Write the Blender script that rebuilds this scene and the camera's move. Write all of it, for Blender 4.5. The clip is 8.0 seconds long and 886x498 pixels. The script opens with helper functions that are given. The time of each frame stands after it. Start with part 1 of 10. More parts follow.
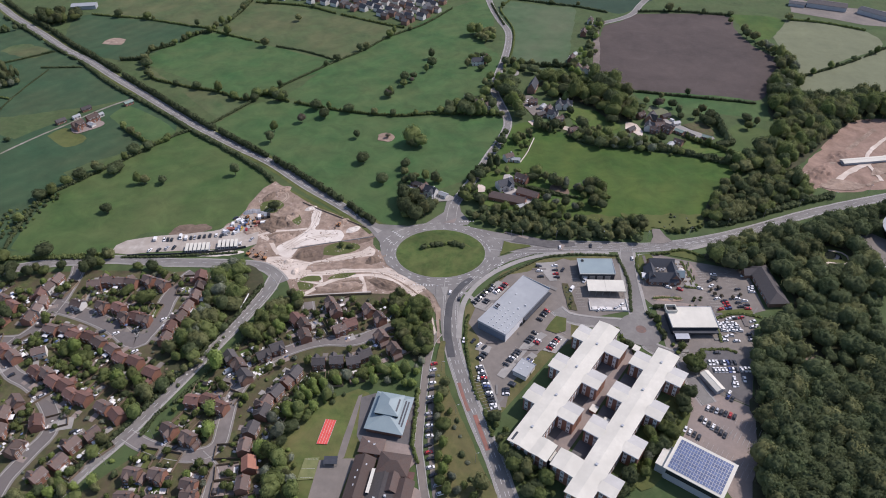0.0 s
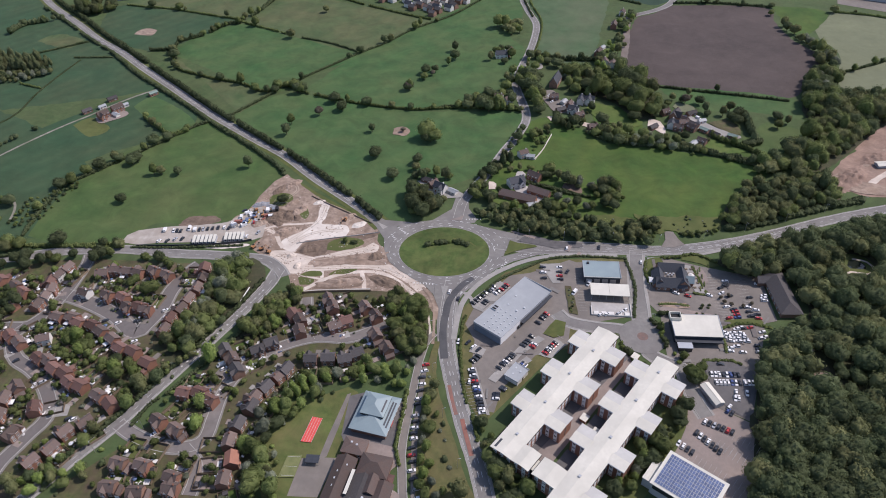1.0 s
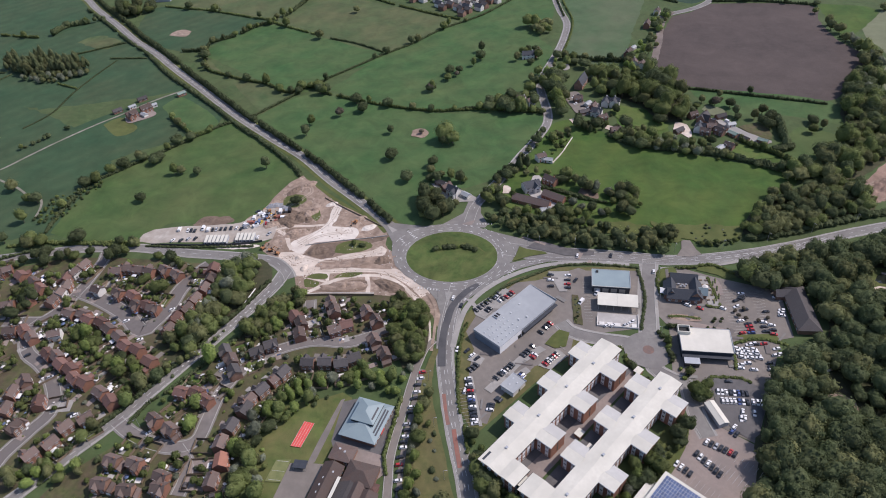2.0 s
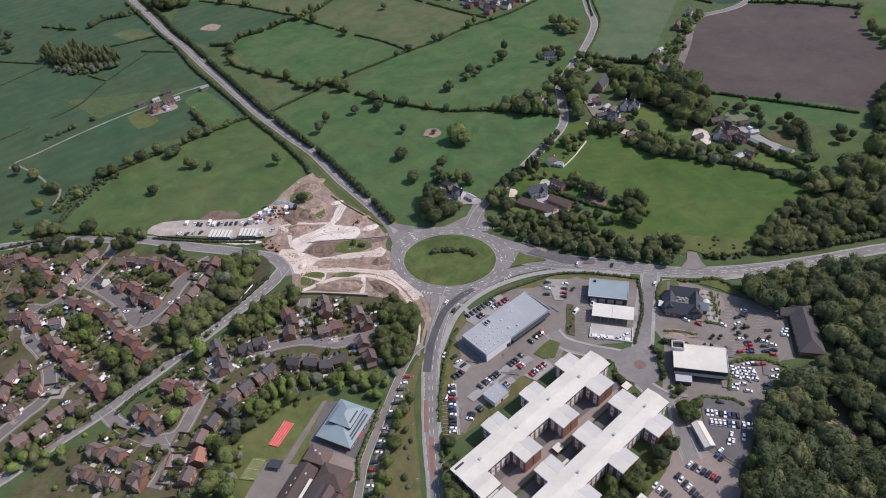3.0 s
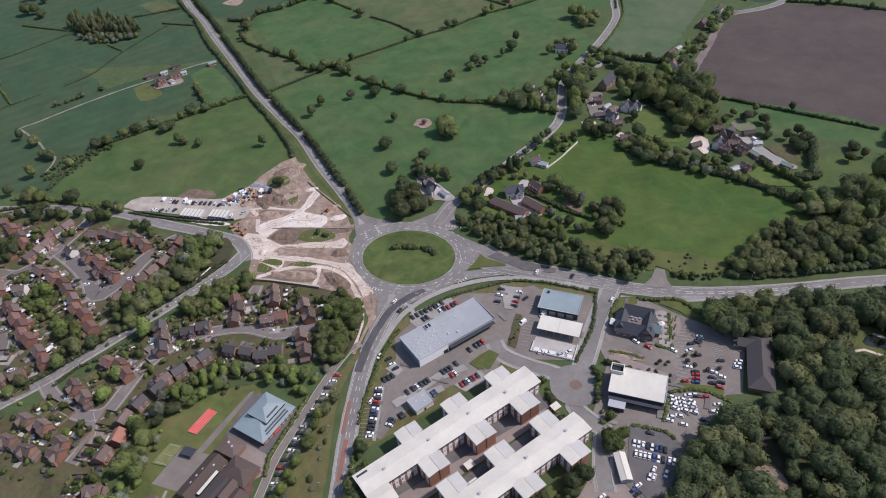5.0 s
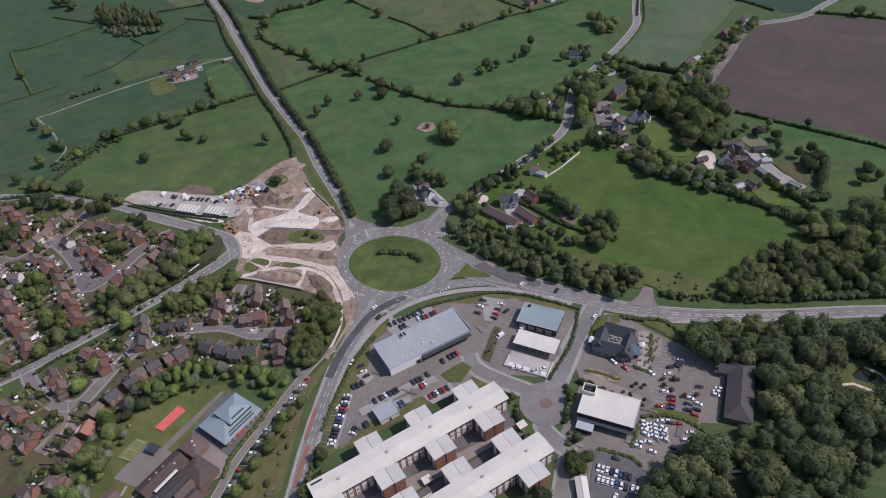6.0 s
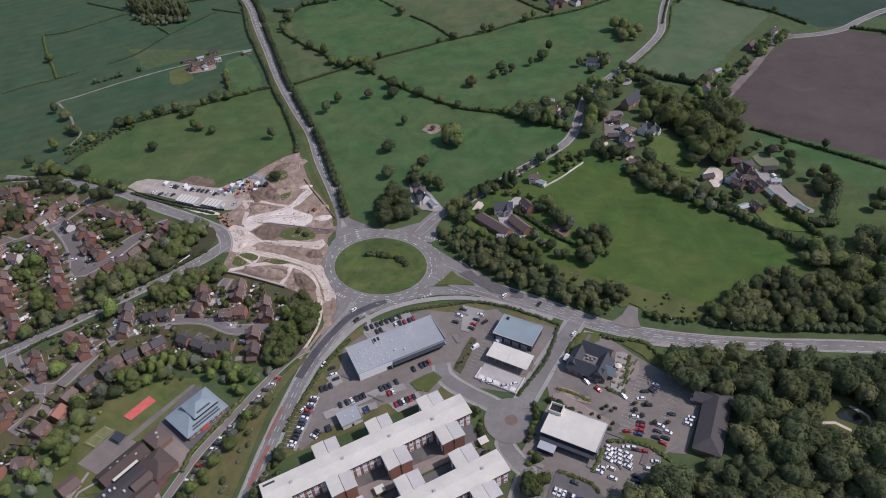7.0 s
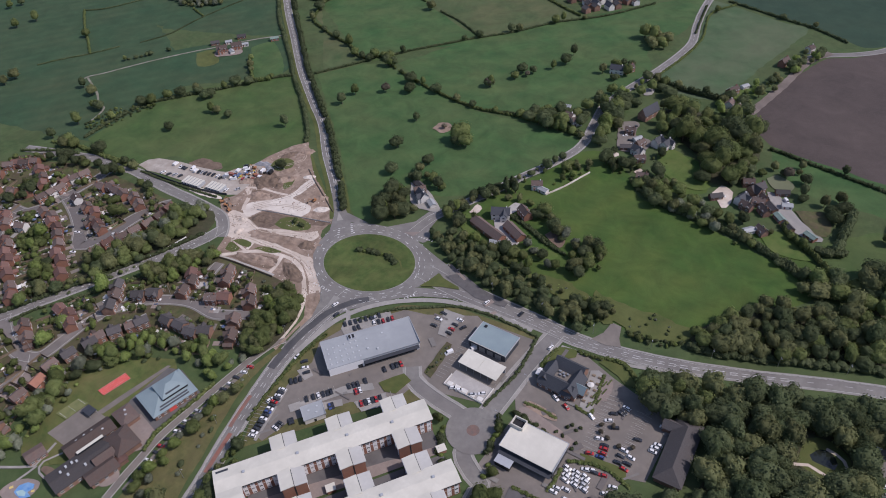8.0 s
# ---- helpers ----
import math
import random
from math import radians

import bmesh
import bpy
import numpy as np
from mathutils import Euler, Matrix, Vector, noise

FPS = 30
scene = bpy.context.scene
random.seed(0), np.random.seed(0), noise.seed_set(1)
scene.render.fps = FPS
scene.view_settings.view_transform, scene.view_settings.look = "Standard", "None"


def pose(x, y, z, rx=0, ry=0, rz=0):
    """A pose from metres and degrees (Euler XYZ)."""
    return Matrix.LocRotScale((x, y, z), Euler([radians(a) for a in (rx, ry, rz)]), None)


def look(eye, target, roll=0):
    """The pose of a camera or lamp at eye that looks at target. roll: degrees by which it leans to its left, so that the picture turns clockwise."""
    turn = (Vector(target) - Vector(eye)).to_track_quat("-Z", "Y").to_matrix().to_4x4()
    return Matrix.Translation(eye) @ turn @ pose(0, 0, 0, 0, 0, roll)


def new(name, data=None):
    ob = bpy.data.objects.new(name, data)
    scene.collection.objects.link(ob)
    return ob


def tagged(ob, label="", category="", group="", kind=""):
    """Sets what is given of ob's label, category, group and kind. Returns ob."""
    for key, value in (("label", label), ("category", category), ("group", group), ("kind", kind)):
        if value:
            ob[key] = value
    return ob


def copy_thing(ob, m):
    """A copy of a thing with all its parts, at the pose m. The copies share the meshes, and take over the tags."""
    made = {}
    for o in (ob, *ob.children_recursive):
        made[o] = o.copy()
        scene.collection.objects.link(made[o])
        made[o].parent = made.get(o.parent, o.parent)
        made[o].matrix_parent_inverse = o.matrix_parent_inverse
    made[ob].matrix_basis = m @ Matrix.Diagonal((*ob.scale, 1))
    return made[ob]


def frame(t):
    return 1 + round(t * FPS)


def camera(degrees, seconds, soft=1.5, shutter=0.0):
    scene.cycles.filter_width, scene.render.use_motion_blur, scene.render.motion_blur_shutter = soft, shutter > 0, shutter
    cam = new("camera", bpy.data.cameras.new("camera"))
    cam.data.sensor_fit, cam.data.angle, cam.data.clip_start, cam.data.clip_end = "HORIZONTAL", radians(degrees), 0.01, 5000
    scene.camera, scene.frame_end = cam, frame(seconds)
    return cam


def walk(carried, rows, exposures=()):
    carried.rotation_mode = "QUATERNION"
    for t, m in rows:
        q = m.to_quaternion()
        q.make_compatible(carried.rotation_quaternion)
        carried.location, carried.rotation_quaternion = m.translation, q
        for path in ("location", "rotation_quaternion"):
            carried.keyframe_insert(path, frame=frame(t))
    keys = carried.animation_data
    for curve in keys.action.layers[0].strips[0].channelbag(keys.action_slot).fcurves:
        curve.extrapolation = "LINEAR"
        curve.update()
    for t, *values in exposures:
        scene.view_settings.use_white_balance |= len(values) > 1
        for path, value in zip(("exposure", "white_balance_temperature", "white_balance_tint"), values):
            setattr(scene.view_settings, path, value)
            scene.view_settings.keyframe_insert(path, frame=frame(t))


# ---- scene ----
from mathutils.geometry import tessellate_polygon

cam = camera(65.35, 8.0, soft=1.0)
PATH = [
    (0, (1.06, 3.53, 297.27), (0.61, 238.12, 110.27), -0.09),
    (0.5, (15.33, 7.85, 297.33), (5.24, 240.75, 108.50), -0.75),
    (1, (30.16, 13.13, 297.48), (9.42, 244.12, 107.18), -1.80),
    (1.5, (43.64, 18.31, 296.63), (12.39, 248.03, 106.24), -3.03),
    (3, (87.09, 36.16, 294.71), (25.62, 259.66, 104.26), -5.20),
    (3.5, (101.68, 43.10, 293.84), (34.16, 263.65, 102.01), -5.07),
    (4, (117.08, 51.39, 292.77), (43.93, 268.74, 99.36), -5.02),
    (4.5, (130.99, 59.82, 292.36), (52.48, 274.10, 97.63), -5.06),
    (6, (173.63, 87.77, 289.80), (72.75, 292.94, 95.56), -5.37),
    (6.5, (186.84, 97.80, 289.02), (78.56, 299.49, 95.12), -5.24),
    (7, (200.91, 109.13, 288.60), (84.57, 305.99, 94.42), -4.96),
    (7.5, (213.62, 119.86, 288.33), (89.78, 311.43, 93.50), -4.50),
    (8, (227.08, 131.67, 287.59), (95.09, 317.48, 92.52), -3.67),
]
walk(cam, [(t, look(eye, target, roll)) for t, eye, target, roll in PATH], [(0, 0.35, 6420, 20), (4.6, 0.35, 6420, 20), (5.9, 0.12, 6290, 22), (7, 0.05, 6290, 22), (8, 0.03, 6290, 22)])

# ---- world, sun, exposure ----
SUN_AZ = Vector((0.93, 0.37, 0.0)).normalized()
SUN_EL = radians(50)
to_sun = Vector((SUN_AZ.x * math.cos(SUN_EL), SUN_AZ.y * math.cos(SUN_EL), math.sin(SUN_EL)))
sky_world = bpy.data.worlds.new("sky")
sky_world.use_nodes = True
sky_nodes = sky_world.node_tree.nodes
sky_tex = sky_nodes.new("ShaderNodeTexSky")
sky_tex.sky_type = "NISHITA"
sky_tex.sun_disc = False
sky_tex.sun_elevation = SUN_EL
sky_tex.sun_rotation = math.atan2(SUN_AZ.x, SUN_AZ.y)
sky_world.node_tree.links.new(sky_tex.outputs["Color"], sky_nodes["Background"].inputs["Color"])
sky_nodes["Background"].inputs["Strength"].default_value = 0.112
scene.world = sky_world
sun_data = bpy.data.lights.new("sun", "SUN")
sun_data.energy = 2.8
sun_data.angle = radians(0.53)
sun_data.color = (1.0, 0.95, 0.88)
sun_lamp = new("sun", sun_data)
sun_lamp.matrix_world = look(to_sun * 900, (0, 0, 0))

# ---- materials ----
def mat(name, c1, c2, scale=0.5, rough=0.85, c3=None, big=0.03, bump=0.0, bump_scale=4.0, metal=0.0, vary=0.0, world=False, island=0.0, streak=None, spec=0.3, mottle=0.0):
    """A surface of two colours in a fine grain, drifting to a third over large patches; vary: brightness from thing to thing."""
    m = bpy.data.materials.new(name)
    m.use_nodes = True
    nt = m.node_tree
    n, ln = nt.nodes, nt.links
    bsdf = n["Principled BSDF"]
    bsdf.inputs["Roughness"].default_value = rough
    bsdf.inputs["Metallic"].default_value = metal
    bsdf.inputs["Specular IOR Level"].default_value = spec
    if world:
        co = n.new("ShaderNodeNewGeometry").outputs["Position"]
    else:
        co = n.new("ShaderNodeTexCoord").outputs["Object"]

    def grain(s, detail):
        t = n.new("ShaderNodeTexNoise")
        t.inputs["Scale"].default_value = s
        t.inputs["Detail"].default_value = detail
        t.inputs["Roughness"].default_value = 0.6
        ln.new(co, t.inputs["Vector"])
        r = n.new("ShaderNodeMapRange")
        r.inputs[1].default_value, r.inputs[2].default_value = 0.32, 0.68
        ln.new(t.outputs["Fac"], r.inputs[0])
        return r.outputs[0]

    def mix(fac, a, b, kind="MIX"):
        x = n.new("ShaderNodeMix")
        x.data_type, x.blend_type = "RGBA", kind
        for socket, value in ((x.inputs["Factor"], fac), (x.inputs["A"], a), (x.inputs["B"], b)):
            if isinstance(value, (int, float)):
                socket.default_value = value
            elif isinstance(value, tuple):
                socket.default_value = (*value, 1.0)
            else:
                ln.new(value, socket)
        return x.outputs["Result"]

    col = mix(grain(scale, 5), c1, c2)
    if c3:
        col = mix(grain(big, 3), col, c3)
    if streak:
        wv = n.new("ShaderNodeTexWave")
        wv.inputs["Scale"].default_value = streak[0]
        wv.inputs["Distortion"].default_value = 1.5
        wv.inputs["Detail"].default_value = 2
        mp = n.new("ShaderNodeMapping")
        mp.inputs["Rotation"].default_value = (0, 0, radians(streak[1]))
        ln.new(co, mp.inputs["Vector"])
        ln.new(mp.outputs[0], wv.inputs["Vector"])
        f = n.new("ShaderNodeMath")
        f.operation = "MULTIPLY"
        f.inputs[1].default_value = streak[2]
        ln.new(wv.outputs["Fac"], f.inputs[0])
        col = mix(f.outputs[0], col, streak[3])
    if mottle:
        patch = n.new("ShaderNodeTexNoise")
        patch.inputs["Scale"].default_value = 0.05
        patch.inputs["Detail"].default_value = 9
        patch.inputs["Roughness"].default_value = 0.72
        patch.inputs["Distortion"].default_value = 0.6
        ln.new(co, patch.inputs["Vector"])
        r = n.new("ShaderNodeMapRange")
        r.inputs[1].default_value, r.inputs[2].default_value = 0.3, 0.7
        r.inputs[3].default_value, r.inputs[4].default_value = 1 - mottle, 1 + mottle
        ln.new(patch.outputs["Fac"], r.inputs[0])
        h = n.new("ShaderNodeHueSaturation")
        ln.new(r.outputs[0], h.inputs["Value"])
        ln.new(col, h.inputs["Color"])
        col = h.outputs["Color"]
    for amount, node, out in ((vary, "ShaderNodeObjectInfo", "Random"), (island, "ShaderNodeNewGeometry", "Random Per Island")):
        if amount:
            h = n.new("ShaderNodeHueSaturation")
            r = n.new("ShaderNodeMapRange")
            r.inputs[3].default_value, r.inputs[4].default_value = 1 - amount, 1 + amount
            ln.new(n.new(node).outputs[out], r.inputs[0])
            ln.new(r.outputs[0], h.inputs["Value"])
            ln.new(col, h.inputs["Color"])
            col = h.outputs["Color"]
    ln.new(col, bsdf.inputs["Base Color"])
    if bump:
        b = n.new("ShaderNodeBump")
        b.inputs["Strength"].default_value = bump
        b.inputs["Distance"].default_value = 0.1
        ln.new(grain(bump_scale, 4), b.inputs["Height"])
        ln.new(b.outputs["Normal"], bsdf.inputs["Normal"])
    return m


def foliage(name, c1, c2, c3):
    m = mat(name, tuple(0.85 * c for c in c1), tuple(1.3 * c for c in c2), 0.6, 0.75, tuple(1.08 * c for c in c3), 0.075, 0.25, 1.3, vary=0.25, island=0.13, spec=0.1, world=True, mottle=0.15)
    m.node_tree.nodes["Bump"].inputs["Distance"].default_value = 0.4
    n, ln = m.node_tree.nodes, m.node_tree.links
    bsdf = n["Principled BSDF"]
    thin = n.new("ShaderNodeBsdfTranslucent")
    ln.new(bsdf.inputs["Base Color"].links[0].from_socket, thin.inputs["Color"])
    both = n.new("ShaderNodeMixShader")
    both.inputs["Fac"].default_value = 0.43
    ln.new(bsdf.outputs[0], both.inputs[1])
    ln.new(thin.outputs[0], both.inputs[2])
    ln.new(both.outputs[0], n["Material Output"].inputs["Surface"])
    return m


GRASS = mat("rough_grass", (0.048, 0.088, 0.03), (0.075, 0.11, 0.042), 0.2, 0.95, (0.075, 0.1, 0.04), 0.03, 0.4, 2.0, world=True, mottle=0.25)
VERGE = mat("verge_grass", (0.066, 0.0949, 0.027), (0.125, 0.13, 0.0414), 0.12, 0.95, (0.095, 0.11, 0.036), 0.05, 0.4, 2.0, world=True, mottle=0.22)
LAWN = mat("lawn", (0.052, 0.0731, 0.0247), (0.11, 0.114, 0.0456), 0.35, 0.95, (0.1, 0.0757, 0.0494), 0.12, 0.3, 2.0, world=True, mottle=0.35)
PASTURE = mat("pasture", (0.034, 0.09, 0.0278), (0.0549, 0.119, 0.0383), 0.06, 0.95, (0.0799, 0.121, 0.0435), 0.022, 0.3, 1.5, world=True, streak=(0.012, 60, 0.2, (0.042, 0.0909, 0.0348)), mottle=0.24)
OLIVE_PASTURE = mat("olive_pasture", (0.043, 0.09, 0.0252), (0.069, 0.118, 0.0351), 0.06, 0.95, (0.0899, 0.118, 0.0414), 0.02, 0.3, 1.5, world=True, streak=(0.012, 60, 0.2, (0.05, 0.0879, 0.0306)), mottle=0.22)
DULL_RED = mat("dull_red_paint", (0.26, 0.1, 0.08), (0.32, 0.13, 0.1), 1.5, 0.7)
DULL_BLUE = mat("dull_blue_paint", (0.1, 0.14, 0.24), (0.13, 0.18, 0.29), 1.5, 0.7)
PASTURE_DARK = mat("dark_pasture", (0.0293, 0.0721, 0.0336), (0.0407, 0.0889, 0.0421), 0.08, 0.95, (0.0587, 0.0869, 0.0412), 0.016, 0.3, 1.5, world=True, streak=(0.02, 35, 0.4, (0.0322, 0.0672, 0.0318)), mottle=0.20)
PASTURE_LIGHT = mat("light_pasture", (0.053, 0.0912, 0.034), (0.0816, 0.116, 0.0459), 0.07, 0.95, (0.107, 0.114, 0.051), 0.022, 0.3, 1.5, world=True, streak=(0.015, 20, 0.25, (0.0673, 0.095, 0.0425)), mottle=0.24)
MEADOW = mat("meadow", (0.0342, 0.0831, 0.0166), (0.057, 0.112, 0.0221), 0.07, 0.95, (0.0837, 0.118, 0.0277), 0.024, 0.3, 1.5, world=True, streak=(0.012, 15, 0.15, (0.0362, 0.0908, 0.0261)), mottle=0.24)
DEEP_PASTURE = mat("deep_green_crop", (0.022, 0.05, 0.032), (0.03, 0.062, 0.038), 0.1, 0.95, (0.036, 0.066, 0.04), 0.02, 0.3, 1.5, world=True, mottle=0.15)
CEREAL = mat("young_cereal", (0.0558, 0.104, 0.0468), (0.0738, 0.125, 0.0577), 0.1, 0.95, (0.107, 0.131, 0.0718), 0.018, 0.3, 1.5, world=True, streak=(0.12, 80, 0.2, (0.0623, 0.103, 0.0499)), mottle=0.14)
STUBBLE = mat("pale_hay_field", (0.16, 0.175, 0.1), (0.185, 0.2, 0.12), 0.15, 0.95, (0.15, 0.165, 0.1), 0.012, 0.3, 1.5, world=True, mottle=0.12)
PLOUGHED = mat("ploughed_soil", (0.0614, 0.049, 0.0446), (0.0791, 0.0634, 0.0567), 0.2, 0.95, (0.0977, 0.0768, 0.0679), 0.016, 0.6, 1.0, world=True, streak=(0.12, 80, 0.3, (0.0856, 0.0691, 0.0651)), mottle=0.14)
ASPHALT = mat("worn_asphalt", (0.205, 0.196, 0.18), (0.256, 0.246, 0.226), 0.4, 0.9, (0.184, 0.172, 0.162), 0.06, 0.3, 12, world=True, mottle=0.16)
ASPHALT_NEW = mat("fresh_asphalt", (0.0615, 0.0615, 0.0656), (0.0779, 0.0779, 0.082), 0.5, 0.85, (0.0984, 0.0984, 0.1), 0.08, 0.3, 12, world=True)
ASPHALT_YARD = mat("yard_asphalt", (0.204, 0.18, 0.157), (0.258, 0.228, 0.198), 0.3, 0.9, (0.167, 0.15, 0.133), 0.05, 0.3, 12, world=True)
ASPHALT_RED = mat("red_surfacing", (0.3, 0.11, 0.08), (0.36, 0.15, 0.11), 0.4, 0.9, (0.2, 0.13, 0.11), 0.08, 0.3, 12, world=True)
DARK_TAR = mat("dark_yard_asphalt", (0.095, 0.09, 0.09), (0.125, 0.12, 0.118), 0.4, 0.9, (0.15, 0.142, 0.138), 0.08, 0.3, 12, world=True)
PLAY_BLUE = mat("blue_play_paint", (0.09, 0.24, 0.5), (0.13, 0.3, 0.58), 0.6, 0.8, (0.2, 0.36, 0.55), 0.3, world=True)
PLAY_PALE = mat("pale_green_play_paint", (0.3, 0.46, 0.47), (0.38, 0.54, 0.54), 0.6, 0.8, world=True)
PLAY_YELLOW = mat("yellow_play_paint", (0.6, 0.46, 0.16), (0.68, 0.54, 0.2), 0.6, 0.8, world=True)
FARM_STONE = mat("farm_track_stone", (0.23, 0.215, 0.18), (0.33, 0.31, 0.265), 0.4, 0.95, (0.16, 0.165, 0.11), 0.12, 0.4, 4, world=True, mottle=0.2)
ROAD_STONE = mat("grey_road_stone", (0.2, 0.21, 0.23), (0.34, 0.35, 0.37), 0.6, 0.95, (0.26, 0.26, 0.27), 0.2, 0.5, 3, world=True, mottle=0.3)
NEW_TAR = mat("pale_brown_asphalt", (0.193, 0.172, 0.158), (0.231, 0.207, 0.191), 0.4, 0.9, (0.165, 0.15, 0.14), 0.08, 0.25, 12, world=True, mottle=0.12)
DRY_GRASS = mat("dry_mown_grass", (0.075, 0.09, 0.032), (0.15, 0.14, 0.055), 0.25, 0.95, (0.13, 0.115, 0.052), 0.09, 0.4, 2, world=True, mottle=0.25)
TURF = mat("worn_school_turf", (0.062, 0.1, 0.026), (0.115, 0.138, 0.042), 0.2, 0.95, (0.135, 0.13, 0.05), 0.07, 0.35, 2, world=True, mottle=0.25)
BRIGHT_LAWN = mat("bright_lawn", (0.06, 0.112, 0.024), (0.09, 0.145, 0.034), 0.25, 0.95, (0.11, 0.14, 0.04), 0.08, 0.3, 2, world=True, mottle=0.15)
ESTATE_TAR = mat("brown_grey_asphalt", (0.142, 0.131, 0.123), (0.172, 0.158, 0.15), 0.4, 0.9, (0.159, 0.139, 0.128), 0.06, 0.3, 12, world=True)
PAVING = mat("concrete_paving", (0.32, 0.3, 0.275), (0.38, 0.36, 0.33), 0.5, 0.9, (0.27, 0.26, 0.24), 0.08, 0.2, 10, world=True)
BLOCK_PAVING = mat("block_paving", (0.27, 0.215, 0.185), (0.33, 0.27, 0.235), 0.6, 0.9, (0.23, 0.195, 0.175), 0.06, 0.3, 10, world=True)
SOIL = mat("stripped_earth", (0.173, 0.124, 0.095), (0.454, 0.356, 0.283), 0.25, 0.95, (0.254, 0.186, 0.14), 0.08, 1.0, 0.5, world=True, mottle=0.3)
SAND = mat("crushed_stone", (0.538, 0.465, 0.392), (0.717, 0.638, 0.554), 0.2, 0.95, (0.493, 0.409, 0.336), 0.06, 0.4, 1.5, world=True, mottle=0.14)
DARK_SOIL = mat("turned_earth", (0.115, 0.082, 0.062), (0.24, 0.178, 0.135), 0.3, 0.95, (0.165, 0.12, 0.088), 0.1, 1.0, 0.6, world=True, mottle=0.3)
RUTTED = mat("rutted_stone", (0.437, 0.356, 0.287), (0.552, 0.471, 0.391), 0.3, 0.95, (0.38, 0.305, 0.241), 0.1, 0.4, 1.5, world=True, mottle=0.2)
PALE_STONE = mat("pale_crushed_stone", (0.65, 0.594, 0.526), (0.784, 0.728, 0.65), 0.25, 0.95, (0.56, 0.493, 0.426), 0.07, 0.4, 1.5, world=True)
RED_SOIL = mat("red_earth", (0.22, 0.145, 0.11), (0.33, 0.23, 0.178), 0.12, 0.95, (0.27, 0.19, 0.148), 0.04, 0.6, 0.6, world=True, mottle=0.3)
PAINT = mat("road_paint", (0.607, 0.607, 0.589), (0.718, 0.718, 0.699), 1.0, 0.7, (0.414, 0.409, 0.396), 0.3, world=True)
BAY_PAINT = mat("worn_bay_paint", (0.4, 0.385, 0.36), (0.52, 0.505, 0.475), 1.0, 0.8, (0.3, 0.285, 0.265), 0.3, world=True)
KERB_PALE = mat("pale_kerb_concrete", (0.36, 0.35, 0.32), (0.44, 0.43, 0.4), 1.0, 0.9, world=True)
KERB = mat("kerb_concrete", (0.24, 0.23, 0.21), (0.3, 0.29, 0.27), 1.0, 0.9, world=True)
TRACK_RED = mat("red_sports_surface", (0.62, 0.085, 0.07), (0.68, 0.11, 0.09), 0.5, 0.8, world=True)
COURT_GREEN = mat("faded_green_court", (0.14, 0.16, 0.065), (0.2, 0.21, 0.09), 0.3, 0.9, world=True)

LITTER = mat("woodland_floor", (0.05, 0.048, 0.028), (0.085, 0.075, 0.045), 0.4, 0.95, (0.06, 0.068, 0.032), 0.08, 0.5, 1.5, world=True, mottle=0.3)

BRICK = mat("red_brick", (0.255, 0.12, 0.081), (0.326, 0.162, 0.11), 3.0, 0.9, (0.244, 0.127, 0.09), 0.4, 0.3, 8, vary=0.2)
BRICK_BUFF = mat("brown_brick", (0.24, 0.14, 0.1), (0.3, 0.18, 0.13), 3.0, 0.9, (0.2, 0.12, 0.09), 0.4, 0.3, 8, vary=0.2)
RENDER_WALL = mat("white_render", (0.68, 0.66, 0.62), (0.76, 0.74, 0.7), 0.8, 0.85, (0.62, 0.6, 0.56), 0.2, 0.1, 8)
TILE_BROWN = mat("brown_roof_tiles", (0.128, 0.0862, 0.0726), (0.17, 0.116, 0.0969), 1.2, 0.85, (0.139, 0.11, 0.0969), 0.35, 0.5, 3, vary=0.35, streak=(1.6, 90, 0.35, (0.084, 0.0647, 0.0581)))
TILE_RED = mat("red_roof_tiles", (0.164, 0.0851, 0.0698), (0.213, 0.113, 0.0912), 1.2, 0.85, (0.149, 0.091, 0.0757), 0.35, 0.5, 3, vary=0.35, streak=(1.6, 90, 0.3, (0.119, 0.0742, 0.0601)))
TILE_ORANGE = mat("orange_roof_tiles", (0.36, 0.165, 0.11), (0.41, 0.2, 0.14), 1.2, 0.85, (0.33, 0.16, 0.115), 0.35, 0.5, 3, streak=(1.6, 90, 0.25, (0.29, 0.13, 0.09)))
TILE_GREY = mat("dark_grey_roof_tiles", (0.075, 0.07, 0.07), (0.105, 0.098, 0.098), 1.2, 0.85, (0.09, 0.08, 0.078), 0.35, 0.5, 3, vary=0.25, streak=(1.6, 90, 0.35, (0.055, 0.052, 0.052)))
SLATE = mat("blue_slate", (0.06, 0.064, 0.075), (0.085, 0.09, 0.1), 1.5, 0.7, (0.07, 0.075, 0.085), 0.3, 0.4, 4, streak=(1.8, 90, 0.3, (0.045, 0.048, 0.056)))
UPVC = mat("white_frame", (0.75, 0.75, 0.74), (0.8, 0.8, 0.79), 2.0, 0.5)
DOOR = mat("painted_door", (0.16, 0.05, 0.04), (0.2, 0.07, 0.05), 2.0, 0.5, vary=0.6)
FENCE = mat("weathered_timber", (0.2, 0.15, 0.1), (0.27, 0.21, 0.15), 2.0, 0.9, (0.18, 0.14, 0.1), 0.3, vary=0.25)
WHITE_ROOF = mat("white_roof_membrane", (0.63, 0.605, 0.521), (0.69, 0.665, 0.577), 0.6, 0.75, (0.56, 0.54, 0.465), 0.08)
GREY_ROOF = mat("greyer_roof_membrane", (0.5, 0.495, 0.461), (0.56, 0.55, 0.514), 0.6, 0.75, (0.46, 0.45, 0.418), 0.08)
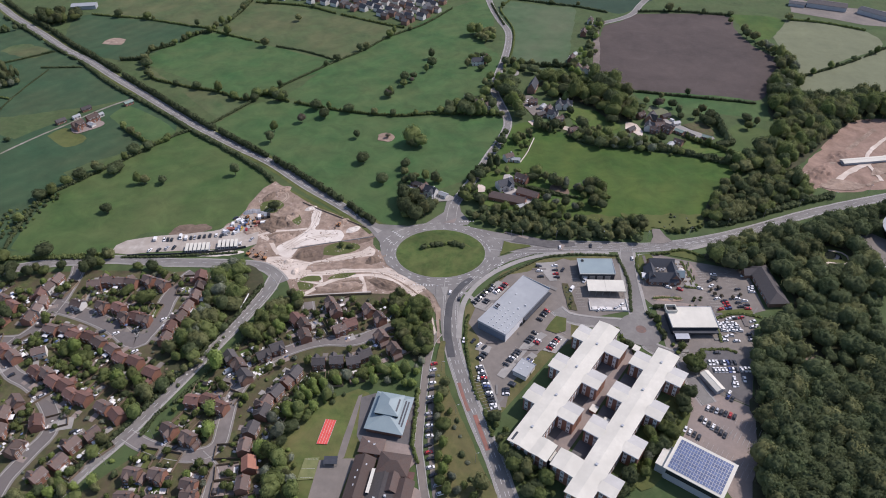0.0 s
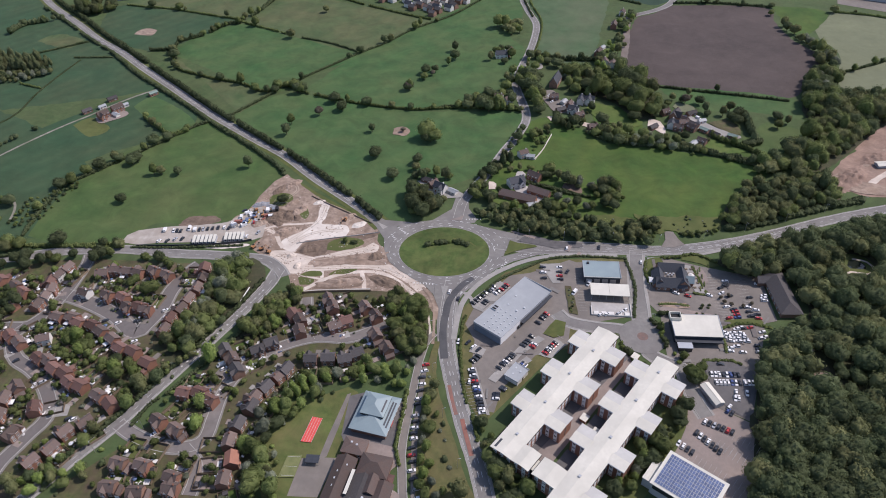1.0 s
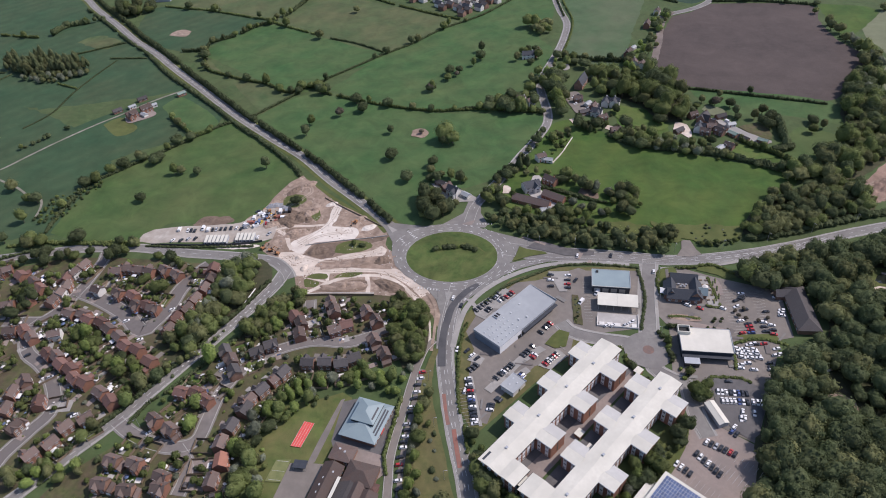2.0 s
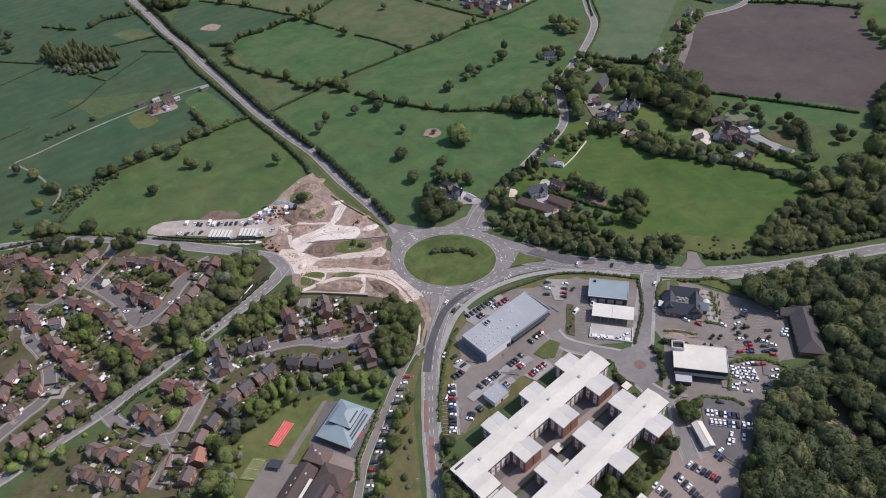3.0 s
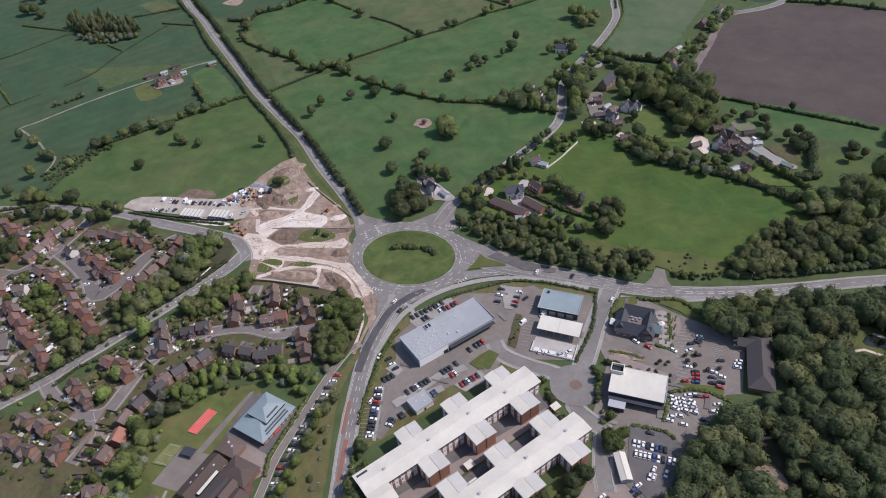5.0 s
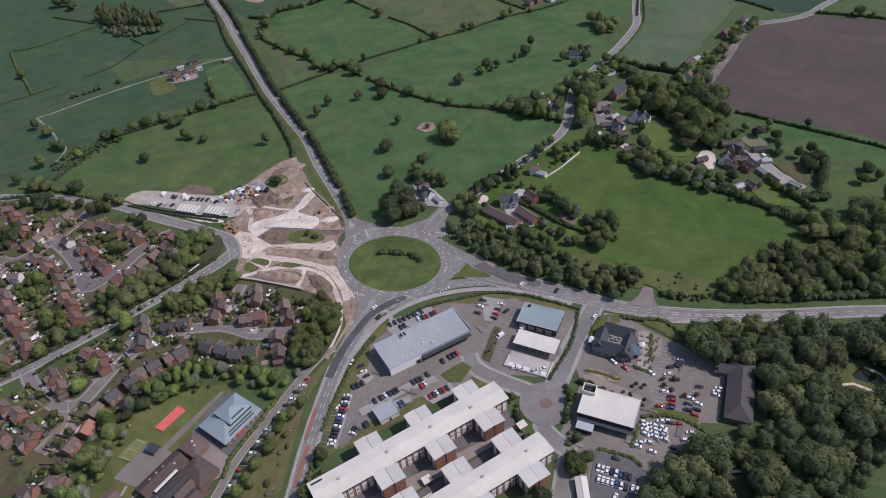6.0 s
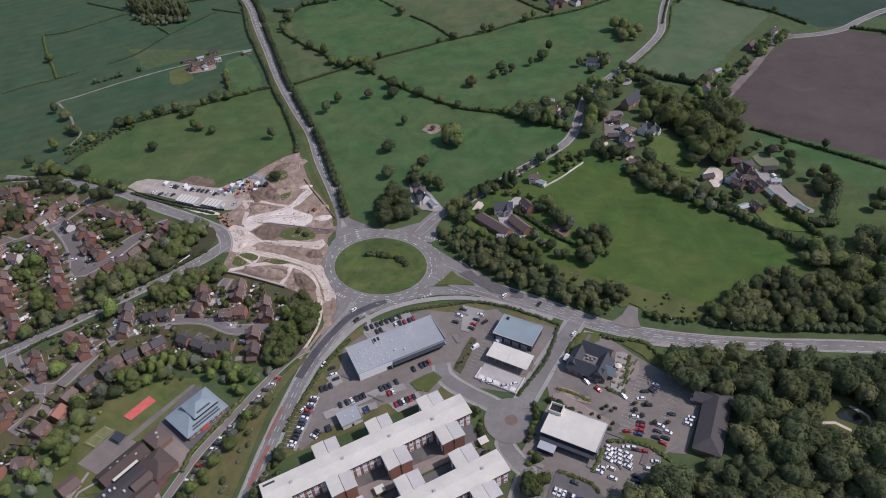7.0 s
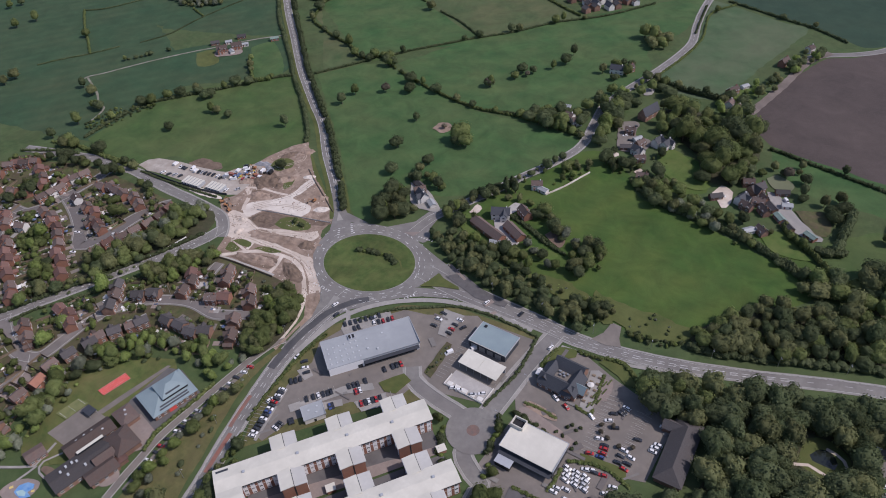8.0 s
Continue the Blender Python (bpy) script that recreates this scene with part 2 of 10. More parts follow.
GREY_CLAD = mat("grey_cladding", (0.4, 0.42, 0.44), (0.44, 0.46, 0.48), 0.5, 0.5, (0.36, 0.38, 0.41), 0.08, spec=0.4)
ROOF_GREY = mat("grey_metal_roof", (0.333, 0.351, 0.356), (0.387, 0.405, 0.41), 0.3, 0.55, (0.297, 0.315, 0.324), 0.06, spec=0.4, streak=(0.8, 0, 0.12, (0.324, 0.342, 0.36)))
ROOF_BLUE = mat("blue_grey_metal_roof", (0.25, 0.32, 0.33), (0.3, 0.37, 0.375), 0.4, 0.5, (0.22, 0.28, 0.3), 0.1, spec=0.4, streak=(1.2, 0, 0.2, (0.2, 0.255, 0.27)))
DARK_CLAD = mat("dark_cladding", (0.045, 0.05, 0.06), (0.06, 0.065, 0.075), 0.5, 0.5)
STEEL = mat("galvanised_steel", (0.4, 0.41, 0.42), (0.48, 0.49, 0.5), 2.0, 0.45, metal=0.7)
CONCRETE = mat("concrete", (0.42, 0.4, 0.37), (0.5, 0.48, 0.45), 0.6, 0.9, (0.36, 0.34, 0.32), 0.1)
PANEL_BLUE = mat("photovoltaic_cells", (0.085, 0.12, 0.22), (0.11, 0.15, 0.26), 2.0, 0.25, vary=0.2, spec=0.6)
RUBBER = mat("tyre_rubber", (0.02, 0.02, 0.02), (0.03, 0.03, 0.03), 3.0, 0.9)
ORANGE_PLANT = mat("orange_plant_paint", (0.36, 0.17, 0.075), (0.42, 0.21, 0.1), 2.0, 0.6)
BARK = mat("bark", (0.11, 0.085, 0.06), (0.16, 0.125, 0.09), 2.0, 0.95, bump=0.5, bump_scale=6)
BLACK_TRIM = mat("black_trim", (0.02, 0.02, 0.022), (0.03, 0.03, 0.032), 3.0, 0.6)


def glazing(name, tint, rough=0.08):
    m = bpy.data.materials.new(name)
    m.use_nodes = True
    b = m.node_tree.nodes["Principled BSDF"]
    b.inputs["Base Color"].default_value = (*tint, 1)
    b.inputs["Roughness"].default_value = rough
    b.inputs["Specular IOR Level"].default_value = 0.6
    return m


GLASS = glazing("dark_glass", (0.03, 0.035, 0.04))
SKYLIGHT = glazing("pale_rooflight", (0.5, 0.52, 0.53), 0.3)

LEAF_DARK = foliage("dark_leaves", (0.068, 0.095, 0.044), (0.096, 0.124, 0.058), (0.118, 0.14, 0.07))
LEAF_MID = foliage("green_leaves", (0.0998, 0.139, 0.048), (0.142, 0.18, 0.064), (0.172, 0.199, 0.075))
LEAF_LIME = foliage("fresh_green_leaves", (0.16, 0.225, 0.06), (0.215, 0.28, 0.082), (0.215, 0.265, 0.09))
LEAF_OLIVE = foliage("olive_leaves", (0.118, 0.137, 0.06), (0.155, 0.17, 0.078), (0.177, 0.185, 0.085))
LEAF_KHAKI = foliage("khaki_leaves", (0.152, 0.185, 0.085), (0.19, 0.224, 0.105), (0.19, 0.218, 0.11))
LEAF_PALE = foliage("silvery_leaves", (0.19, 0.215, 0.15), (0.26, 0.28, 0.205), (0.18, 0.2, 0.14))
TWIGS = foliage("bare_twigs", (0.17, 0.145, 0.105), (0.21, 0.18, 0.13), (0.15, 0.135, 0.1))


def car_paint(name, colour, rough=0.3):
    m = mat(name, colour, tuple(c * 1.1 for c in colour), 0.5, rough, spec=0.5)
    m.node_tree.nodes["Principled BSDF"].inputs["Coat Weight"].default_value = 0.4
    return m


CAR_COLOURS = {
    "w": ("white", car_paint("white_car_paint", (0.75, 0.75, 0.74))),
    "s": ("silver", car_paint("silver_car_paint", (0.42, 0.43, 0.45))),
    "d": ("dark grey", car_paint("dark_car_paint", (0.03, 0.032, 0.038))),
    "r": ("red", car_paint("red_car_paint", (0.42, 0.03, 0.03))),
    "b": ("blue", car_paint("blue_car_paint", (0.05, 0.08, 0.22))),
    "o": ("yellow", car_paint("yellow_car_paint", (0.6, 0.42, 0.05))),
}

# ---- mesh helpers ----
class Mesh:
    """Collects boxes, slabs and faces with material numbers, and links them as one mesh object."""

    def __init__(self):
        self.v, self.f, self.mi = [], [], []

    def add(self, verts, faces, mi=0):
        k = len(self.v)
        self.v += [tuple(p) for p in verts]
        self.f += [tuple(k + i for i in face) for face in faces]
        self.mi += [mi] * len(faces)
        return self

    def box(self, x0, y0, z0, x1, y1, z1, mi=0):
        v = [(x0, y0, z0), (x1, y0, z0), (x1, y1, z0), (x0, y1, z0), (x0, y0, z1), (x1, y0, z1), (x1, y1, z1), (x0, y1, z1)]
        return self.add(v, [(3, 2, 1, 0), (4, 5, 6, 7), (0, 1, 5, 4), (1, 2, 6, 5), (2, 3, 7, 6), (3, 0, 4, 7)], mi)

    def taper(self, r0, r1, z0, z1, mi=0):
        """A frustum between two rectangles (x0, y0, x1, y1) at two heights."""
        v = [(r0[0], r0[1], z0), (r0[2], r0[1], z0), (r0[2], r0[3], z0), (r0[0], r0[3], z0)]
        v += [(r1[0], r1[1], z1), (r1[2], r1[1], z1), (r1[2], r1[3], z1), (r1[0], r1[3], z1)]
        return self.add(v, [(3, 2, 1, 0), (4, 5, 6, 7), (0, 1, 5, 4), (1, 2, 6, 5), (2, 3, 7, 6), (3, 0, 4, 7)], mi)

    def slab(self, quad, t, mi=0):
        """A plate over four corners, t thick upwards."""
        v = list(quad) + [(x, y, z + t) for x, y, z in quad]
        return self.add(v, [(3, 2, 1, 0), (4, 5, 6, 7), (0, 1, 5, 4), (1, 2, 6, 5), (2, 3, 7, 6), (3, 0, 4, 7)], mi)

    def gable_walls(self, w, d, e, r, mi=0):
        """Walls of a house with its ridge along x, as a closed body: w long, d deep, eaves e, ridge r."""
        x, y = w / 2, d / 2
        v = [(-x, -y, 0), (x, -y, 0), (x, y, 0), (-x, y, 0), (-x, -y, e), (x, -y, e), (x, y, e), (-x, y, e), (-x, 0, r), (x, 0, r)]
        return self.add(v, [(0, 1, 5, 4), (2, 3, 7, 6), (1, 2, 6, 9, 5), (3, 0, 4, 8, 7), (4, 5, 9, 8), (6, 7, 8, 9), (3, 2, 1, 0)], mi)

    def gable_roof(self, w, d, e, r, over=0.35, t=0.22, mi=0):
        """Two pitched planes and a ridge, as one shell."""
        x, y = w / 2 + over, d / 2 + over
        low = e - over * (r - e) / (d / 2)
        line = [(-y, low), (0, r), (y, low), (y, low + t), (0.14, r + t - 0.03), (0.14, r + t + 0.1), (-0.14, r + t + 0.1), (-0.14, r + t - 0.03), (-y, low + t)]
        n = len(line)
        v = [(q, p, z) for q in (-x, x) for p, z in line]
        f = [(i, i + n, (i + 1) % n + n, (i + 1) % n) for i in range(n)]
        f += [(8, 7, 1, 0), (7, 6, 5, 4, 1), (1, 4, 3, 2), (n, n + 1, n + 7, n + 8), (n + 1, n + 4, n + 5, n + 6, n + 7), (n + 2, n + 3, n + 4, n + 1)]
        return self.add(v, f, mi)

    def hip_roof(self, w, d, e, r, over=0.4, ridge=None, t=0.25, mi=0):
        """A hipped roof with its ridge along x; ridge: half its length."""
        x, y = w / 2 + over, d / 2 + over
        k = max(w / 2 - d / 2, 0.2) if ridge is None else ridge
        v = [(-x, -y, e), (x, -y, e), (x, y, e), (-x, y, e), (-x, -y, e + t), (x, -y, e + t), (x, y, e + t), (-x, y, e + t), (-k, 0, r), (k, 0, r)]
        return self.add(v, [(3, 2, 1, 0), (0, 1, 5, 4), (1, 2, 6, 5), (2, 3, 7, 6), (3, 0, 4, 7), (4, 5, 9, 8), (5, 6, 9), (6, 7, 8, 9), (7, 4, 8)], mi)

    def cylinder(self, x, y, z0, z1, r0, r1=None, n=8, mi=0, axis="z"):
        r1 = r0 if r1 is None else r1
        v = []
        for z, r in ((z0, r0), (z1, r1)):
            for i in range(n):
                a = 2 * math.pi * i / n
                p = (r * math.cos(a), r * math.sin(a))
                v.append((x + p[0], y + p[1], z) if axis == "z" else (x + p[0], z, y + p[1]))
        f = [(i, (i + 1) % n, n + (i + 1) % n, n + i) for i in range(n)] + [tuple(range(n - 1, -1, -1)), tuple(range(n, 2 * n))]
        return self.add(v, f, mi)

    def data(self, name, mats):
        me = bpy.data.meshes.new(name)
        me.from_pydata(self.v, [], self.f)
        for m in mats:
            me.materials.append(m)
        me.polygons.foreach_set("material_index", self.mi)
        me.update()
        return me


def part(name, mesh, mats, parent, label="", m=None):
    """Links a Mesh, or mesh data already made, as one object under a thing or a part."""
    me = mesh.data(name, mats) if isinstance(mesh, Mesh) else mesh
    ob = new(name, me)
    ob.parent = parent
    if m is not None:
        ob.matrix_basis = m
    return tagged(ob, label)


def thing(name, label, category, m=None, group="", kind=""):
    ob = new(name)
    if m is not None:
        ob.matrix_basis = m
    return tagged(ob, label, category, group, kind)


def single(name, mesh, mats, label, category, m=None, group="", kind=""):
    ob = new(name, mesh.data(name, mats) if isinstance(mesh, Mesh) else mesh)
    if m is not None:
        ob.matrix_basis = m
    return tagged(ob, label, category, group, kind)


def turned(x, y, z=0.0, a=0.0):
    return pose(x, y, z, 0, 0, a)


def smooth_line(points, step=4.0):
    """A curve through the points, in even short steps."""
    p = [Vector((*q, 0)) for q in points]
    p = [2 * p[0] - p[1], *p, 2 * p[-1] - p[-2]]
    out = []
    for a, b, c, d in zip(p, p[1:], p[2:], p[3:]):
        n = max(1, int((c - b).length / step))
        for i in range(n):
            t = i / n
            out.append(0.5 * (2 * b + (c - a) * t + (2 * a - 5 * b + 4 * c - d) * t * t + (3 * b - a - 3 * c + d) * t**3))
    return [*out, p[-2]]


def normals(line):
    out = []
    for i in range(len(line)):
        d = (line[min(i + 1, len(line) - 1)] - line[max(i - 1, 0)]).normalized()
        out.append(Vector((-d.y, d.x, 0)))
    return out


def widths_along(line, width):
    """Widths at each point of a line; width: one number, or pairs of (metres from the start, width)."""
    if not isinstance(width, tuple):
        return [width] * len(line)
    run = np.cumsum([0] + [(q - p).length for p, q in zip(line, line[1:])])
    return np.interp(run, [a for a, w in width], [w for a, w in width]).tolist()


def ribbon(points, width, z, name, material, label, category, offset=0.0, kind="structure", wobble=0.0, extra=0.0):
    line = smooth_line(points)
    side = normals(line)
    wide = widths_along(line, width)
    v, f = [], []
    for i, (p, s) in enumerate(zip(line, side)):
        for e in (1, -1):
            q = p + s * (offset + e * ((wide[i] + extra) / 2 + wobble * noise.noise(Vector((p.x * 0.15, p.y * 0.15, e * 3)))))
            v.append((q.x, q.y, z))
        if i:
            f.append((2 * i - 2, 2 * i - 1, 2 * i + 1, 2 * i))
    return single(name, Mesh().add(v, f), [material], label, category, kind=kind)


def edge_ground(points, z, name, material, label, category="ground", kind="structure", ragged=0.0, step=6.0):
    """A patch of ground inside a closed, rounded outline."""
    outline = []
    for p in smooth_line([*points, points[0]], step)[:-1]:
        k = Vector((p.x * 0.2, p.y * 0.2, 0.3))
        outline.append((p.x + ragged * noise.noise(k), p.y + ragged * noise.noise(k + Vector((9, 4, 2)))))
    return sharp_ground(outline, z, name, material, label, category, kind)


def sharp_ground(points, z, name, material, label, category="ground", kind="structure"):
    """A flat patch of ground inside a straight-edged outline."""
    faces = []
    for a, b, c in tessellate_polygon([[Vector((x, y, 0)) for x, y in points]]):
        (x0, y0), (x1, y1), (x2, y2) = points[a], points[b], points[c]
        faces.append((a, b, c) if (x1 - x0) * (y2 - y0) > (y1 - y0) * (x2 - x0) else (a, c, b))
    return single(name, Mesh().add([(x, y, z) for x, y in points], faces), [material], label, category, kind=kind)


def inside(x, y, poly):
    hit = False
    for (x0, y0), (x1, y1) in zip(poly, [*poly[1:], poly[0]]):
        if (y0 > y) != (y1 > y) and x < (x1 - x0) * (y - y0) / (y1 - y0) + x0:
            hit = not hit
    return hit


def scattered(poly, spacing, rng):
    """Places inside an outline, about that far apart, on a jittered grid."""
    xs, ys = [p[0] for p in poly], [p[1] for p in poly]
    out = []
    y = min(ys)
    row = 0
    while y < max(ys):
        x = min(xs) + (row % 2) * spacing / 2
        while x < max(xs):
            q = (x + rng.uniform(-0.35, 0.35) * spacing, y + rng.uniform(-0.35, 0.35) * spacing)
            if inside(*q, poly):
                out.append(q)
            x += spacing
        y += spacing * 0.87
        row += 1
    return out

# ---- plan: lines of roads, outlines of fields and yards, in metres ----
BYPASS = [(-46.5, 397.9), (-59, 412), (-78, 430), (-108, 457), (-140, 489), (-172, 514), (-214, 548), (-240, 571), (-282, 610), (-327, 651), (-370, 692), (-409, 724), (-452, 766), (-513, 823), (-549, 860), (-629, 930)]
VILLAGE_ROAD = [(6, 409), (9, 430), (18, 451), (30, 478), (39, 502), (48, 522), (57, 549), (58, 570), (53, 600), (50, 624), (54, 653), (64, 694), (72, 740), (74, 775), (66, 814), (60, 854), (57, 889), (53, 935)]
EAST_ROAD = [(33.4, 382.1), (57.5, 378.9), (84.9, 378.9), (112.3, 378.9), (143.5, 378.2), (179.7, 384.6), (217.2, 397.0), (264, 416), (299, 428), (336, 439), (374, 450), (440, 470), (540, 505), (680, 560)]
SOUTH_ROAD = [(6.7, 343.3), (5.8, 331.8), (5.0, 317.6), (4.9, 306.1), (6.4, 283.1), (10.9, 262.0), (15.7, 242.2), (21.0, 224.3), (26.4, 207.6), (30.2, 192.1), (32.9, 181.2), (37.7, 164.5), (47, 130), (62, 80), (84, 10)]
LINK_ROAD = [(-109.2, 349.0), (-113.0, 330.8), (-124.6, 303.2), (-135.5, 279.6), (-143.7, 262.5), (-153.2, 243.0), (-162.0, 224.6), (-172.7, 207.3), (-182.5, 190.6), (-190.0, 177.7), (-200.4, 161.8), (-225, 122), (-262, 60), (-320, -30)]
WEST_ROAD = [(-332.7, 341.8), (-313.9, 348.0), (-294.1, 353.2), (-274.3, 359.0), (-258.5, 362.0), (-238.2, 363.7), (-219.5, 364.9), (-182.9, 361.9), (-153.4, 361.3), (-134.1, 360.1), (-120.3, 357.7), (-109.2, 349.0), (-104.2, 341.7)]
ESTATE_A = [(-243.9, 359.0), (-241.4, 350.2), (-240.8, 331.4), (-241.4, 318.8), (-244.6, 301.8), (-251.2, 290.5), (-261.9, 289.1), (-274.8, 288.2)]
ESTATE_A2 = [(-251.2, 290.5), (-254.1, 282.8), (-250.6, 273.1), (-242.1, 263.7), (-230.1, 257.2), (-218.6, 248.4), (-206.6, 234.0), (-203.6, 223.2), (-206.6, 214.6), (-209.5, 206.3), (-212.7, 196.7), (-213.2, 187.0)]
ESTATE_B = [(-241.4, 318.8), (-220.9, 311.6), (-199.3, 300.9), (-181.7, 287.7), (-177.4, 294.7), (-173.6, 309.2), (-173.2, 327.1), (-166.5, 347.3), (-163.8, 350.8)]
ESTATE_B2 = [(-204.9, 226.0), (-200.5, 228.9), (-193.7, 230.3)]
ESTATE_C = [(-162.7, 222.5), (-151.8, 216.3), (-137.3, 211.2), (-122.8, 210.2), (-114.2, 215.6), (-113.9, 229.6), (-114.0, 244.5), (-109.1, 261.2), (-99.1, 274.8), (-83.8, 284.5), (-69.5, 289.1), (-52.7, 289.1), (-41.5, 294.6), (-31.8, 301.8), (-28.5, 304.2)]
ESTATE_C2 = [(-122.8, 210.2), (-114.4, 202.4), (-110.8, 193.1), (-110.7, 184.1)]
ESTATE_C3 = [(-69.5, 289.1), (-75.3, 299.4), (-82.0, 312.1), (-84.7, 322.8)]
ESTATE_D = [(-121.8, 261.2), (-114.0, 258.0), (-111.6, 254.3)]
SCHOOL_LANE = [(-1.6, 295.6), (-5.9, 288.1), (-8.6, 273.0), (-10.1, 252.3), (-11.2, 233.2), (-11.9, 215.6), (-10.4, 202.4), (-8.1, 187.0), (-5.8, 175.5)]
SCHOOL_PARK = [(-4.7, 273.0), (-5.7, 248.4), (-6.0, 226.0), (-4.8, 205.7), (-2.7, 186.4)]
PARK_ROAD = [(126.8, 377.0), (124.5, 358.8), (122.6, 338.8), (121.6, 317.6), (119.9, 298.8)]
PARK_ROAD_W = [(119.9, 298.8), (108.8, 303.2), (95.4, 304.6), (82.0, 307.1), (75.5, 310.0), (71.0, 316.1)]
PARK_ROAD_S = [(119.9, 298.8), (121.8, 285.4), (131.6, 278.2), (137.4, 275.6), (138.6, 266.6), (140.2, 254.3), (143.8, 242.6)]
FARM_TRACK = [(-291.1, 609.4), (-309.6, 591.3), (-324.0, 573.0), (-336.1, 554.2), (-350.1, 535.8), (-367.6, 508.0), (-382.9, 479.8), (-392.1, 461.2), (-399.9, 449.0), (-398.3, 440.1)]
NORTH_LANE = [(330, 940), (275, 905), (246, 864), (229.8, 833.1), (210.6, 814.2), (185.5, 798.8), (173.8, 786.4), (168, 775)]
WOOD_PATH = [(253.3, 358.0), (259.9, 361.3), (265.4, 360.0), (269.7, 359.3), (273.9, 361.9), (275.3, 367.4), (273.2, 371.5), (269.6, 373.4), (265.1, 374.2)]
FIELD_PLOUGHED = [(188, 794), (213, 809), (236, 830), (335, 824), (335, 781), (338, 735), (352, 697), (342, 662), (319, 626), (291, 599), (234, 613), (184, 623), (160, 665), (172, 743)]
FIELD_CROP_N = [(60.5, 885), (85, 876), (133, 858), (161, 851), (155, 808), (145, 764), (135, 710), (118, 672), (71, 687), (78, 768), (67, 836)]
FIELD_PALE_1 = [(405, 809), (452, 798), (482, 770), (478, 731), (409, 686), (361, 656), (373, 697), (369, 751)]
FIELD_PALE_2 = [(358, 651), (406, 678), (479, 722), (505, 711), (451, 611), (373, 605), (348, 623)]
FIELD_HOOP = [(22, 440), (32, 470), (44, 500), (56, 530), (63, 552), (78, 560), (90, 552), (106, 538), (120, 518), (146, 513), (181, 505), (209, 496), (242, 485), (228, 455), (195, 416), (165, 399), (140, 401), (118, 402), (88, 410), (56, 420), (34, 428)]
FIELD_PARK = [(-204, 556), (-167, 600), (-118, 588), (-43, 568), (49, 568), (50, 535), (30, 480), (16, 463), (-6, 451), (-28, 455), (-28, 407), (-47, 410), (-79, 443), (-132, 493)]
FIELD_W1 = [(-298.4, 377.3), (-301, 417), (-285, 480), (-231, 545), (-208, 535), (-135, 463), (-138, 424), (-156, 403), (-182.8, 396.6), (-213.9, 393.3), (-226.8, 374.1), (-263.0, 368.0)]
FIELD_MEADOW_NE = [(115, 582), (136, 582), (150, 571), (157, 545), (136, 535), (118, 550)]
SITE_EARTH = [(-132.3, 462.5), (-138.8, 452.3), (-143.8, 438.3), (-146.5, 422.3), (-150.6, 411.3), (-157.7, 400.4), (-141.1, 396.1), (-130.1, 393.9), (-129.7, 382.2), (-135.2, 373.6), (-126.2, 363.4), (-115.2, 360.0), (-111.5, 351.3), (-102.9, 345.7), (-96.8, 332.4), (-92.6, 327.0), (-80.1, 329.1), (-65.7, 329.9), (-46.4, 331.3), (-34.9, 330.8), (-28.6, 331.6), (-17.8, 323.7), (-10.0, 327.1), (-16.4, 338.6), (-22.5, 349.9), (-29.6, 354.9), (-34.9, 362.6), (-38.6, 370.9), (-45.9, 376.1), (-48.5, 388.4), (-50.4, 400.2), (-57.3, 403.6), (-75.6, 414.8), (-95.6, 427.9), (-112.1, 442.2)]
SLIP_ROAD = [(-96, 349), (-90.8, 350.2), (-74.0, 352.9), (-59.3, 354.9), (-45.9, 355.2), (-36.3, 352.3), (-27.3, 347.0), (-19.4, 340.5), (-12.8, 332.7)]
INNER_PATH = [(-90.6, 328.5), (-85.5, 332.4), (-79.0, 338.7), (-67.9, 345.2), (-56.6, 348.3), (-45.7, 348.9), (-35.9, 345.6), (-27.4, 339.2), (-19.4, 330.9), (-12.4, 321.0), (-8.1, 311.5), (-5.7, 299.7), (-4.8, 287.7)]
SITE_PARK = [(-228.1, 372.2), (-227.2, 380.7), (-221.3, 385.8), (-201.3, 391.4), (-173.6, 395.1), (-159.0, 398.8), (-152.0, 409.6), (-145.1, 419.6), (-135.6, 416.1), (-135.2, 406.0), (-130.1, 393.9), (-129.7, 382.2), (-137.1, 378.1), (-169.9, 375.1), (-193.6, 373.7), (-214.7, 370.7)]
SITE_EAST = [(282, 471), (317, 510), (368, 560), (424, 560), (450, 534), (385, 462), (343, 451), (306, 445), (293, 455)]
FARM_YARD_NE = [(439, 890), (462, 869), (493, 851), (537, 839), (512, 788), (489, 793), (464, 811), (421, 836)]
SCHOOL_YARD = [(-53.8, 208.3), (-43.6, 208.3), (-48.9, 186.4), (-63.7, 186.4), (-61.3, 207.3)]
STORE_YARD = [(20.9, 320.2), (43.4, 346.1), (54.9, 350.7), (65.1, 358.8), (82.6, 361.7), (89.7, 358.8), (83.9, 320.2), (78.2, 310.0), (70.6, 312.5), (58.3, 295.6), (69.8, 293.2), (56.5, 279.6), (38.3, 256.3), (32.6, 240.7), (26.6, 241.4), (21.2, 273.0), (22.6, 290.9), (16.9, 302.7)]
TYRE_YARD = [(82.8, 363.5), (117.6, 365.9), (121.8, 352.9), (116.5, 315.0), (92.7, 309.1), (78.9, 310.0), (80.1, 330.7)]
PUB_YARD = [(130.1, 361.7), (145.6, 370.8), (164.8, 363.5), (201.5, 352.9), (200.5, 315), (192.7, 312.5), (169.2, 310.0), (132.9, 317.6), (125.2, 330.7)]
VAN_YARD = [(132.9, 317.6), (167.2, 312.5), (192.7, 312.5), (178.8, 273.0), (166.0, 240.7), (145.2, 252.3), (136.7, 273.0), (130.9, 281.8)]
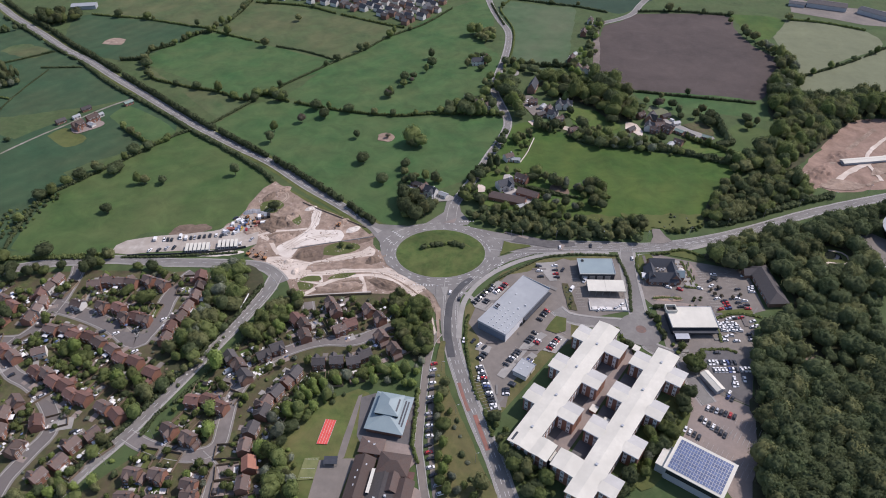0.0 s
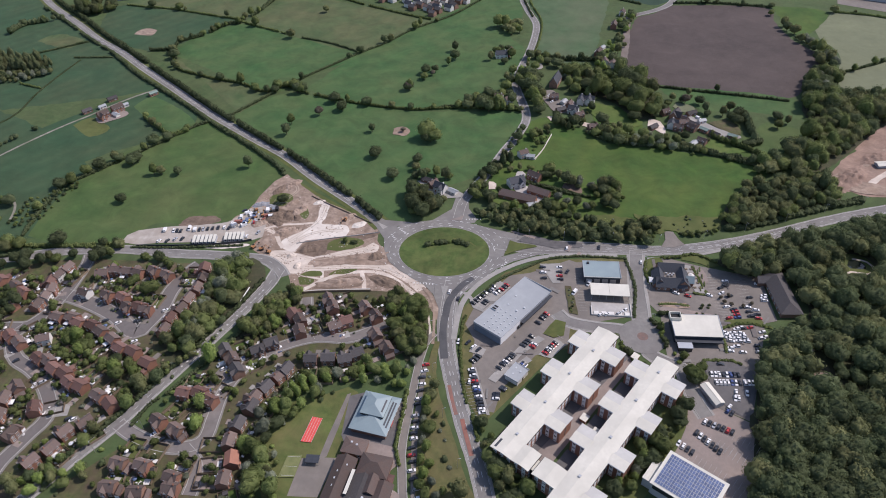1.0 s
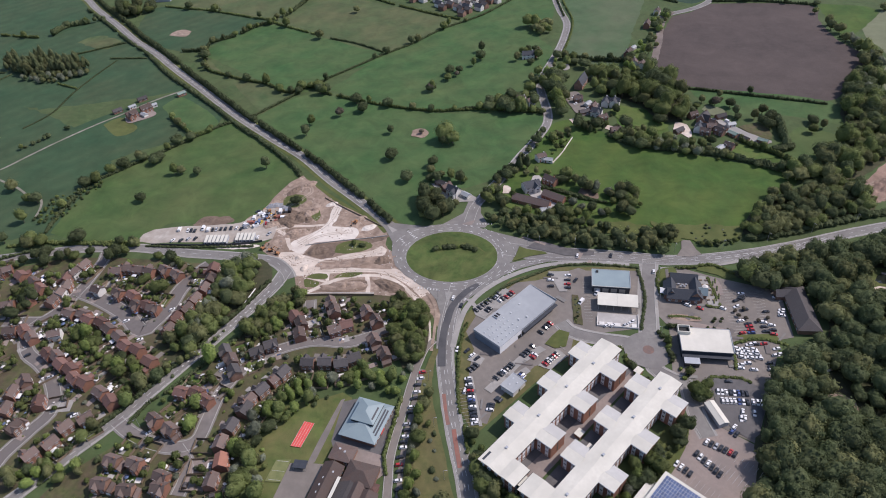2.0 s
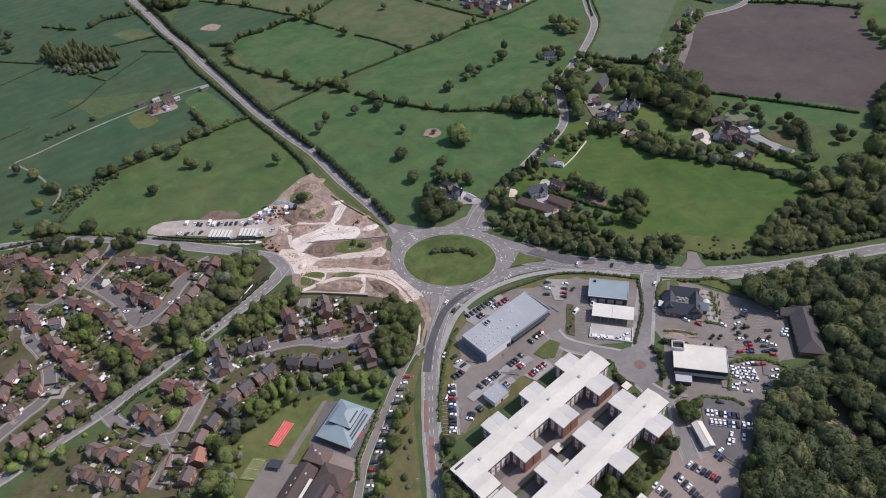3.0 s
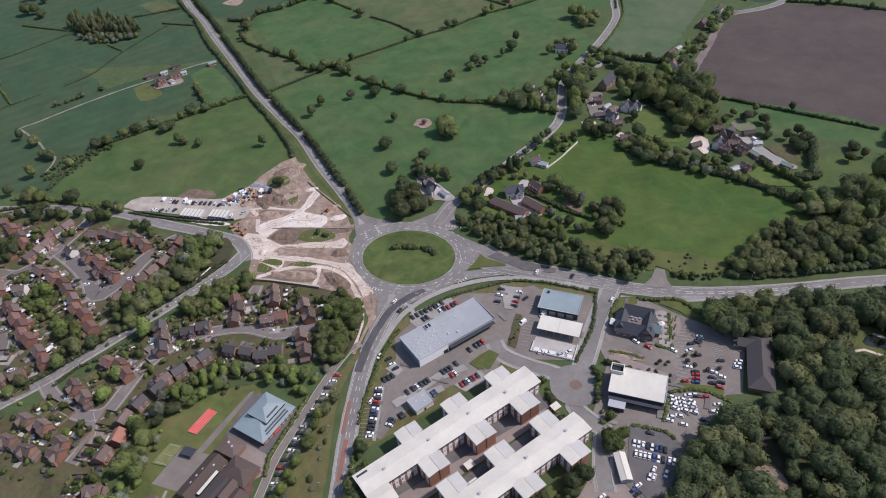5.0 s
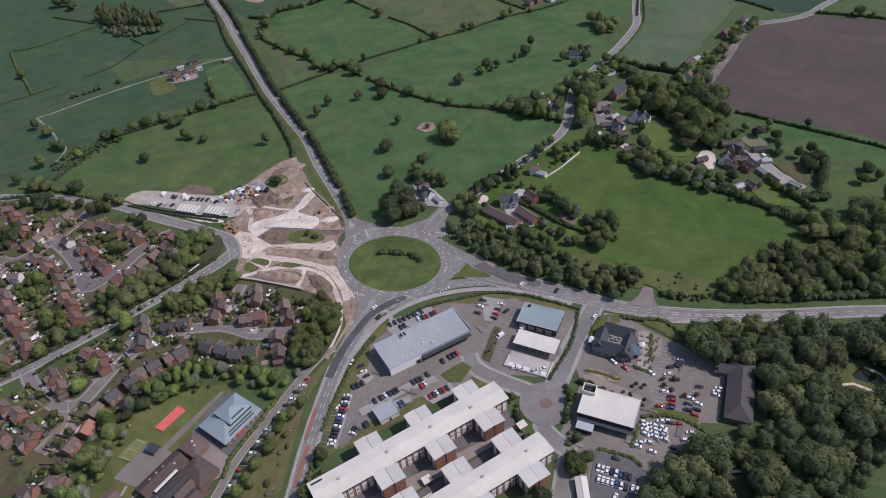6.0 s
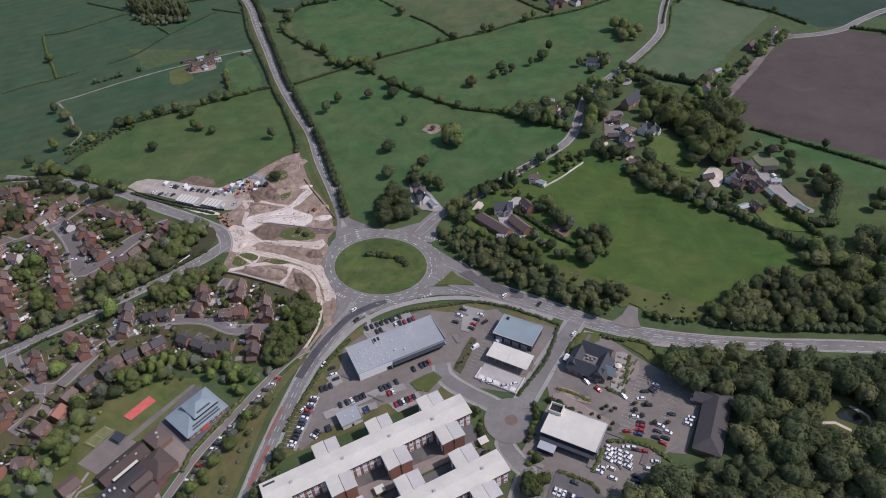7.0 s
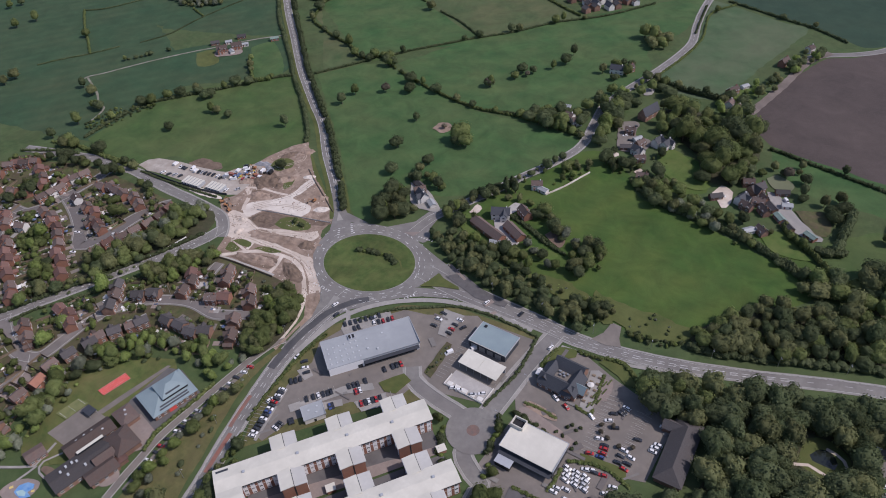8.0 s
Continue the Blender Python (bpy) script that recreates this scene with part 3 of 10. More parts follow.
DEALER_YARD = [(285.5, 389.7), (301.2, 397.6), (314.0, 383.2), (313.5, 352.8), (294.0, 358.7), (287.9, 373.8)]
RING_EDGE = [(-42.0, 391.9), (-43.9, 383.4), (-42.1, 371.7), (-37.2, 359.4), (-28.9, 350.4), (-18.0, 342.9), (-9.1, 336.4), (9.1, 339.0), (21.7, 345.6), (30.8, 355.3), (36.9, 366.6), (37.2, 378.3), (33.8, 388.6), (26.0, 397.2), (13.4, 404.1), (3.8, 407.3), (-6.7, 407.3), (-20.1, 404.2), (-33.1, 399.9)]

# ---- ground, fields, roads ----
def levels():
    """Heights for surfaces that lie on one another, a few millimetres apart."""
    z = 0.02
    while True:
        yield z
        z += 0.0015


level = levels()
half = 4500
single("ground", Mesh().add([(-half, -half, 0), (half, -half, 0), (half, half, 0), (-half, half, 0)], [(0, 1, 2, 3)]), [GRASS], "rough green grassland under everything", "ground", kind="structure")

for outline, material, label, ragged in (
    ([(-900, 300), (-310, 372), (-300, 470), (-430, 560), (-600, 620), (-900, 700)], PASTURE_DARK, "dark green pasture beyond the farm lane", 3),
    ([(-425, 560), (-290, 610), (-345, 662), (-470, 780), (-640, 900), (-760, 700)], PASTURE_DARK, "green pasture beside the straight main road", 3),
    ([(-300, 480), (-235, 545), (-296, 600), (-385, 500), (-345, 430)], PASTURE_DARK, "deep green pasture round the farmstead", 2),
    ([(-344.2, 534.3), (-335.0, 548.7), (-308.1, 529.9), (-319.5, 514.9)], VERGE, "yellowish paddock beside the farmstead", 0.5),
    ([(-477.7, 721.4), (-462.5, 739.5), (-423.7, 720.4), (-430.5, 703.6), (-456.3, 706.4)], PASTURE_LIGHT, "thin dry grass beside the main road", 5),
    ([(-304, 571), (-293, 590), (-252, 561), (-233, 536), (-248, 519), (-271, 536)], PASTURE, "green paddock beside the farm track", 1),
    (FIELD_W1, OLIVE_PASTURE, "smooth green pasture beside the works compound", 1.5),
    (FIELD_PARK, PASTURE, "green parkland pasture with scattered trees", 1.5),
    ([(-200, 560), (-315, 692), (-290, 655), (-190, 605)], PASTURE_LIGHT, "thin wedge of rough pasture along the main road", 1.5),
    ([(-420, 735), (-340, 695), (-310, 715), (-265, 775), (-300, 792), (-430, 828)], PASTURE_DARK, "dark pasture with a damp patch", 2),
    ([(-375.8, 740.5), (-370.3, 758.0), (-354.6, 752.2), (-353.2, 735.4)], SOIL, "damp bare hollow in the pasture", 3),
    ([(-315, 690), (-185, 605), (-155, 640), (-112, 690), (-195, 735), (-260, 770), (-300, 735)], PASTURE, "large green pasture behind a hedge", 2),
    ([(-255, 775), (-190, 735), (-112, 700), (-55, 765), (-48, 785), (-130, 828), (-235, 868)], PASTURE_LIGHT, "pale green pasture below the far estate", 2),
    ([(-150, 610), (-100, 585), (-40, 573), (20, 573), (20, 600), (46, 630), (60, 700), (45, 740), (60, 800), (52, 880), (12, 850), (-60, 758), (-112, 688)], PASTURE, "long green pasture sloping to the village road", 2),
    ([(-430, 832), (-298, 796), (-262, 785), (-240, 880), (-400, 960)], PASTURE_LIGHT, "far pale pasture", 3),
    (FIELD_CROP_N, CEREAL, "field of young cereal with a bare headland", 2),
    ([(78, 888), (143, 863), (166, 856), (200, 836), (228, 840), (300, 930), (330, 1010), (110, 980)], DEEP_PASTURE, "dark green field behind the cereal", 2),
    (FIELD_PLOUGHED, PLOUGHED, "bare brown ploughed field", 2),
    ([(180, 625), (290, 602), (300, 560), (262, 572), (215, 575), (190, 600)], PASTURE, "green paddock below the ploughed field", 2),
    (FIELD_PALE_1, STUBBLE, "pale cut hay field", 2),
    (FIELD_PALE_2, STUBBLE, "pale hay field beside a wood", 2),
    ([(345, 830), (400, 812), (365, 752), (345, 745)], MEADOW, "bright green field strip", 2),
    (FIELD_HOOP, MEADOW, "bright green mown meadow", 1.5),
    (FIELD_MEADOW_NE, MEADOW, "small bright lawn among village trees", 1.5),
    ([(212, 528), (226, 515), (250, 487), (215, 500), (190, 512)], MEADOW, "bright strip of lawn between two hedges", 1),
    ([(262, 556), (290, 540), (296, 520), (255, 498), (232, 520)], OLIVE_PASTURE, "green paddock behind the hall garden", 1.5),
    ([(-133.3, 462.9), (-116.2, 448.9), (-93.6, 430.7), (-71.7, 414.6), (-51.2, 401.2), (-53.2, 400.0), (-74.2, 413.2), (-95.3, 428.2), (-112.4, 442.0), (-130.3, 456.9)], VERGE, "narrow grass verge along the main road", 0.4),
    (SITE_EAST, RED_SOIL, "bare red earth of a building site", 3),
):
    edge_ground(outline, next(level), "field", material, label, "field", ragged=ragged)

edge_ground([(310, 540), (420, 552), (560, 640), (560, 480), (400, 470), (330, 500)], next(level), "field", RED_SOIL, "graded red earth beyond the site road", "field", ragged=2)
edge_ground([(-52, 250), (-76, 240), (-84, 226), (-76, 186), (-55, 170), (-30, 200), (-40, 250)], next(level), "school_field", TURF, "worn school playing field grass", "grass", ragged=1)
# housing estates stand on gardens
edge_ground([(-310, 335), (-255, 352), (-160, 352), (-118, 345), (-150, 250), (-196, 170), (-260, 120), (-420, 250)], next(level), "garden_ground", LAWN, "patchy gardens of the older housing estate", "garden", ragged=1)
edge_ground([(-150, 215), (-116, 292), (-92, 325), (-40, 332), (-12, 320), (-15, 285), (-80, 255), (-92, 170), (-170, 150), (-178, 180)], next(level), "garden_ground", LAWN, "patchy gardens of the newer housing estate", "garden", ragged=1)
# works compound and stripped ground of the new junction
edge_ground(SITE_EARTH, next(level), "stripped_ground", SOIL, "stripped brown earth of the road works", "ground", ragged=2)
edge_ground([(-193.4, 391.3), (-193.8, 399.1), (-181.3, 405.1), (-167.9, 404.4), (-168.5, 396.2), (-182.0, 391.4)], next(level), "stripped_ground", DARK_SOIL, "bare brown earth edge of the pasture", "ground", ragged=2.5, step=2)
edge_ground(SITE_PARK, next(level), "compound_surface", mat("compound_hardcore", (0.38, 0.345, 0.3), (0.5, 0.455, 0.4), 0.25, 0.95, (0.33, 0.285, 0.24), 0.06, 0.3, 3, world=True, mottle=0.2), "beige hardcore of the works compound", "hardstanding", ragged=1)
for outline, material, label in (
    ([(-128.9, 397.9), (-135.2, 406.0), (-132.4, 417.0), (-120.1, 414.4), (-110.9, 409.5), (-108.9, 402.6), (-118.5, 399.6)], DARK_SOIL, "dark churned earth of the works"),
    ([(-122.8, 384.4), (-124.3, 391.6), (-116.4, 395.1), (-106.2, 394.5), (-108.0, 388.8), (-115.2, 382.5)], DARK_SOIL, "dark churned earth beside the haul road"),
    ([(-90, 416), (-80, 412.5), (-69, 405), (-60, 399), (-52, 395.5), (-56, 391), (-66, 391), (-70, 398), (-82, 401.5), (-88.5, 404)], SOIL, "pinkish graded earth beside the main road"),
    ([(-118.6, 359.5), (-119.0, 367.4), (-109.0, 368.6), (-101.7, 368.4), (-95.1, 363.4), (-84.0, 364.1), (-68.0, 370.3), (-56.3, 374.2), (-51.5, 379.0), (-46.6, 375.7), (-48.0, 368.2), (-60.0, 366.0), (-72.9, 363.4), (-87.9, 360.5), (-90.9, 356.0), (-92.2, 348.4), (-100.9, 344.8), (-110.3, 350.6)], SAND, "pale crushed stone branch of the works"),
    ([(-114.3, 371.6), (-114.9, 378.8), (-106.6, 387.3), (-98.2, 395.9), (-95.4, 406.0), (-96.0, 419.5), (-95.5, 424.7), (-89.8, 421.3), (-89.4, 405.4), (-90.7, 398.5), (-76.5, 398.8), (-70.7, 394.6), (-71.4, 385.4), (-85.2, 382.0), (-98.5, 379.0), (-101.8, 371.2), (-105.3, 367.0)], PALE_STONE, "broad white spread of crushed stone"),
    ([(-103.2, 366.0), (-100.6, 371.1), (-97.1, 377.5), (-83.8, 380.6), (-70.8, 383.6), (-59.7, 388.4), (-48.1, 391.4), (-51.1, 385.5), (-61.0, 381.3), (-73.8, 381.2), (-79.9, 376.3), (-79.8, 370.7), (-84.0, 364.1), (-90.0, 362.1), (-96.9, 365.2)], DARK_SOIL, "dark earth bank below the stone"),
    ([(-176.9, 370.4), (-163.3, 374.7), (-142.6, 375.0), (-136.3, 373.0), (-145.4, 369.4), (-162.0, 368.1)], PALE_STONE, "pale strip of stone below the compound"),
):
    edge_ground(outline, next(level), "haul_road" if material in (SAND, PALE_STONE) else "stripped_ground", material, label, "ground", ragged=0.9, step=2)
edge_ground([(-34.0, 356.0), (-18.0, 342.9), (-8.8, 335.4), (-0.5, 316.5), (8.3, 297.8), (3.2, 296.7), (-5.8, 315.4), (-19.5, 332.3), (-37.5, 344.4)], next(level), "stripped_ground", SOIL, "trodden earth beside the new slip road", "ground", ragged=0.6, step=3)
ribbon(SLIP_ROAD, 7.0, next(level), "haul_road", SAND, "pale curved base of the new slip road", "haul road", wobble=1.0)
ribbon(INNER_PATH, 3.0, next(level), "haul_road", SAND, "narrow pale curve of a new footway", "haul road", wobble=0.5)
for points, w in (([(-54.3, 349.0), (-51.3, 340.6), (-49.7, 331.8)], 2.8), ([(-94.8, 344.2), (-85.3, 341.6), (-77.9, 339.9)], 1.8), ([(-80.5, 348.3), (-78.8, 341.4)], 2.4), ([(-129, 391), (-121, 386), (-116, 376), (-112, 371)], 3.0), ([(-131, 392), (-119, 397), (-107, 398), (-97, 400)], 2.2)):
    ribbon(points, w, next(level), "haul_road", SAND, "short pale cross path of the works", "footpath", wobble=0.5)
for outline, material, label in (
    ([(-89.2, 354.9), (-87.4, 360.0), (-71.7, 362.1), (-50.2, 366.2), (-40.3, 370.6), (-37.1, 356.9), (-50.5, 355.6), (-70.0, 355.0), (-83.1, 353.5)], SOIL, "long brown bank between two haul roads"),
    ([(-83.7, 331.5), (-74.9, 339.1), (-60.2, 343.7), (-53.0, 343.4), (-52.7, 334.9), (-67.3, 331.4)], DARK_SOIL, "brown earth inside the footway's curve"),
    ([(-49.7, 344.0), (-41.4, 345.7), (-29.2, 340.6), (-26.6, 335.0), (-34.5, 333.4), (-44.0, 337.5)], DARK_SOIL, "brown earth beside the slip road"),
    ([(-134.0, 420.4), (-136.8, 427.7), (-134.8, 435.1), (-127.3, 436.5), (-120.1, 432.5), (-119.1, 425.2), (-123.3, 420.3), (-128.6, 419.1)], VERGE, "oval of grass left among the works"),
    ([(-109.9, 408.5), (-110.1, 416.6), (-108.8, 420.7), (-103.5, 413.7), (-104.0, 404.5)], VERGE, "grassy slope left among the works"),
    ([(-81.2, 369.9), (-81.6, 378.2), (-71.3, 384.1), (-59.3, 382.2), (-57.0, 377.3), (-67.0, 370.9), (-75.5, 368.9)], VERGE, "weedy island with shrubs among the works"),
    ([(-94.4, 343.7), (-88.8, 347.6), (-80.9, 348.1), (-79.5, 343.6), (-88.0, 342.7)], VERGE, "grass triangle among the works"),
    ([(-92.1, 334.4), (-94.1, 341.9), (-83.9, 339.8), (-84.7, 335.4)], VERGE, "grass triangle beside the footway"),
    ([(-75.4, 344.6), (-71.7, 349.3), (-57.6, 350.9), (-62.3, 346.9)], VERGE, "thin grass strip beside the slip road"),
):
    edge_ground(outline, next(level), "rough_patch", material, label, "ground", ragged=0.7, step=2)
for points in ([(-108, 374), (-98, 386), (-86, 391), (-74, 392)], [(-92, 421), (-93, 406), (-100, 392), (-110, 378)], [(-116, 362), (-100, 364), (-84, 361), (-58, 370)], [(-92, 351), (-70, 352), (-45, 352), (-26, 345)], [(-134, 412), (-128, 424), (-118, 440), (-126, 452)], [(-141, 408), (-130, 397), (-120, 384)]):
    for off in (-0.9, 0.9):
        ribbon(points, 0.5, next(level), "wheel_rut", RUTTED, "brown wheel rut over crushed stone", "wheel rut", offset=off, wobble=0.35)
ribbon([(-91.2, 327.2), (-80.1, 329.1), (-66.1, 330.3), (-54.7, 331.3), (-45.7, 331.7)], 2.0, next(level), "footpath", CONCRETE, "pale concrete footing along the gardens", "footpath", wobble=0.2)
# yards
for outline, material, label in (
    ([(14, 318), (40, 352), (70, 366), (118, 370), (122, 318), (90, 308), (84, 290), (70, 285), (28, 232), (18, 250), (13, 290)], DRY_GRASS, "mown verge round the retail yard"),
    (SCHOOL_YARD, ASPHALT_YARD, "grey school playground asphalt"),
    ([(-45.5, 248), (-43.5, 249), (-46, 228), (-49, 209), (-53, 206), (-50.5, 222)], ASPHALT_YARD, "grey path beside the school field"),
    ([(-44, 222), (-44, 247), (-36, 250), (-13, 244), (-17, 216), (-40, 214)], DARK_TAR, "grey path and apron round the school hall"),
    ([(22, 322), (43, 349), (56, 352), (82, 366), (90, 362), (86, 318), (79, 309), (76, 290), (57, 281), (38, 256), (34, 240), (26, 241), (21, 273), (22, 291), (16, 304)], ASPHALT_YARD, "grey asphalt car park of the store"),
    (TYRE_YARD, ASPHALT_YARD, "grey asphalt yard of the car workshop"),
    (PUB_YARD, ASPHALT_YARD, "wide worn asphalt car park"),
    (VAN_YARD, ASPHALT_YARD, "dark asphalt storage yard"),
    ([(137, 254), (146, 252), (172, 236), (168, 205), (158, 185), (140, 180), (129, 212), (121, 222)], BLOCK_PAVING, "brownish block paved car park"),
    (DEALER_YARD, ASPHALT_YARD, "asphalt forecourt of the round showroom"),
    (FARM_YARD_NE, ASPHALT_YARD, "grey concrete farmyard"),
):
    sharp_ground(outline, next(level), "yard", material, label, "yard")

ELLIPSE = [(-1.3 + 30.5 * math.cos(a), 372 + 26 * math.sin(a)) for a in np.linspace(0, 2 * math.pi, 60, endpoint=False)]
RING = RING_EDGE[::-1]

EAST_WIDE = ((0, 12.5), (45, 12.5), (80, 10.0), (110, 8.0), (140, 8.4), (165, 8.2), (200, 7.2))
SOUTH_WIDE = ((0, 9.5), (55, 7.8), (100, 7.4))
LINK_WIDE = ((0, 8.0), (40, 7.0), (80, 6.0))
ROADS = (
    (BYPASS, 8.2, 6.0, ASPHALT, "long straight grey main road"),
    (VILLAGE_ROAD, 6.2, 1.8, ASPHALT, "narrow grey village road"),
    (EAST_ROAD, EAST_WIDE, 2.0, ASPHALT, "wide grey main road with worn markings"),
    (SOUTH_ROAD, SOUTH_WIDE, 2.6, ASPHALT, "wide grey road with red central strips"),
    (LINK_ROAD, LINK_WIDE, 1.8, ASPHALT, "straight grey road between the estates"),
    (WEST_ROAD, 6.6, 2.6, ASPHALT, "grey road along the estate's edge"),
    (ESTATE_A, 6.5, 3.0, ESTATE_TAR, "grey estate road"),
    (ESTATE_A2, 6.5, 3.0, ESTATE_TAR, "grey looping estate road"),
    (ESTATE_B, 9.0, 3.0, ESTATE_TAR, "grey estate cul-de-sac"),
    (ESTATE_B2, 6.0, 2.0, PAVING, "pale paved estate drive"),
    (ESTATE_C, 6.4, 2.6, NEW_TAR, "brownish curving estate road"),
    (ESTATE_C2, 6.2, 2.4, NEW_TAR, "brownish estate side road"),
    (ESTATE_C3, 5.5, 3.0, NEW_TAR, "brownish estate courtyard drive"),
    (ESTATE_D, 8.5, 2.0, NEW_TAR, "brownish estate drive"),
    (SCHOOL_LANE, 3.6, 0.9, ASPHALT_YARD, "narrow lane to the school"),
    (SCHOOL_PARK, 3.2, 0.0, ASPHALT_YARD, "strip of parking bays beside the school lane"),
    (PARK_ROAD, 8.0, 4.0, ASPHALT, "business park entrance road"),
    (PARK_ROAD_W, 7.0, 3.5, ASPHALT, "business park side road"),
    (PARK_ROAD_S, 7.0, 3.0, ASPHALT, "business park rear road"),
    (FARM_TRACK, 2.3, 0.0, FARM_STONE, "pale stony farm track"),
    (NORTH_LANE, 6.0, 2.0, ASPHALT, "pale country lane"),
    ([(-400.3, 448.1), (-380.7, 439.8), (-361.1, 431.1), (-343.4, 420.0), (-331.6, 416.7), (-324.6, 404.1), (-322.4, 394.4)], 1.9, 0.0, FARM_STONE, "rutted stony track"),
)
ESTATE_KERB = mat("worn_footway", (0.22, 0.2, 0.185), (0.27, 0.25, 0.23), 0.5, 0.9, (0.19, 0.18, 0.16), 0.08, 0.2, 10, world=True)
for points, width, shoulder, material, label in ROADS:
    if shoulder:
        ribbon(points, width, next(level), "pavement", (ESTATE_KERB if material in (ESTATE_TAR, NEW_TAR) else PAVING) if shoulder < 6 else VERGE, "pale footway beside a road" if shoulder < 6 else "grass shoulder of the main road", "pavement", wobble=0.3, extra=shoulder)
for points, width, shoulder, material, label in ROADS:
    ribbon(points, width, next(level), "road", material, label, "road", wobble=0.25)


def kerb_line(points, width, e, label="pale concrete kerb beside the road"):
    """A low kerb along one side of a road, standing above its surface."""
    line = smooth_line(points, 3.0)
    m, z = Mesh(), next(level)
    for p, s, w in zip(line, normals(line), widths_along(line, width)):
        a, b = p + s * e * (w / 2 + 0.05), p + s * e * (w / 2 + 0.32)
        m.v += [(a.x, a.y, z), (a.x, a.y, z + 0.1), (b.x, b.y, z + 0.1), (b.x, b.y, z - 0.02)]
    turn = (0, 1, 5, 4) if e < 0 else (0, 4, 5, 1)
    m.f = [tuple(4 * i + k + q for q in turn) for i in range(len(line) - 1) for k in range(3)]
    m.mi = [0] * len(m.f)
    single("kerb", m, [KERB_PALE], label, "kerb", kind="structure")


for points, width, shoulder, material, label in ROADS:
    if shoulder and points is not BYPASS:
        for e in (-1, 1):
            kerb_line(points, width, e)
sharp_ground(RING, next(level), "roundabout", ASPHALT, "grey asphalt ring of the roundabout", "road")
# trumpet-shaped mouths where the roads meet the ring
for mouth, material, label in (
    ([(-44, 384), (-36, 398), (-26, 403), (-46, 405), (-59, 415), (-62, 411), (-52, 398)], ASPHALT, "flared road mouth"),
    ([(-14, 404), (18, 404), (20, 408), (13.5, 421), (12, 440), (4, 440), (1, 420)], ASPHALT, "flared road mouth with an island"),
    ([(-22.9, 345.6), (-12.1, 337.8), (-5.4, 329.2), (-0.9, 316.6), (-1.1, 302.6), (0.1, 291.7), (10.3, 286.6), (8.8, 297.4), (9.2, 311.0), (10.6, 323.6), (14.8, 332.4), (24.3, 343.2), (33.7, 354.5), (45.4, 363.0), (71.6, 374.7), (68.6, 381.3), (55.0, 374.9), (42.1, 369.3), (34.1, 365.9), (27.1, 362.9), (20.8, 353.1), (9.7, 345.1), (-2.8, 342.4), (-14.1, 343.9)], ASPHALT, "wide approach along the roundabout"),
    ([(6.6, 406.4), (21.8, 400.9), (34.3, 396.6), (53.4, 390.8), (65.4, 388.1), (68.4, 381.8), (49.6, 385.8), (39.0, 385.2), (40.0, 369.5), (34.4, 365.4), (28.9, 379.2), (19.6, 392.7)], ASPHALT, "curved eastern mouth of the roundabout"),
):
    sharp_ground(mouth, next(level), "road_mouth", material, label, "road")
sharp_ground(ELLIPSE, next(level) + 0.12, "roundabout_island", mat("island_grass", (0.043, 0.079, 0.02), (0.074, 0.112, 0.03), 0.25, 0.95, (0.098, 0.118, 0.037), 0.09, 0.3, 1.5, world=True, mottle=0.35), "oval green grass island", "roundabout")
ribbon([(3.7, 385.9), (10.0, 384.4), (15.8, 381.6), (20.3, 377.2), (20.7, 372.8)], 1.0, next(level) + 0.13, "dry_track", VERGE, "dry worn arc across the grass island", "grass", wobble=0.5)
kerb = Mesh()
for i in range(60):
    (x0, y0), (x1, y1) = ELLIPSE[i], ELLIPSE[(i + 1) % 60]
    c = Vector((-1.3, 372, 0))
    a, b = Vector((x0, y0, 0)), Vector((x1, y1, 0))
    ao, bo = a + (a - c).normalized() * 0.4, b + (b - c).normalized() * 0.4
    kerb.slab([(*a.xy, 0.1), (*b.xy, 0.1), (*bo.xy, 0.1), (*ao.xy, 0.1)][::-1], 0.28)
single("kerb", kerb, [KERB], "pale concrete kerb round the grass island", "kerb", kind="structure")
# small grass and paved islets at the mouths
for islet, material, label in (
    ([(0.5, 406.6), (8.5, 406.2), (10.5, 412.5), (8.2, 411.2)], BLOCK_PAVING, "small reddish splitter island"),
    ([(-46, 394), (-43, 397), (-52, 403)], PAVING, "paved splitter island"),
    ([(-1, 337), (4, 337), (2.4, 329), (1, 328)], KERB, "worn splitter island"),
):
    sharp_ground(islet, next(level) + 0.12, "traffic_island", material, label, "traffic island")


def dashes(name, points, offset, on, off, width, material=PAINT, start=0.0, end=1.0):
    line = smooth_line(points, 1.0)
    side = normals(line)
    m, z = Mesh(), next(level)
    n = len(line)
    i = int(start * n)
    while i < int(end * n) - on - 1:
        for k in range(i, i + on):
            q = [line[k] + side[k] * (offset - width / 2), line[k + 1] + side[k + 1] * (offset - width / 2), line[k + 1] + side[k + 1] * (offset + width / 2), line[k] + side[k] * (offset + width / 2)]
            m.add([(p.x, p.y, z) for p in q], [(0, 1, 2, 3)])
        i += on + off
    if m.v:
        single(name, m, [material], "worn white road lines" if material is PAINT else "red surfacing strip", "road marking", kind="structure")


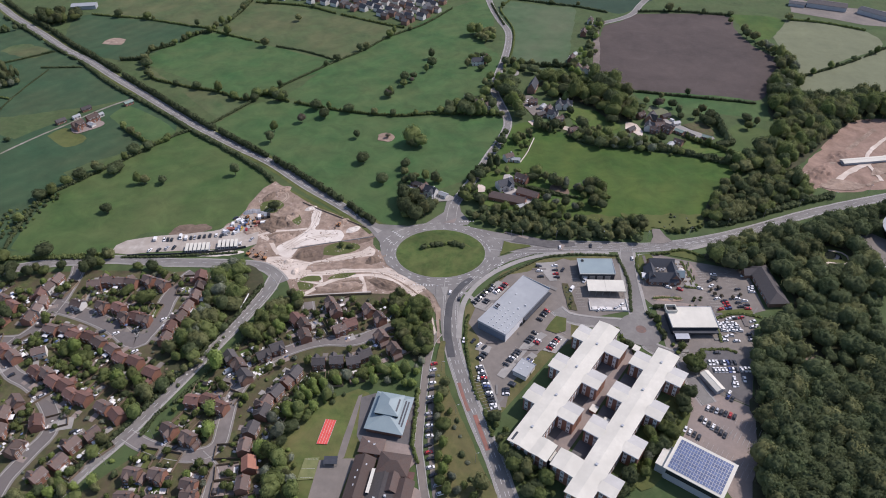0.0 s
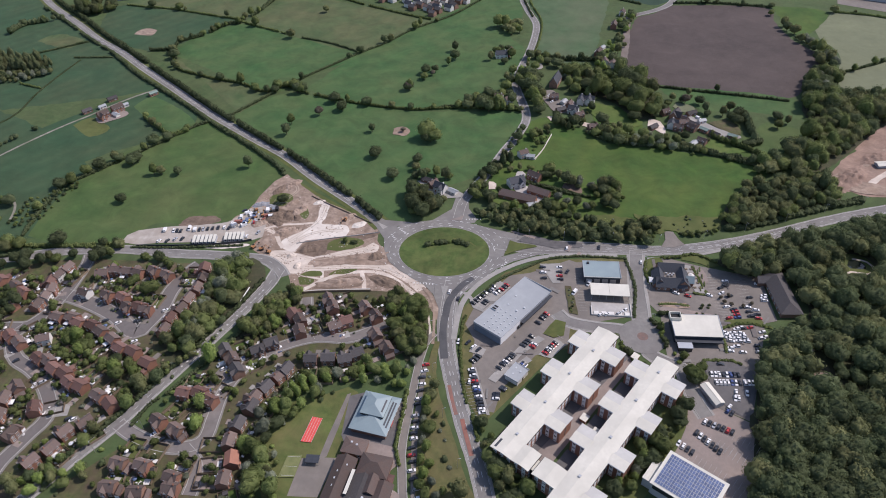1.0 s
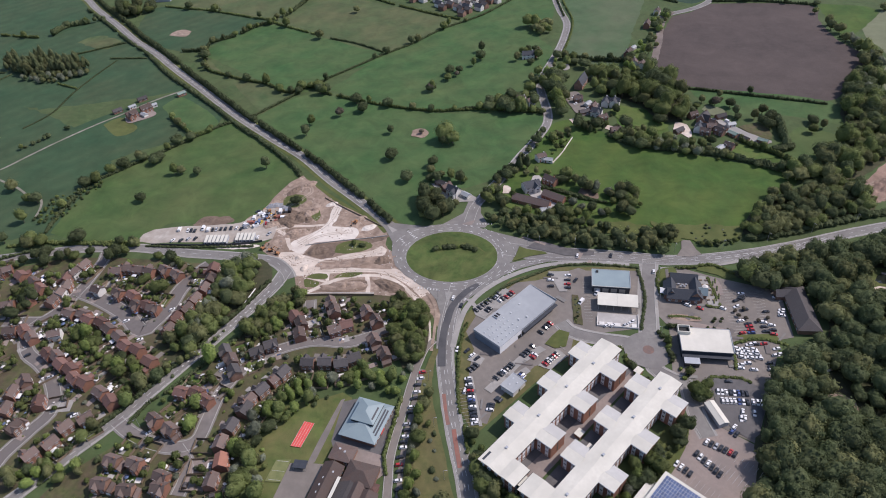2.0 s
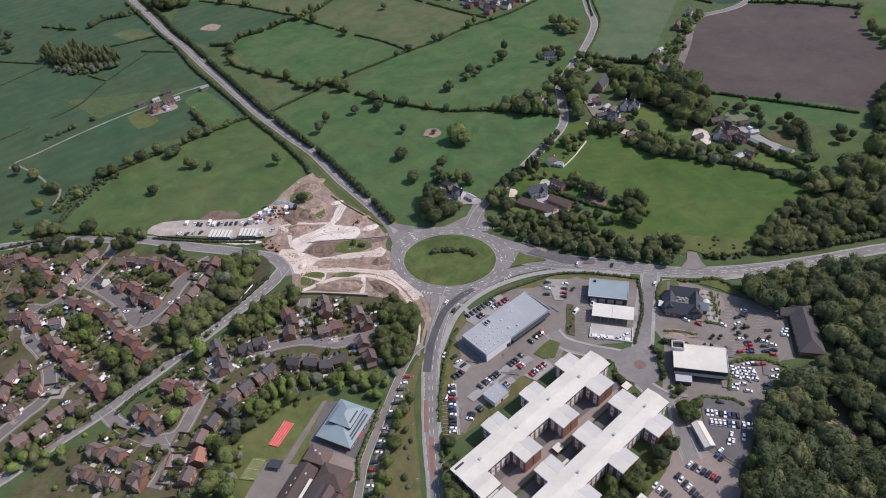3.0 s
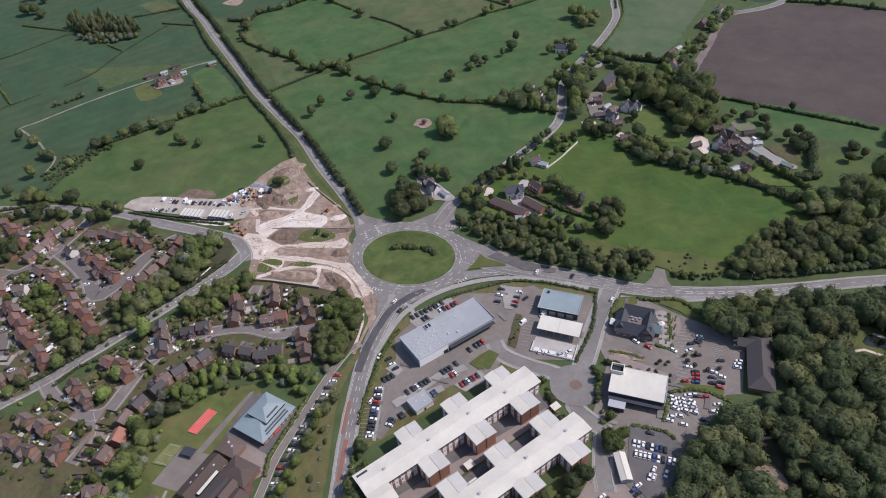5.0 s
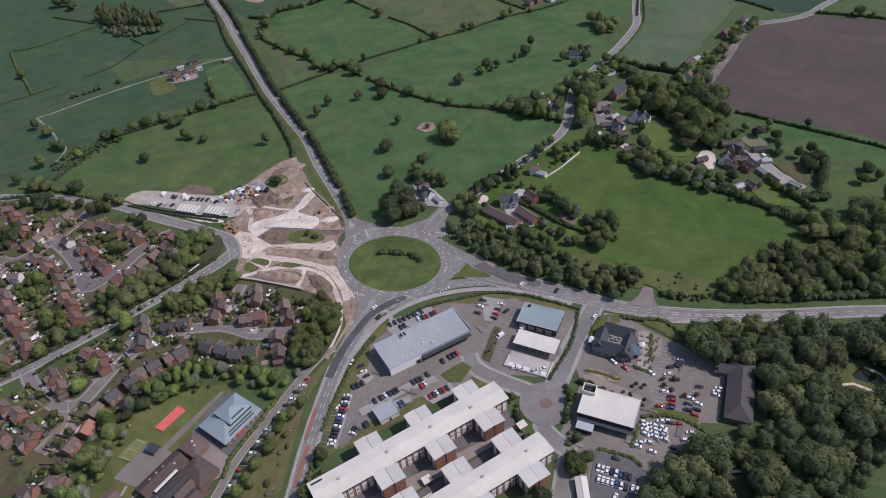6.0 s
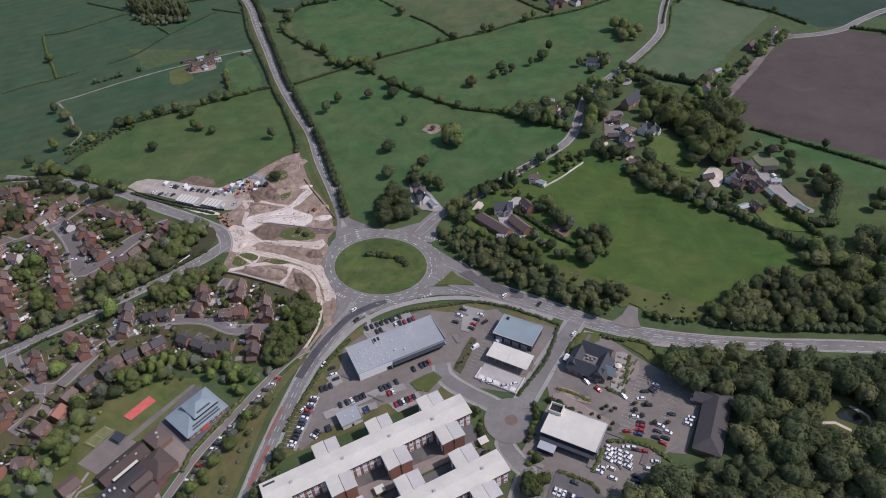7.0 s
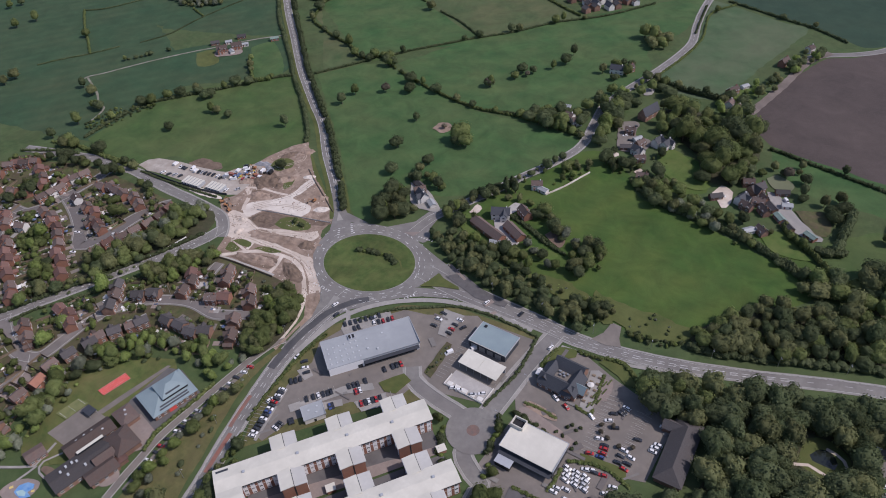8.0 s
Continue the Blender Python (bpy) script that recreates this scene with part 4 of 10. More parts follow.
for points, w in ((BYPASS, 7.4), (EAST_ROAD, 6.7), (SOUTH_ROAD, 6.8), (LINK_ROAD, 5.3), (VILLAGE_ROAD, 5.6)):
    for e in (-0.5, 0.5):
        dashes("road_marking", points, e * w, 6, 1, 0.3 if points is BYPASS else 0.18, start=0.04)
for points in (BYPASS, EAST_ROAD, LINK_ROAD, WEST_ROAD, VILLAGE_ROAD):
    dashes("road_marking", points, 0, 3, 6, 0.2, start=0.03)
for e in (-2.2, 2.2):
    dashes("road_marking", BYPASS, e * 0.35, 6, 3, 0.35, start=0.02, end=0.95)
    dashes("road_marking", EAST_ROAD, e * 0.6, 3, 5, 0.22, start=0.11, end=0.2)
    dashes("road_marking", EAST_ROAD, e * 0.35, 4, 2, 0.3, start=0.2, end=0.32)
    dashes("road_marking", SOUTH_ROAD, e * 0.4, 3, 4, 0.25, start=0.1)
for points in ([(9.2, 257), (11.6, 246), (14.2, 237.5)], [(17.4, 235), (19.9, 225), (23.2, 213)]):
    ribbon(points, 2.2, next(level), "road_surface_strip", ASPHALT_RED, "worn red surfacing of one lane", "road marking", wobble=0.2)
ribbon([(-12.5, 335), (-5, 323), (-2.9, 310), (-2.6, 298), (-2.0, 287)], 1.8, next(level), "footway_base", SOIL, "unfinished footway of bare pinkish earth", "footway", wobble=0.5)
ribbon([(19.5, 345), (13.0, 339.0), (9.0, 332.4), (5.2, 324.0), (3.8, 313.5), (3.0, 303.0), (3.6, 290), (5.4, 276)], 4.4, next(level), "fresh_surface", ASPHALT_NEW, "fresh dark asphalt lane", "road", wobble=0.3)
for a0, a1 in ((0.2, 1.3), (1.5, 2.6), (2.8, 3.9), (4.1, 4.6), (4.8, 5.4), (5.5, 6.2)):
    arc = [(-1.3 + 37 * math.cos(a), 372.3 + 30.3 * math.sin(a)) for a in np.linspace(a0, a1, 9)]
    dashes("road_marking", arc, 0, 2, 4, 0.26)
    dashes("road_marking", arc, 5.6, 2, 3, 0.26)
    dashes("road_marking", arc, 2.6, 1, 14, 0.7)
dashes("road_marking", LINK_ROAD, 0, 1, 3, 1.0, start=0.05, end=0.22)
dashes("road_marking", [(11.8, 329.1), (19.2, 342.5), (28.8, 352.9), (39.5, 361.8), (51.5, 368.1), (68.9, 370.9), (86.6, 372.0), (106.8, 374.3)], 0, 3, 3, 0.26)
dashes("road_marking", [(-1.3 + 42.6 * math.cos(a), 372.5 + 33.7 * math.sin(a)) for a in np.linspace(0.1, 6.2, 60)], 0, 2, 3, 0.26)
dashes("road_marking", [(-1.3 + 33.6 * math.cos(a), 372.2 + 28.0 * math.sin(a)) for a in np.linspace(0.1, 6.2, 60)], 0, 2, 4, 0.28)
for x, y, a in ((49.8, 369.4, 20), (53.0, 370.2, 18), (56.2, 370.9, 16), (9.0, 404.5, 150), (5.5, 405.2, 160), (27, 386, 125), (31, 380.5, 110), (32.6, 374, 95), (-30, 398, 215), (-22, 346, 320), (20.5, 346.2, 50), (12, 331, 60), (66, 383.6, -12), (78, 381.6, -8)):
    m, z = Mesh(), next(level)
    m.add([(-1.3, -0.12, z), (0.5, -0.12, z), (0.5, 0.12, z), (-1.3, 0.12, z)], [(0, 1, 2, 3)]).add([(0.5, -0.5, z), (1.5, 0, z), (0.5, 0.5, z)], [(0, 1, 2)])
    single("road_marking", m, [PAINT], "worn white lane arrow", "road marking", turned(x, y, 0, a), kind="structure")
# give-way bars at the mouths
for x, y, a, n in ((-36, 396, -48, 5), (12, 407, 4, 6), (36, 352, 60, 6), (-6, 339, 176, 7), (42, 372, 80, 4), (-40, 388, -55, 4)):
    m, z = Mesh(), next(level)
    for i in range(n):
        m.add([(i * 2.0, 0, z), (i * 2.0 + 0.7, 0, z), (i * 2.0 + 0.7, 1.5, z), (i * 2.0, 1.5, z)], [(0, 1, 2, 3)])
    single("road_marking", m, [PAINT], "white blocks at the give-way line", "road marking", turned(x, y, 0, a), kind="structure")

mini = [(119.6 + 13.5 * math.cos(a), 298.5 + 13.5 * math.sin(a)) for a in np.linspace(0, 2 * math.pi, 40, endpoint=False)]
sharp_ground(mini, next(level), "mini_roundabout", ASPHALT, "grey asphalt circle of a mini roundabout", "road")
dome = [(119.6 + 3.2 * math.cos(a), 298.5 + 3.2 * math.sin(a)) for a in np.linspace(0, 2 * math.pi, 24, endpoint=False)]
sharp_ground(dome, next(level), "mini_roundabout_dome", mat("red_setts", (0.2, 0.12, 0.1), (0.25, 0.15, 0.12), 0.8, 0.9, (0.14, 0.12, 0.11), 0.3, world=True), "round dome of reddish setts", "roundabout")
edge_ground([(62, 298), (70, 310), (76, 308), (74, 297), (68, 295)], next(level) + 0.1, "grass_bed", VERGE, "kerbed grass bed in the car park", "grass")

for outline in ([(30.5, 262.5), (34.6, 259.8), (50.1, 282), (62.8, 293.6), (59.2, 296.3), (47.5, 286.8)], [(20, 318), (27, 314), (43.5, 337.6), (35.6, 343.9), (17.8, 324)], [(70.0, 342.6), (74.7, 342.9), (75.8, 362.2), (62.5, 360.7)], [(58.5, 281.5), (65.7, 278.9), (74.8, 289.7), (68.8, 294.8)], [(22, 288), (29, 284), (27, 279), (19, 282)], [(23.5, 270.3), (31.8, 238.3), (30.1, 238.0), (21.7, 269.9)], [(44, 272), (52, 280), (55, 277), (47, 269)]):
    sharp_ground(outline, next(level), "bay_paving", PAVING, "pale paved parking bays", "parking bay")
edge_ground([(78.6, 315.9), (83.7, 314.7), (81, 340), (77.5, 340)], next(level) + 0.08, "planting_bed", LAWN, "weedy planting strip in the car park", "planting bed", ragged=0.4, step=3)
ribbon([(9.8, 290.9), (11.2, 310.1), (14.7, 325.4), (24.6, 341.6), (40.3, 355.9), (60.2, 366.6), (83.9, 371.2), (114, 371.4)], 3.4, next(level), "pavement", PAVING, "pale curved footway round the roundabout", "pavement", wobble=0.2)
ribbon([(133, 369), (150, 371), (172, 376), (205, 388)], 2.2, next(level), "pavement", PAVING, "pale footway beside the main road", "pavement", wobble=0.2)
sharp_ground([(149.5, 399.4), (155.2, 398.9), (157.6, 390), (160.8, 384.6), (153.0, 382.0), (144.4, 382.0), (148.5, 390)], next(level), "field_apron", ASPHALT_YARD, "worn grey apron of a field gate", "hardstanding")
sharp_ground([(13, 331), (24, 318), (27, 317), (16, 332)], next(level), "footpath", PAVING, "pale path from the footway to the store", "footpath")
ribbon([(129, 258), (133, 252), (127, 240), (123, 230)], 2.0, next(level), "footpath", PAVING, "pale path along the rear of the block", "footpath", wobble=0.1)
edge_ground([(131, 258), (136, 252), (128, 228), (108, 198), (96, 190), (90, 196), (104, 214), (122, 244)], next(level), "rough_patch", VERGE, "grass slope behind the apartment block", "grass", ragged=0.8)

# planting and surfaces of the restaurant and the storage yards
for outline, material, label in (
    ([(132.1, 342.7), (129.6, 358.5), (131.8, 367.7), (142, 371), (143, 366), (138.7, 362.0), (134.4, 351.1), (135.5, 342.3)], VERGE, "planted grass bank round the restaurant"),
    ([(155, 369), (157, 374), (166, 376.4), (175.3, 370.4), (179.7, 364.9), (172.4, 362.0), (166.7, 365.5)], VERGE, "worn grass beside the restaurant garden"),
    ([(153.3, 361.8), (160.2, 363.0), (164.1, 336.9), (158.5, 336.6)], PAVING, "pale paved garden terrace"),
    ([(160.6, 360), (166.4, 360.5), (168, 347.3), (163, 345.7)], BLOCK_PAVING, "reddish paved strip of parking bays"),
    ([(132.6, 324.5), (134.9, 328.4), (150.1, 327.4), (152.3, 324.1), (145.1, 322.9)], SOIL, "bare brown planting bed"),
    ([(169.4, 313.7), (177.4, 315.2), (190.8, 316), (193, 311), (184.1, 311), (171.0, 309.6)], VERGE, "strip of grass between two car parks"),
    ([(149.4, 281.4), (167.5, 282), (171.5, 279.2), (177, 270.3), (171, 255), (166, 243), (156, 249), (151, 262)], DARK_TAR, "dark newer asphalt of the fleet yard"),
    ([(134, 318), (163, 313), (165, 318), (135, 324)], BLOCK_PAVING, "brownish forecourt behind the white shop"),
):
    edge_ground(outline, next(level), "yard_surface", material, label, "yard", ragged=0.25, step=3)
for points, w, material in (([(300, 452), (330, 478), (372, 500), (420, 508)], 5, SAND), ([(292, 462), (330, 500), (380, 545)], 4, SOIL), ([(330, 455), (372, 478), (430, 490)], 3, SOIL), ([(345, 462), (352, 500), (395, 540)], 3, SAND)):
    ribbon(points, w, next(level), "haul_road", material, "rutted track over the building site", "haul road", wobble=0.9)
edge_ground([(284, 470), (296, 452), (318, 449), (330, 456), (308, 466), (300, 480)], next(level), "stripped_ground", SOIL, "dark turned earth at the site's edge", "ground", ragged=2)
edge_ground([(340, 470), (372, 474), (400, 488), (360, 490)], next(level), "stripped_ground", SOIL, "dark rutted earth of the building site", "ground", ragged=2)
sharp_ground([(47.9, 384.5), (52.0, 389.0), (57.0, 391.6), (72.8, 385.9), (92, 383.5), (92, 379.5), (73.3, 377.5), (62.4, 380.8)], next(level), "fresh_surface", DARK_TAR, "darker resurfaced lane of the eastern arm", "road")
for outline in ([(43.4, 394.5), (45.7, 395.5), (60.6, 388.8), (59.9, 386.9)], [(79.5, 375.5), (82.2, 381.5), (85, 380.2), (82.6, 374.2)], [(86.4, 369.6), (88.6, 374.2), (90.6, 373.4), (88.6, 368.8)]):
    sharp_ground(outline, next(level) + 0.1, "crossing_island", BLOCK_PAVING, "pinkish paved refuge of a crossing", "traffic island")
sharp_ground([(38.8, 369), (41, 375.2), (43, 385), (48.2, 382.4), (60, 380.4), (61.5, 378.6), (51, 375.4)], next(level) + 0.1, "traffic_island", VERGE, "grass triangle between two road arms", "traffic island")
ribbon([(189, 806), (175, 776), (166, 720), (155, 665)], 7.0, next(level), "headland", mat("pale_headland_soil", (0.2, 0.165, 0.145), (0.25, 0.21, 0.18), 0.3, 0.95, (0.15, 0.125, 0.11), 0.06, 0.5, 2, world=True), "pale trodden headland of the ploughed field", "headland", wobble=0.8)
edge_ground([(-55.3, 525.6), (-44.3, 524.6), (-42.3, 534.6), (-49.3, 539.6), (-56.3, 535.6)], next(level), "bare_patch", SOIL, "bare brown earth where a tree came down", "ground", ragged=1.5, step=3)

# ---- plan: hedges, woods and trees ----
WOOD_E = [(220.5, 358.7), (221.5, 322.1), (205, 306), (187.1, 290.8), (174.5, 262), (170, 248.4), (164.5, 230), (158.5, 210), (150.2, 181.2), (211.4, 181.2), (258.0, 273.0), (264.7, 310.0), (288.4, 341.5), (282.5, 383.2), (300.5, 396.3), (330, 424), (257.7, 399.6), (201.7, 376.9), (175.6, 367.7), (194.7, 355.8)]
WOOD_NE = [(186, 409), (193, 421), (203, 438), (216, 452), (240, 463), (262, 471), (282, 472), (286, 452), (279, 436), (265, 432), (253, 427), (241, 421), (229, 414), (216, 410), (205, 407), (197, 407)]
WOOD_NE2 = [(255, 497), (281, 479), (361, 555), (402, 576), (413, 599), (341, 605), (302, 588), (293, 535)]
WOOD_NE3 = [(335, 802), (347, 743), (364, 690), (353, 636), (314, 576), (297, 588), (349, 690), (336, 767)]
BELT_N = [(19, 414), (28, 423), (57, 417), (88, 403), (120.2, 399.7), (142.9, 393.1), (138.8, 383.3), (86.0, 386.6), (46.9, 395.1)]
VILLAGE_WOOD = [(92, 636), (108, 650), (141, 645), (168, 638), (178, 596), (170, 562), (152, 560), (138, 586), (120, 602)]
SUBURB_FAR = [(-250, 903), (-158, 865), (-84, 822), (-45, 794), (-16, 821), (11, 870), (12, 924)]
FIELD_TREES = [(-147, 523), (-107, 568), (-74, 530), (-27, 514), (-22, 514), (-65, 490), (-47, 459), (-30, 471), (-24, 459), (-6, 459), (-248, 420), (-233, 459), (-219, 459), (-165, 471), (-260, 477), (-276, 477), (-38, 645), (-29, 649), (-12, 698), (-11, 679), (-51, 609), (-170, 807), (-193, 731), (-111, 693), (233, 611), (-117, 583), (-149, 602), (-156, 600), (-185, 600), (-177, 609)]
BARE_TREES = [(-126, 558), (-51, 609), (200, 588)]
HEDGE_BY_N = [(-50, 406), (-70, 427), (-98, 455), (-132, 487), (-164, 514), (-206, 549), (-231, 571), (-272, 610), (-315, 650), (-357, 691), (-398, 727), (-440, 769), (-501, 826), (-551, 878)]
HEDGE_BY_S = [(-134, 461), (-142, 473), (-176, 505), (-220, 542), (-248, 568), (-285, 600), (-333, 642), (-377, 688), (-419, 724), (-463, 766), (-522, 819)]
HEDGE_1 = [(-425, 830), (-395, 822), (-358, 815), (-298, 793), (-266, 782), (-257, 772), (-202, 742)]
HEDGE_2 = [(-263, 779), (-252, 804), (-244, 841), (-240, 877)]
HEDGE_3 = [(-263, 772), (-278, 765), (-294, 736), (-314, 718), (-315, 698), (-338, 694)]
HEDGE_4 = [(-314, 694), (-292, 652), (-270, 639), (-239, 626), (-215, 618), (-188, 602), (-170, 614), (-152, 602), (-118, 588), (-85, 578), (-43, 570), (-2, 574), (52, 571)]
HEDGE_5 = [(-166, 618), (-153, 639), (-129, 669), (-113, 690), (-88, 717), (-60, 758), (-22, 796), (11, 848)]
HEDGE_6 = [(-181, 731), (-148, 717), (-115, 696)]
HEDGE_7 = [(-233, 871), (-170, 857), (-125, 829), (-68, 796), (-45, 785)]
HEDGE_8 = [(-206, 556), (-186, 588), (-178, 602)]
HEDGE_W1 = [(-302, 377), (-305, 407), (-304, 438), (-292, 455), (-276, 476), (-256, 502), (-236, 530), (-223, 543)]
HEDGE_W2 = [(-284, 548), (-263, 530), (-247, 518), (-236, 527)]
HEDGE_W3 = [(-475.0, 673.3), (-448.2, 694.2), (-418.2, 717.5)]
HEDGE_W4 = [(-412.7, 675.4), (-372.5, 677.3)]
HEDGE_WR = [(-320, 359), (-300, 365), (-281, 366), (-258, 366), (-224, 367)]
HEDGE_WR2 = [(-218, 367), (-186, 368), (-141, 372)]
HEDGE_E1 = [(108, 533), (124, 520), (146, 514), (181, 508), (209, 499), (233, 486), (252, 486)]
HEDGE_E2 = [(210, 530), (224, 517), (239, 504), (249, 486)]
HEDGE_E3 = [(182, 620), (224, 610), (260, 602), (292, 594)]
HEDGE_E4 = [(71, 684), (91, 679), (126, 676), (134, 670)]
HEDGE_E5 = [(407, 809), (446, 798), (481, 775)]
HEDGE_E6 = [(357, 651), (397, 672), (438, 696), (480, 725)]
HEDGE_E7 = [(236, 836), (284, 836), (342, 824)]
HEDGE_E8 = [(85, 880), (70, 844), (80, 785), (77, 735), (68, 687)]
HEDGE_E9 = [(59, 872), (65, 831), (71, 794)]
HEDGE_E10 = [(198, 834), (165, 854), (143, 861), (110, 874), (77, 886)]
HEDGE_STORE = [(16, 310), (14, 296), (15, 273), (18, 252), (23, 235), (26, 222)]
HEDGE_STORE2 = [(24, 328), (36, 344), (52, 356), (68, 366), (88, 370), (118, 369)]
HEDGE_TYRE = [(119, 368), (121, 342), (117, 314)]
HEDGE_SCHOOL = [(-13, 252), (-14, 233), (-15, 216), (-12, 206)]
HEDGE_LINK = [(-115, 342), (-124, 316), (-135, 291), (-143, 272), (-153, 252), (-162, 233), (-171, 217), (-181, 199)]
HEDGE_V1 = [(52, 456), (68, 451), (85, 443), (102, 438)]
HEDGE_8A = [(-588.2, 737.9), (-562.4, 734.3), (-535.6, 730.9)]
HEDGE_8I = [(-521.3, 739.0), (-517.5, 762.6), (-500.1, 772.9), (-483.2, 787.1)]
HEDGE_8B = [(-582.9, 641.1), (-550.8, 639.5), (-515.9, 638.2)]
HEDGE_8C = [(-505.5, 634.8), (-519.5, 601.5), (-535.0, 567.7), (-553.1, 553.1)]
HEDGE_8J = [(-553.1, 553.1), (-512.1, 524.5), (-474.7, 502.0), (-443.4, 482.6)]
HEDGE_8K = [(-470, 440), (-460.1, 458.7), (-443.4, 482.6), (-430.6, 507.5)]
HEDGE_8L = [(-418.6, 525.3), (-408.1, 553.6), (-410.4, 593.8), (-408.6, 632.3), (-404.4, 670.9)]
HEDGE_8D = [(-438.4, 614.4), (-424.9, 609.0), (-412.5, 605.0)]

HEDGE_8G = [(-331, 338), (-305, 352), (-285, 359)]
HEDGE_8H = [(-286, 365), (-260, 367), (-228, 370)]
TREES_W = [(-383, 433), (-363, 428), (-340, 414), (-332, 413), (-326, 363), (-305, 365), (-295, 363), (-304, 359), (-278, 477), (-262, 473), (-238, 458), (-298, 443), (-293, 457), (-643, 517), (-639, 529), (-577, 508), (-580, 486), (-257, 506), (-327, 388), (-459, 400), (-461, 412), (-270, 369)]
COPSE_W = [(-518.1, 643.9), (-522.0, 658.6), (-493.0, 667.1), (-457.5, 664.1), (-420.8, 652.5), (-440.3, 639.3), (-484.6, 630.9)]
COPSE_W2 = [(-493.2, 623.0), (-464.3, 632.8), (-413.7, 641.7), (-434.1, 620.3), (-457.7, 613.9)]
COPSE_NW = [(-490, 823), (-464, 842), (-429, 822), (-437, 795), (-464, 795)]
W_EAST_ROW = [(-152, 346), (-130, 359), (-116, 342), (-122, 320), (-134, 291), (-145, 273), (-153, 262), (-159, 273), (-151, 300), (-151, 326)]
W_GARDEN = [(-227, 289), (-212, 291), (-192, 273), (-193, 266), (-207, 269), (-222, 280)]
W_GARDEN2 = [(-186, 267), (-171, 262), (-159, 252), (-167, 248), (-179, 252)]
W_LINK_E = [(-121, 296), (-109, 312), (-96, 330), (-87, 325), (-94, 296), (-104, 289), (-117, 286)]
W_ROUND_SW = [(-32, 328), (-16, 323), (-7, 310), (-6, 282), (-16, 273), (-23, 291), (-31, 305)]
W_POOL_N = [(-75, 262), (-59, 272), (-43, 273), (-20, 271), (-14, 286), (-8, 282), (-14, 250), (-29, 253), (-45, 256), (-55, 248), (-66, 240), (-77, 232), (-84, 240)]
W_SCHOOL_W = [(-90, 232), (-82, 240), (-77, 226), (-80, 212), (-74, 193), (-81, 187), (-87, 206)]

W_BLOCK_E = [(107, 222), (124, 241), (136, 250), (126, 231), (111, 212), (99, 198), (86, 187), (81, 187), (99, 209)]
W_BLOCK_W = [(27, 232), (36, 222), (49, 199), (56, 187), (41, 187), (29, 212)]
W_PUB_N = [(176, 368), (202, 377), (215, 371), (214, 356), (196, 350), (180, 359)]
W_COTTAGE = [(-31, 447), (-21, 443), (-10, 423), (-3, 414), (-25, 409), (-31, 424)]
W_FARMN = [(58, 470), (66.7, 470), (82.8, 463), (100, 458), (121, 453), (127, 439), (121, 420), (112, 425), (110, 440), (98, 447), (80, 456), (66, 462)]
W_BARN_S = [(12, 430), (22, 426), (49, 421), (60, 416), (89, 409), (91, 420), (76, 424), (50, 424), (36, 428), (18, 440), (26, 456), (30, 466), (24, 466), (16, 450)]
W_VILLAGE_W = [(3, 586), (18, 598), (43, 596), (49, 572), (20, 566)]
W_VILLAGE_R = [(26, 760), (36, 780), (58, 772), (60, 742), (44, 738)]
W_HALL = [(155, 532), (167, 520), (181.5, 520), (190, 508), (206, 500), (204, 494), (184, 500), (168, 507), (142, 512), (124, 512), (118, 530), (112, 548), (124, 552), (136, 540)]
W_LANE = [(149, 725), (157, 740), (168, 728), (165, 699), (152, 690), (158, 660), (136, 652), (128, 668), (142, 690)]
W_ROAD_E = [(58, 636), (68, 630), (70, 611), (70, 592), (76, 570), (68, 558), (63, 585), (56, 606)]
W_YARD_S = [(84, 553), (100, 560), (106, 536), (93, 533)]
W_LANE_N = [(160, 752), (168, 790), (186, 812), (180, 778), (172, 748)]
W_COTTAGE_N = [(55, 522), (64, 536), (76, 538), (77, 524), (65, 513)]
W_ROAD_N1 = [(121, 399), (128, 410), (147, 410), (149, 402), (142, 396)]
W_ROAD_N2 = [(157, 393), (160, 397), (170, 398), (180, 402), (190, 406), (188, 400), (178, 395), (168, 391.5)]

# ---- trees, hedges, woods ----
def icosphere(cuts):
    bm = bmesh.new()
    bmesh.ops.create_icosphere(bm, subdivisions=cuts, radius=1.0)
    v = np.array([p.co[:] for p in bm.verts])
    f = [tuple(q.index for q in face.verts) for face in bm.faces]
    bm.free()
    return v, f


BALL_V, BALL_F = icosphere(3)
MID_V, MID_F = icosphere(2)
SMALL_V, SMALL_F = icosphere(1)


def leafy(mesh, rng, centre, radii, leaves, size, core=True):
    """A lobe of foliage: a lumpy core and loose sprays of leaves that stand out of it."""
    c, r = np.array(centre), np.array(radii)
    if core:
        k = rng.uniform(0.8, 1.0, (len(SMALL_V), 1))
        mesh.add((SMALL_V * k * r + c).tolist(), SMALL_F)
    d = rng.normal(size=(leaves, 3))
    d /= np.linalg.norm(d, axis=1)[:, None]
    d[:, 2] = np.where(d[:, 2] < -0.35, -d[:, 2], d[:, 2])
    sprays(mesh, rng, c + d * r * rng.uniform(0.84, 1.08, (leaves, 1)), d, size, 0.3)


def sprays(mesh, rng, places, normal, size, loose):
    """Small folded sprays of leaves at places of a crown, about square to its surface."""
    for q, n in zip(places, normal):
        n = n + rng.normal(size=3) * loose
        n /= np.linalg.norm(n)
        a = np.cross(n, rng.normal(size=3))
        a /= np.linalg.norm(a) + 1e-9
        b = np.cross(n, a)
        s = size * rng.uniform(0.55, 1.4)
        up = n * s * 0.2
        mesh.add([q - a * s * 0.5, q + b * s * 0.45 + up, q + a * s * 0.5, q - b * s * 0.45 + up], [(0, 3, 2), (0, 2, 1)])


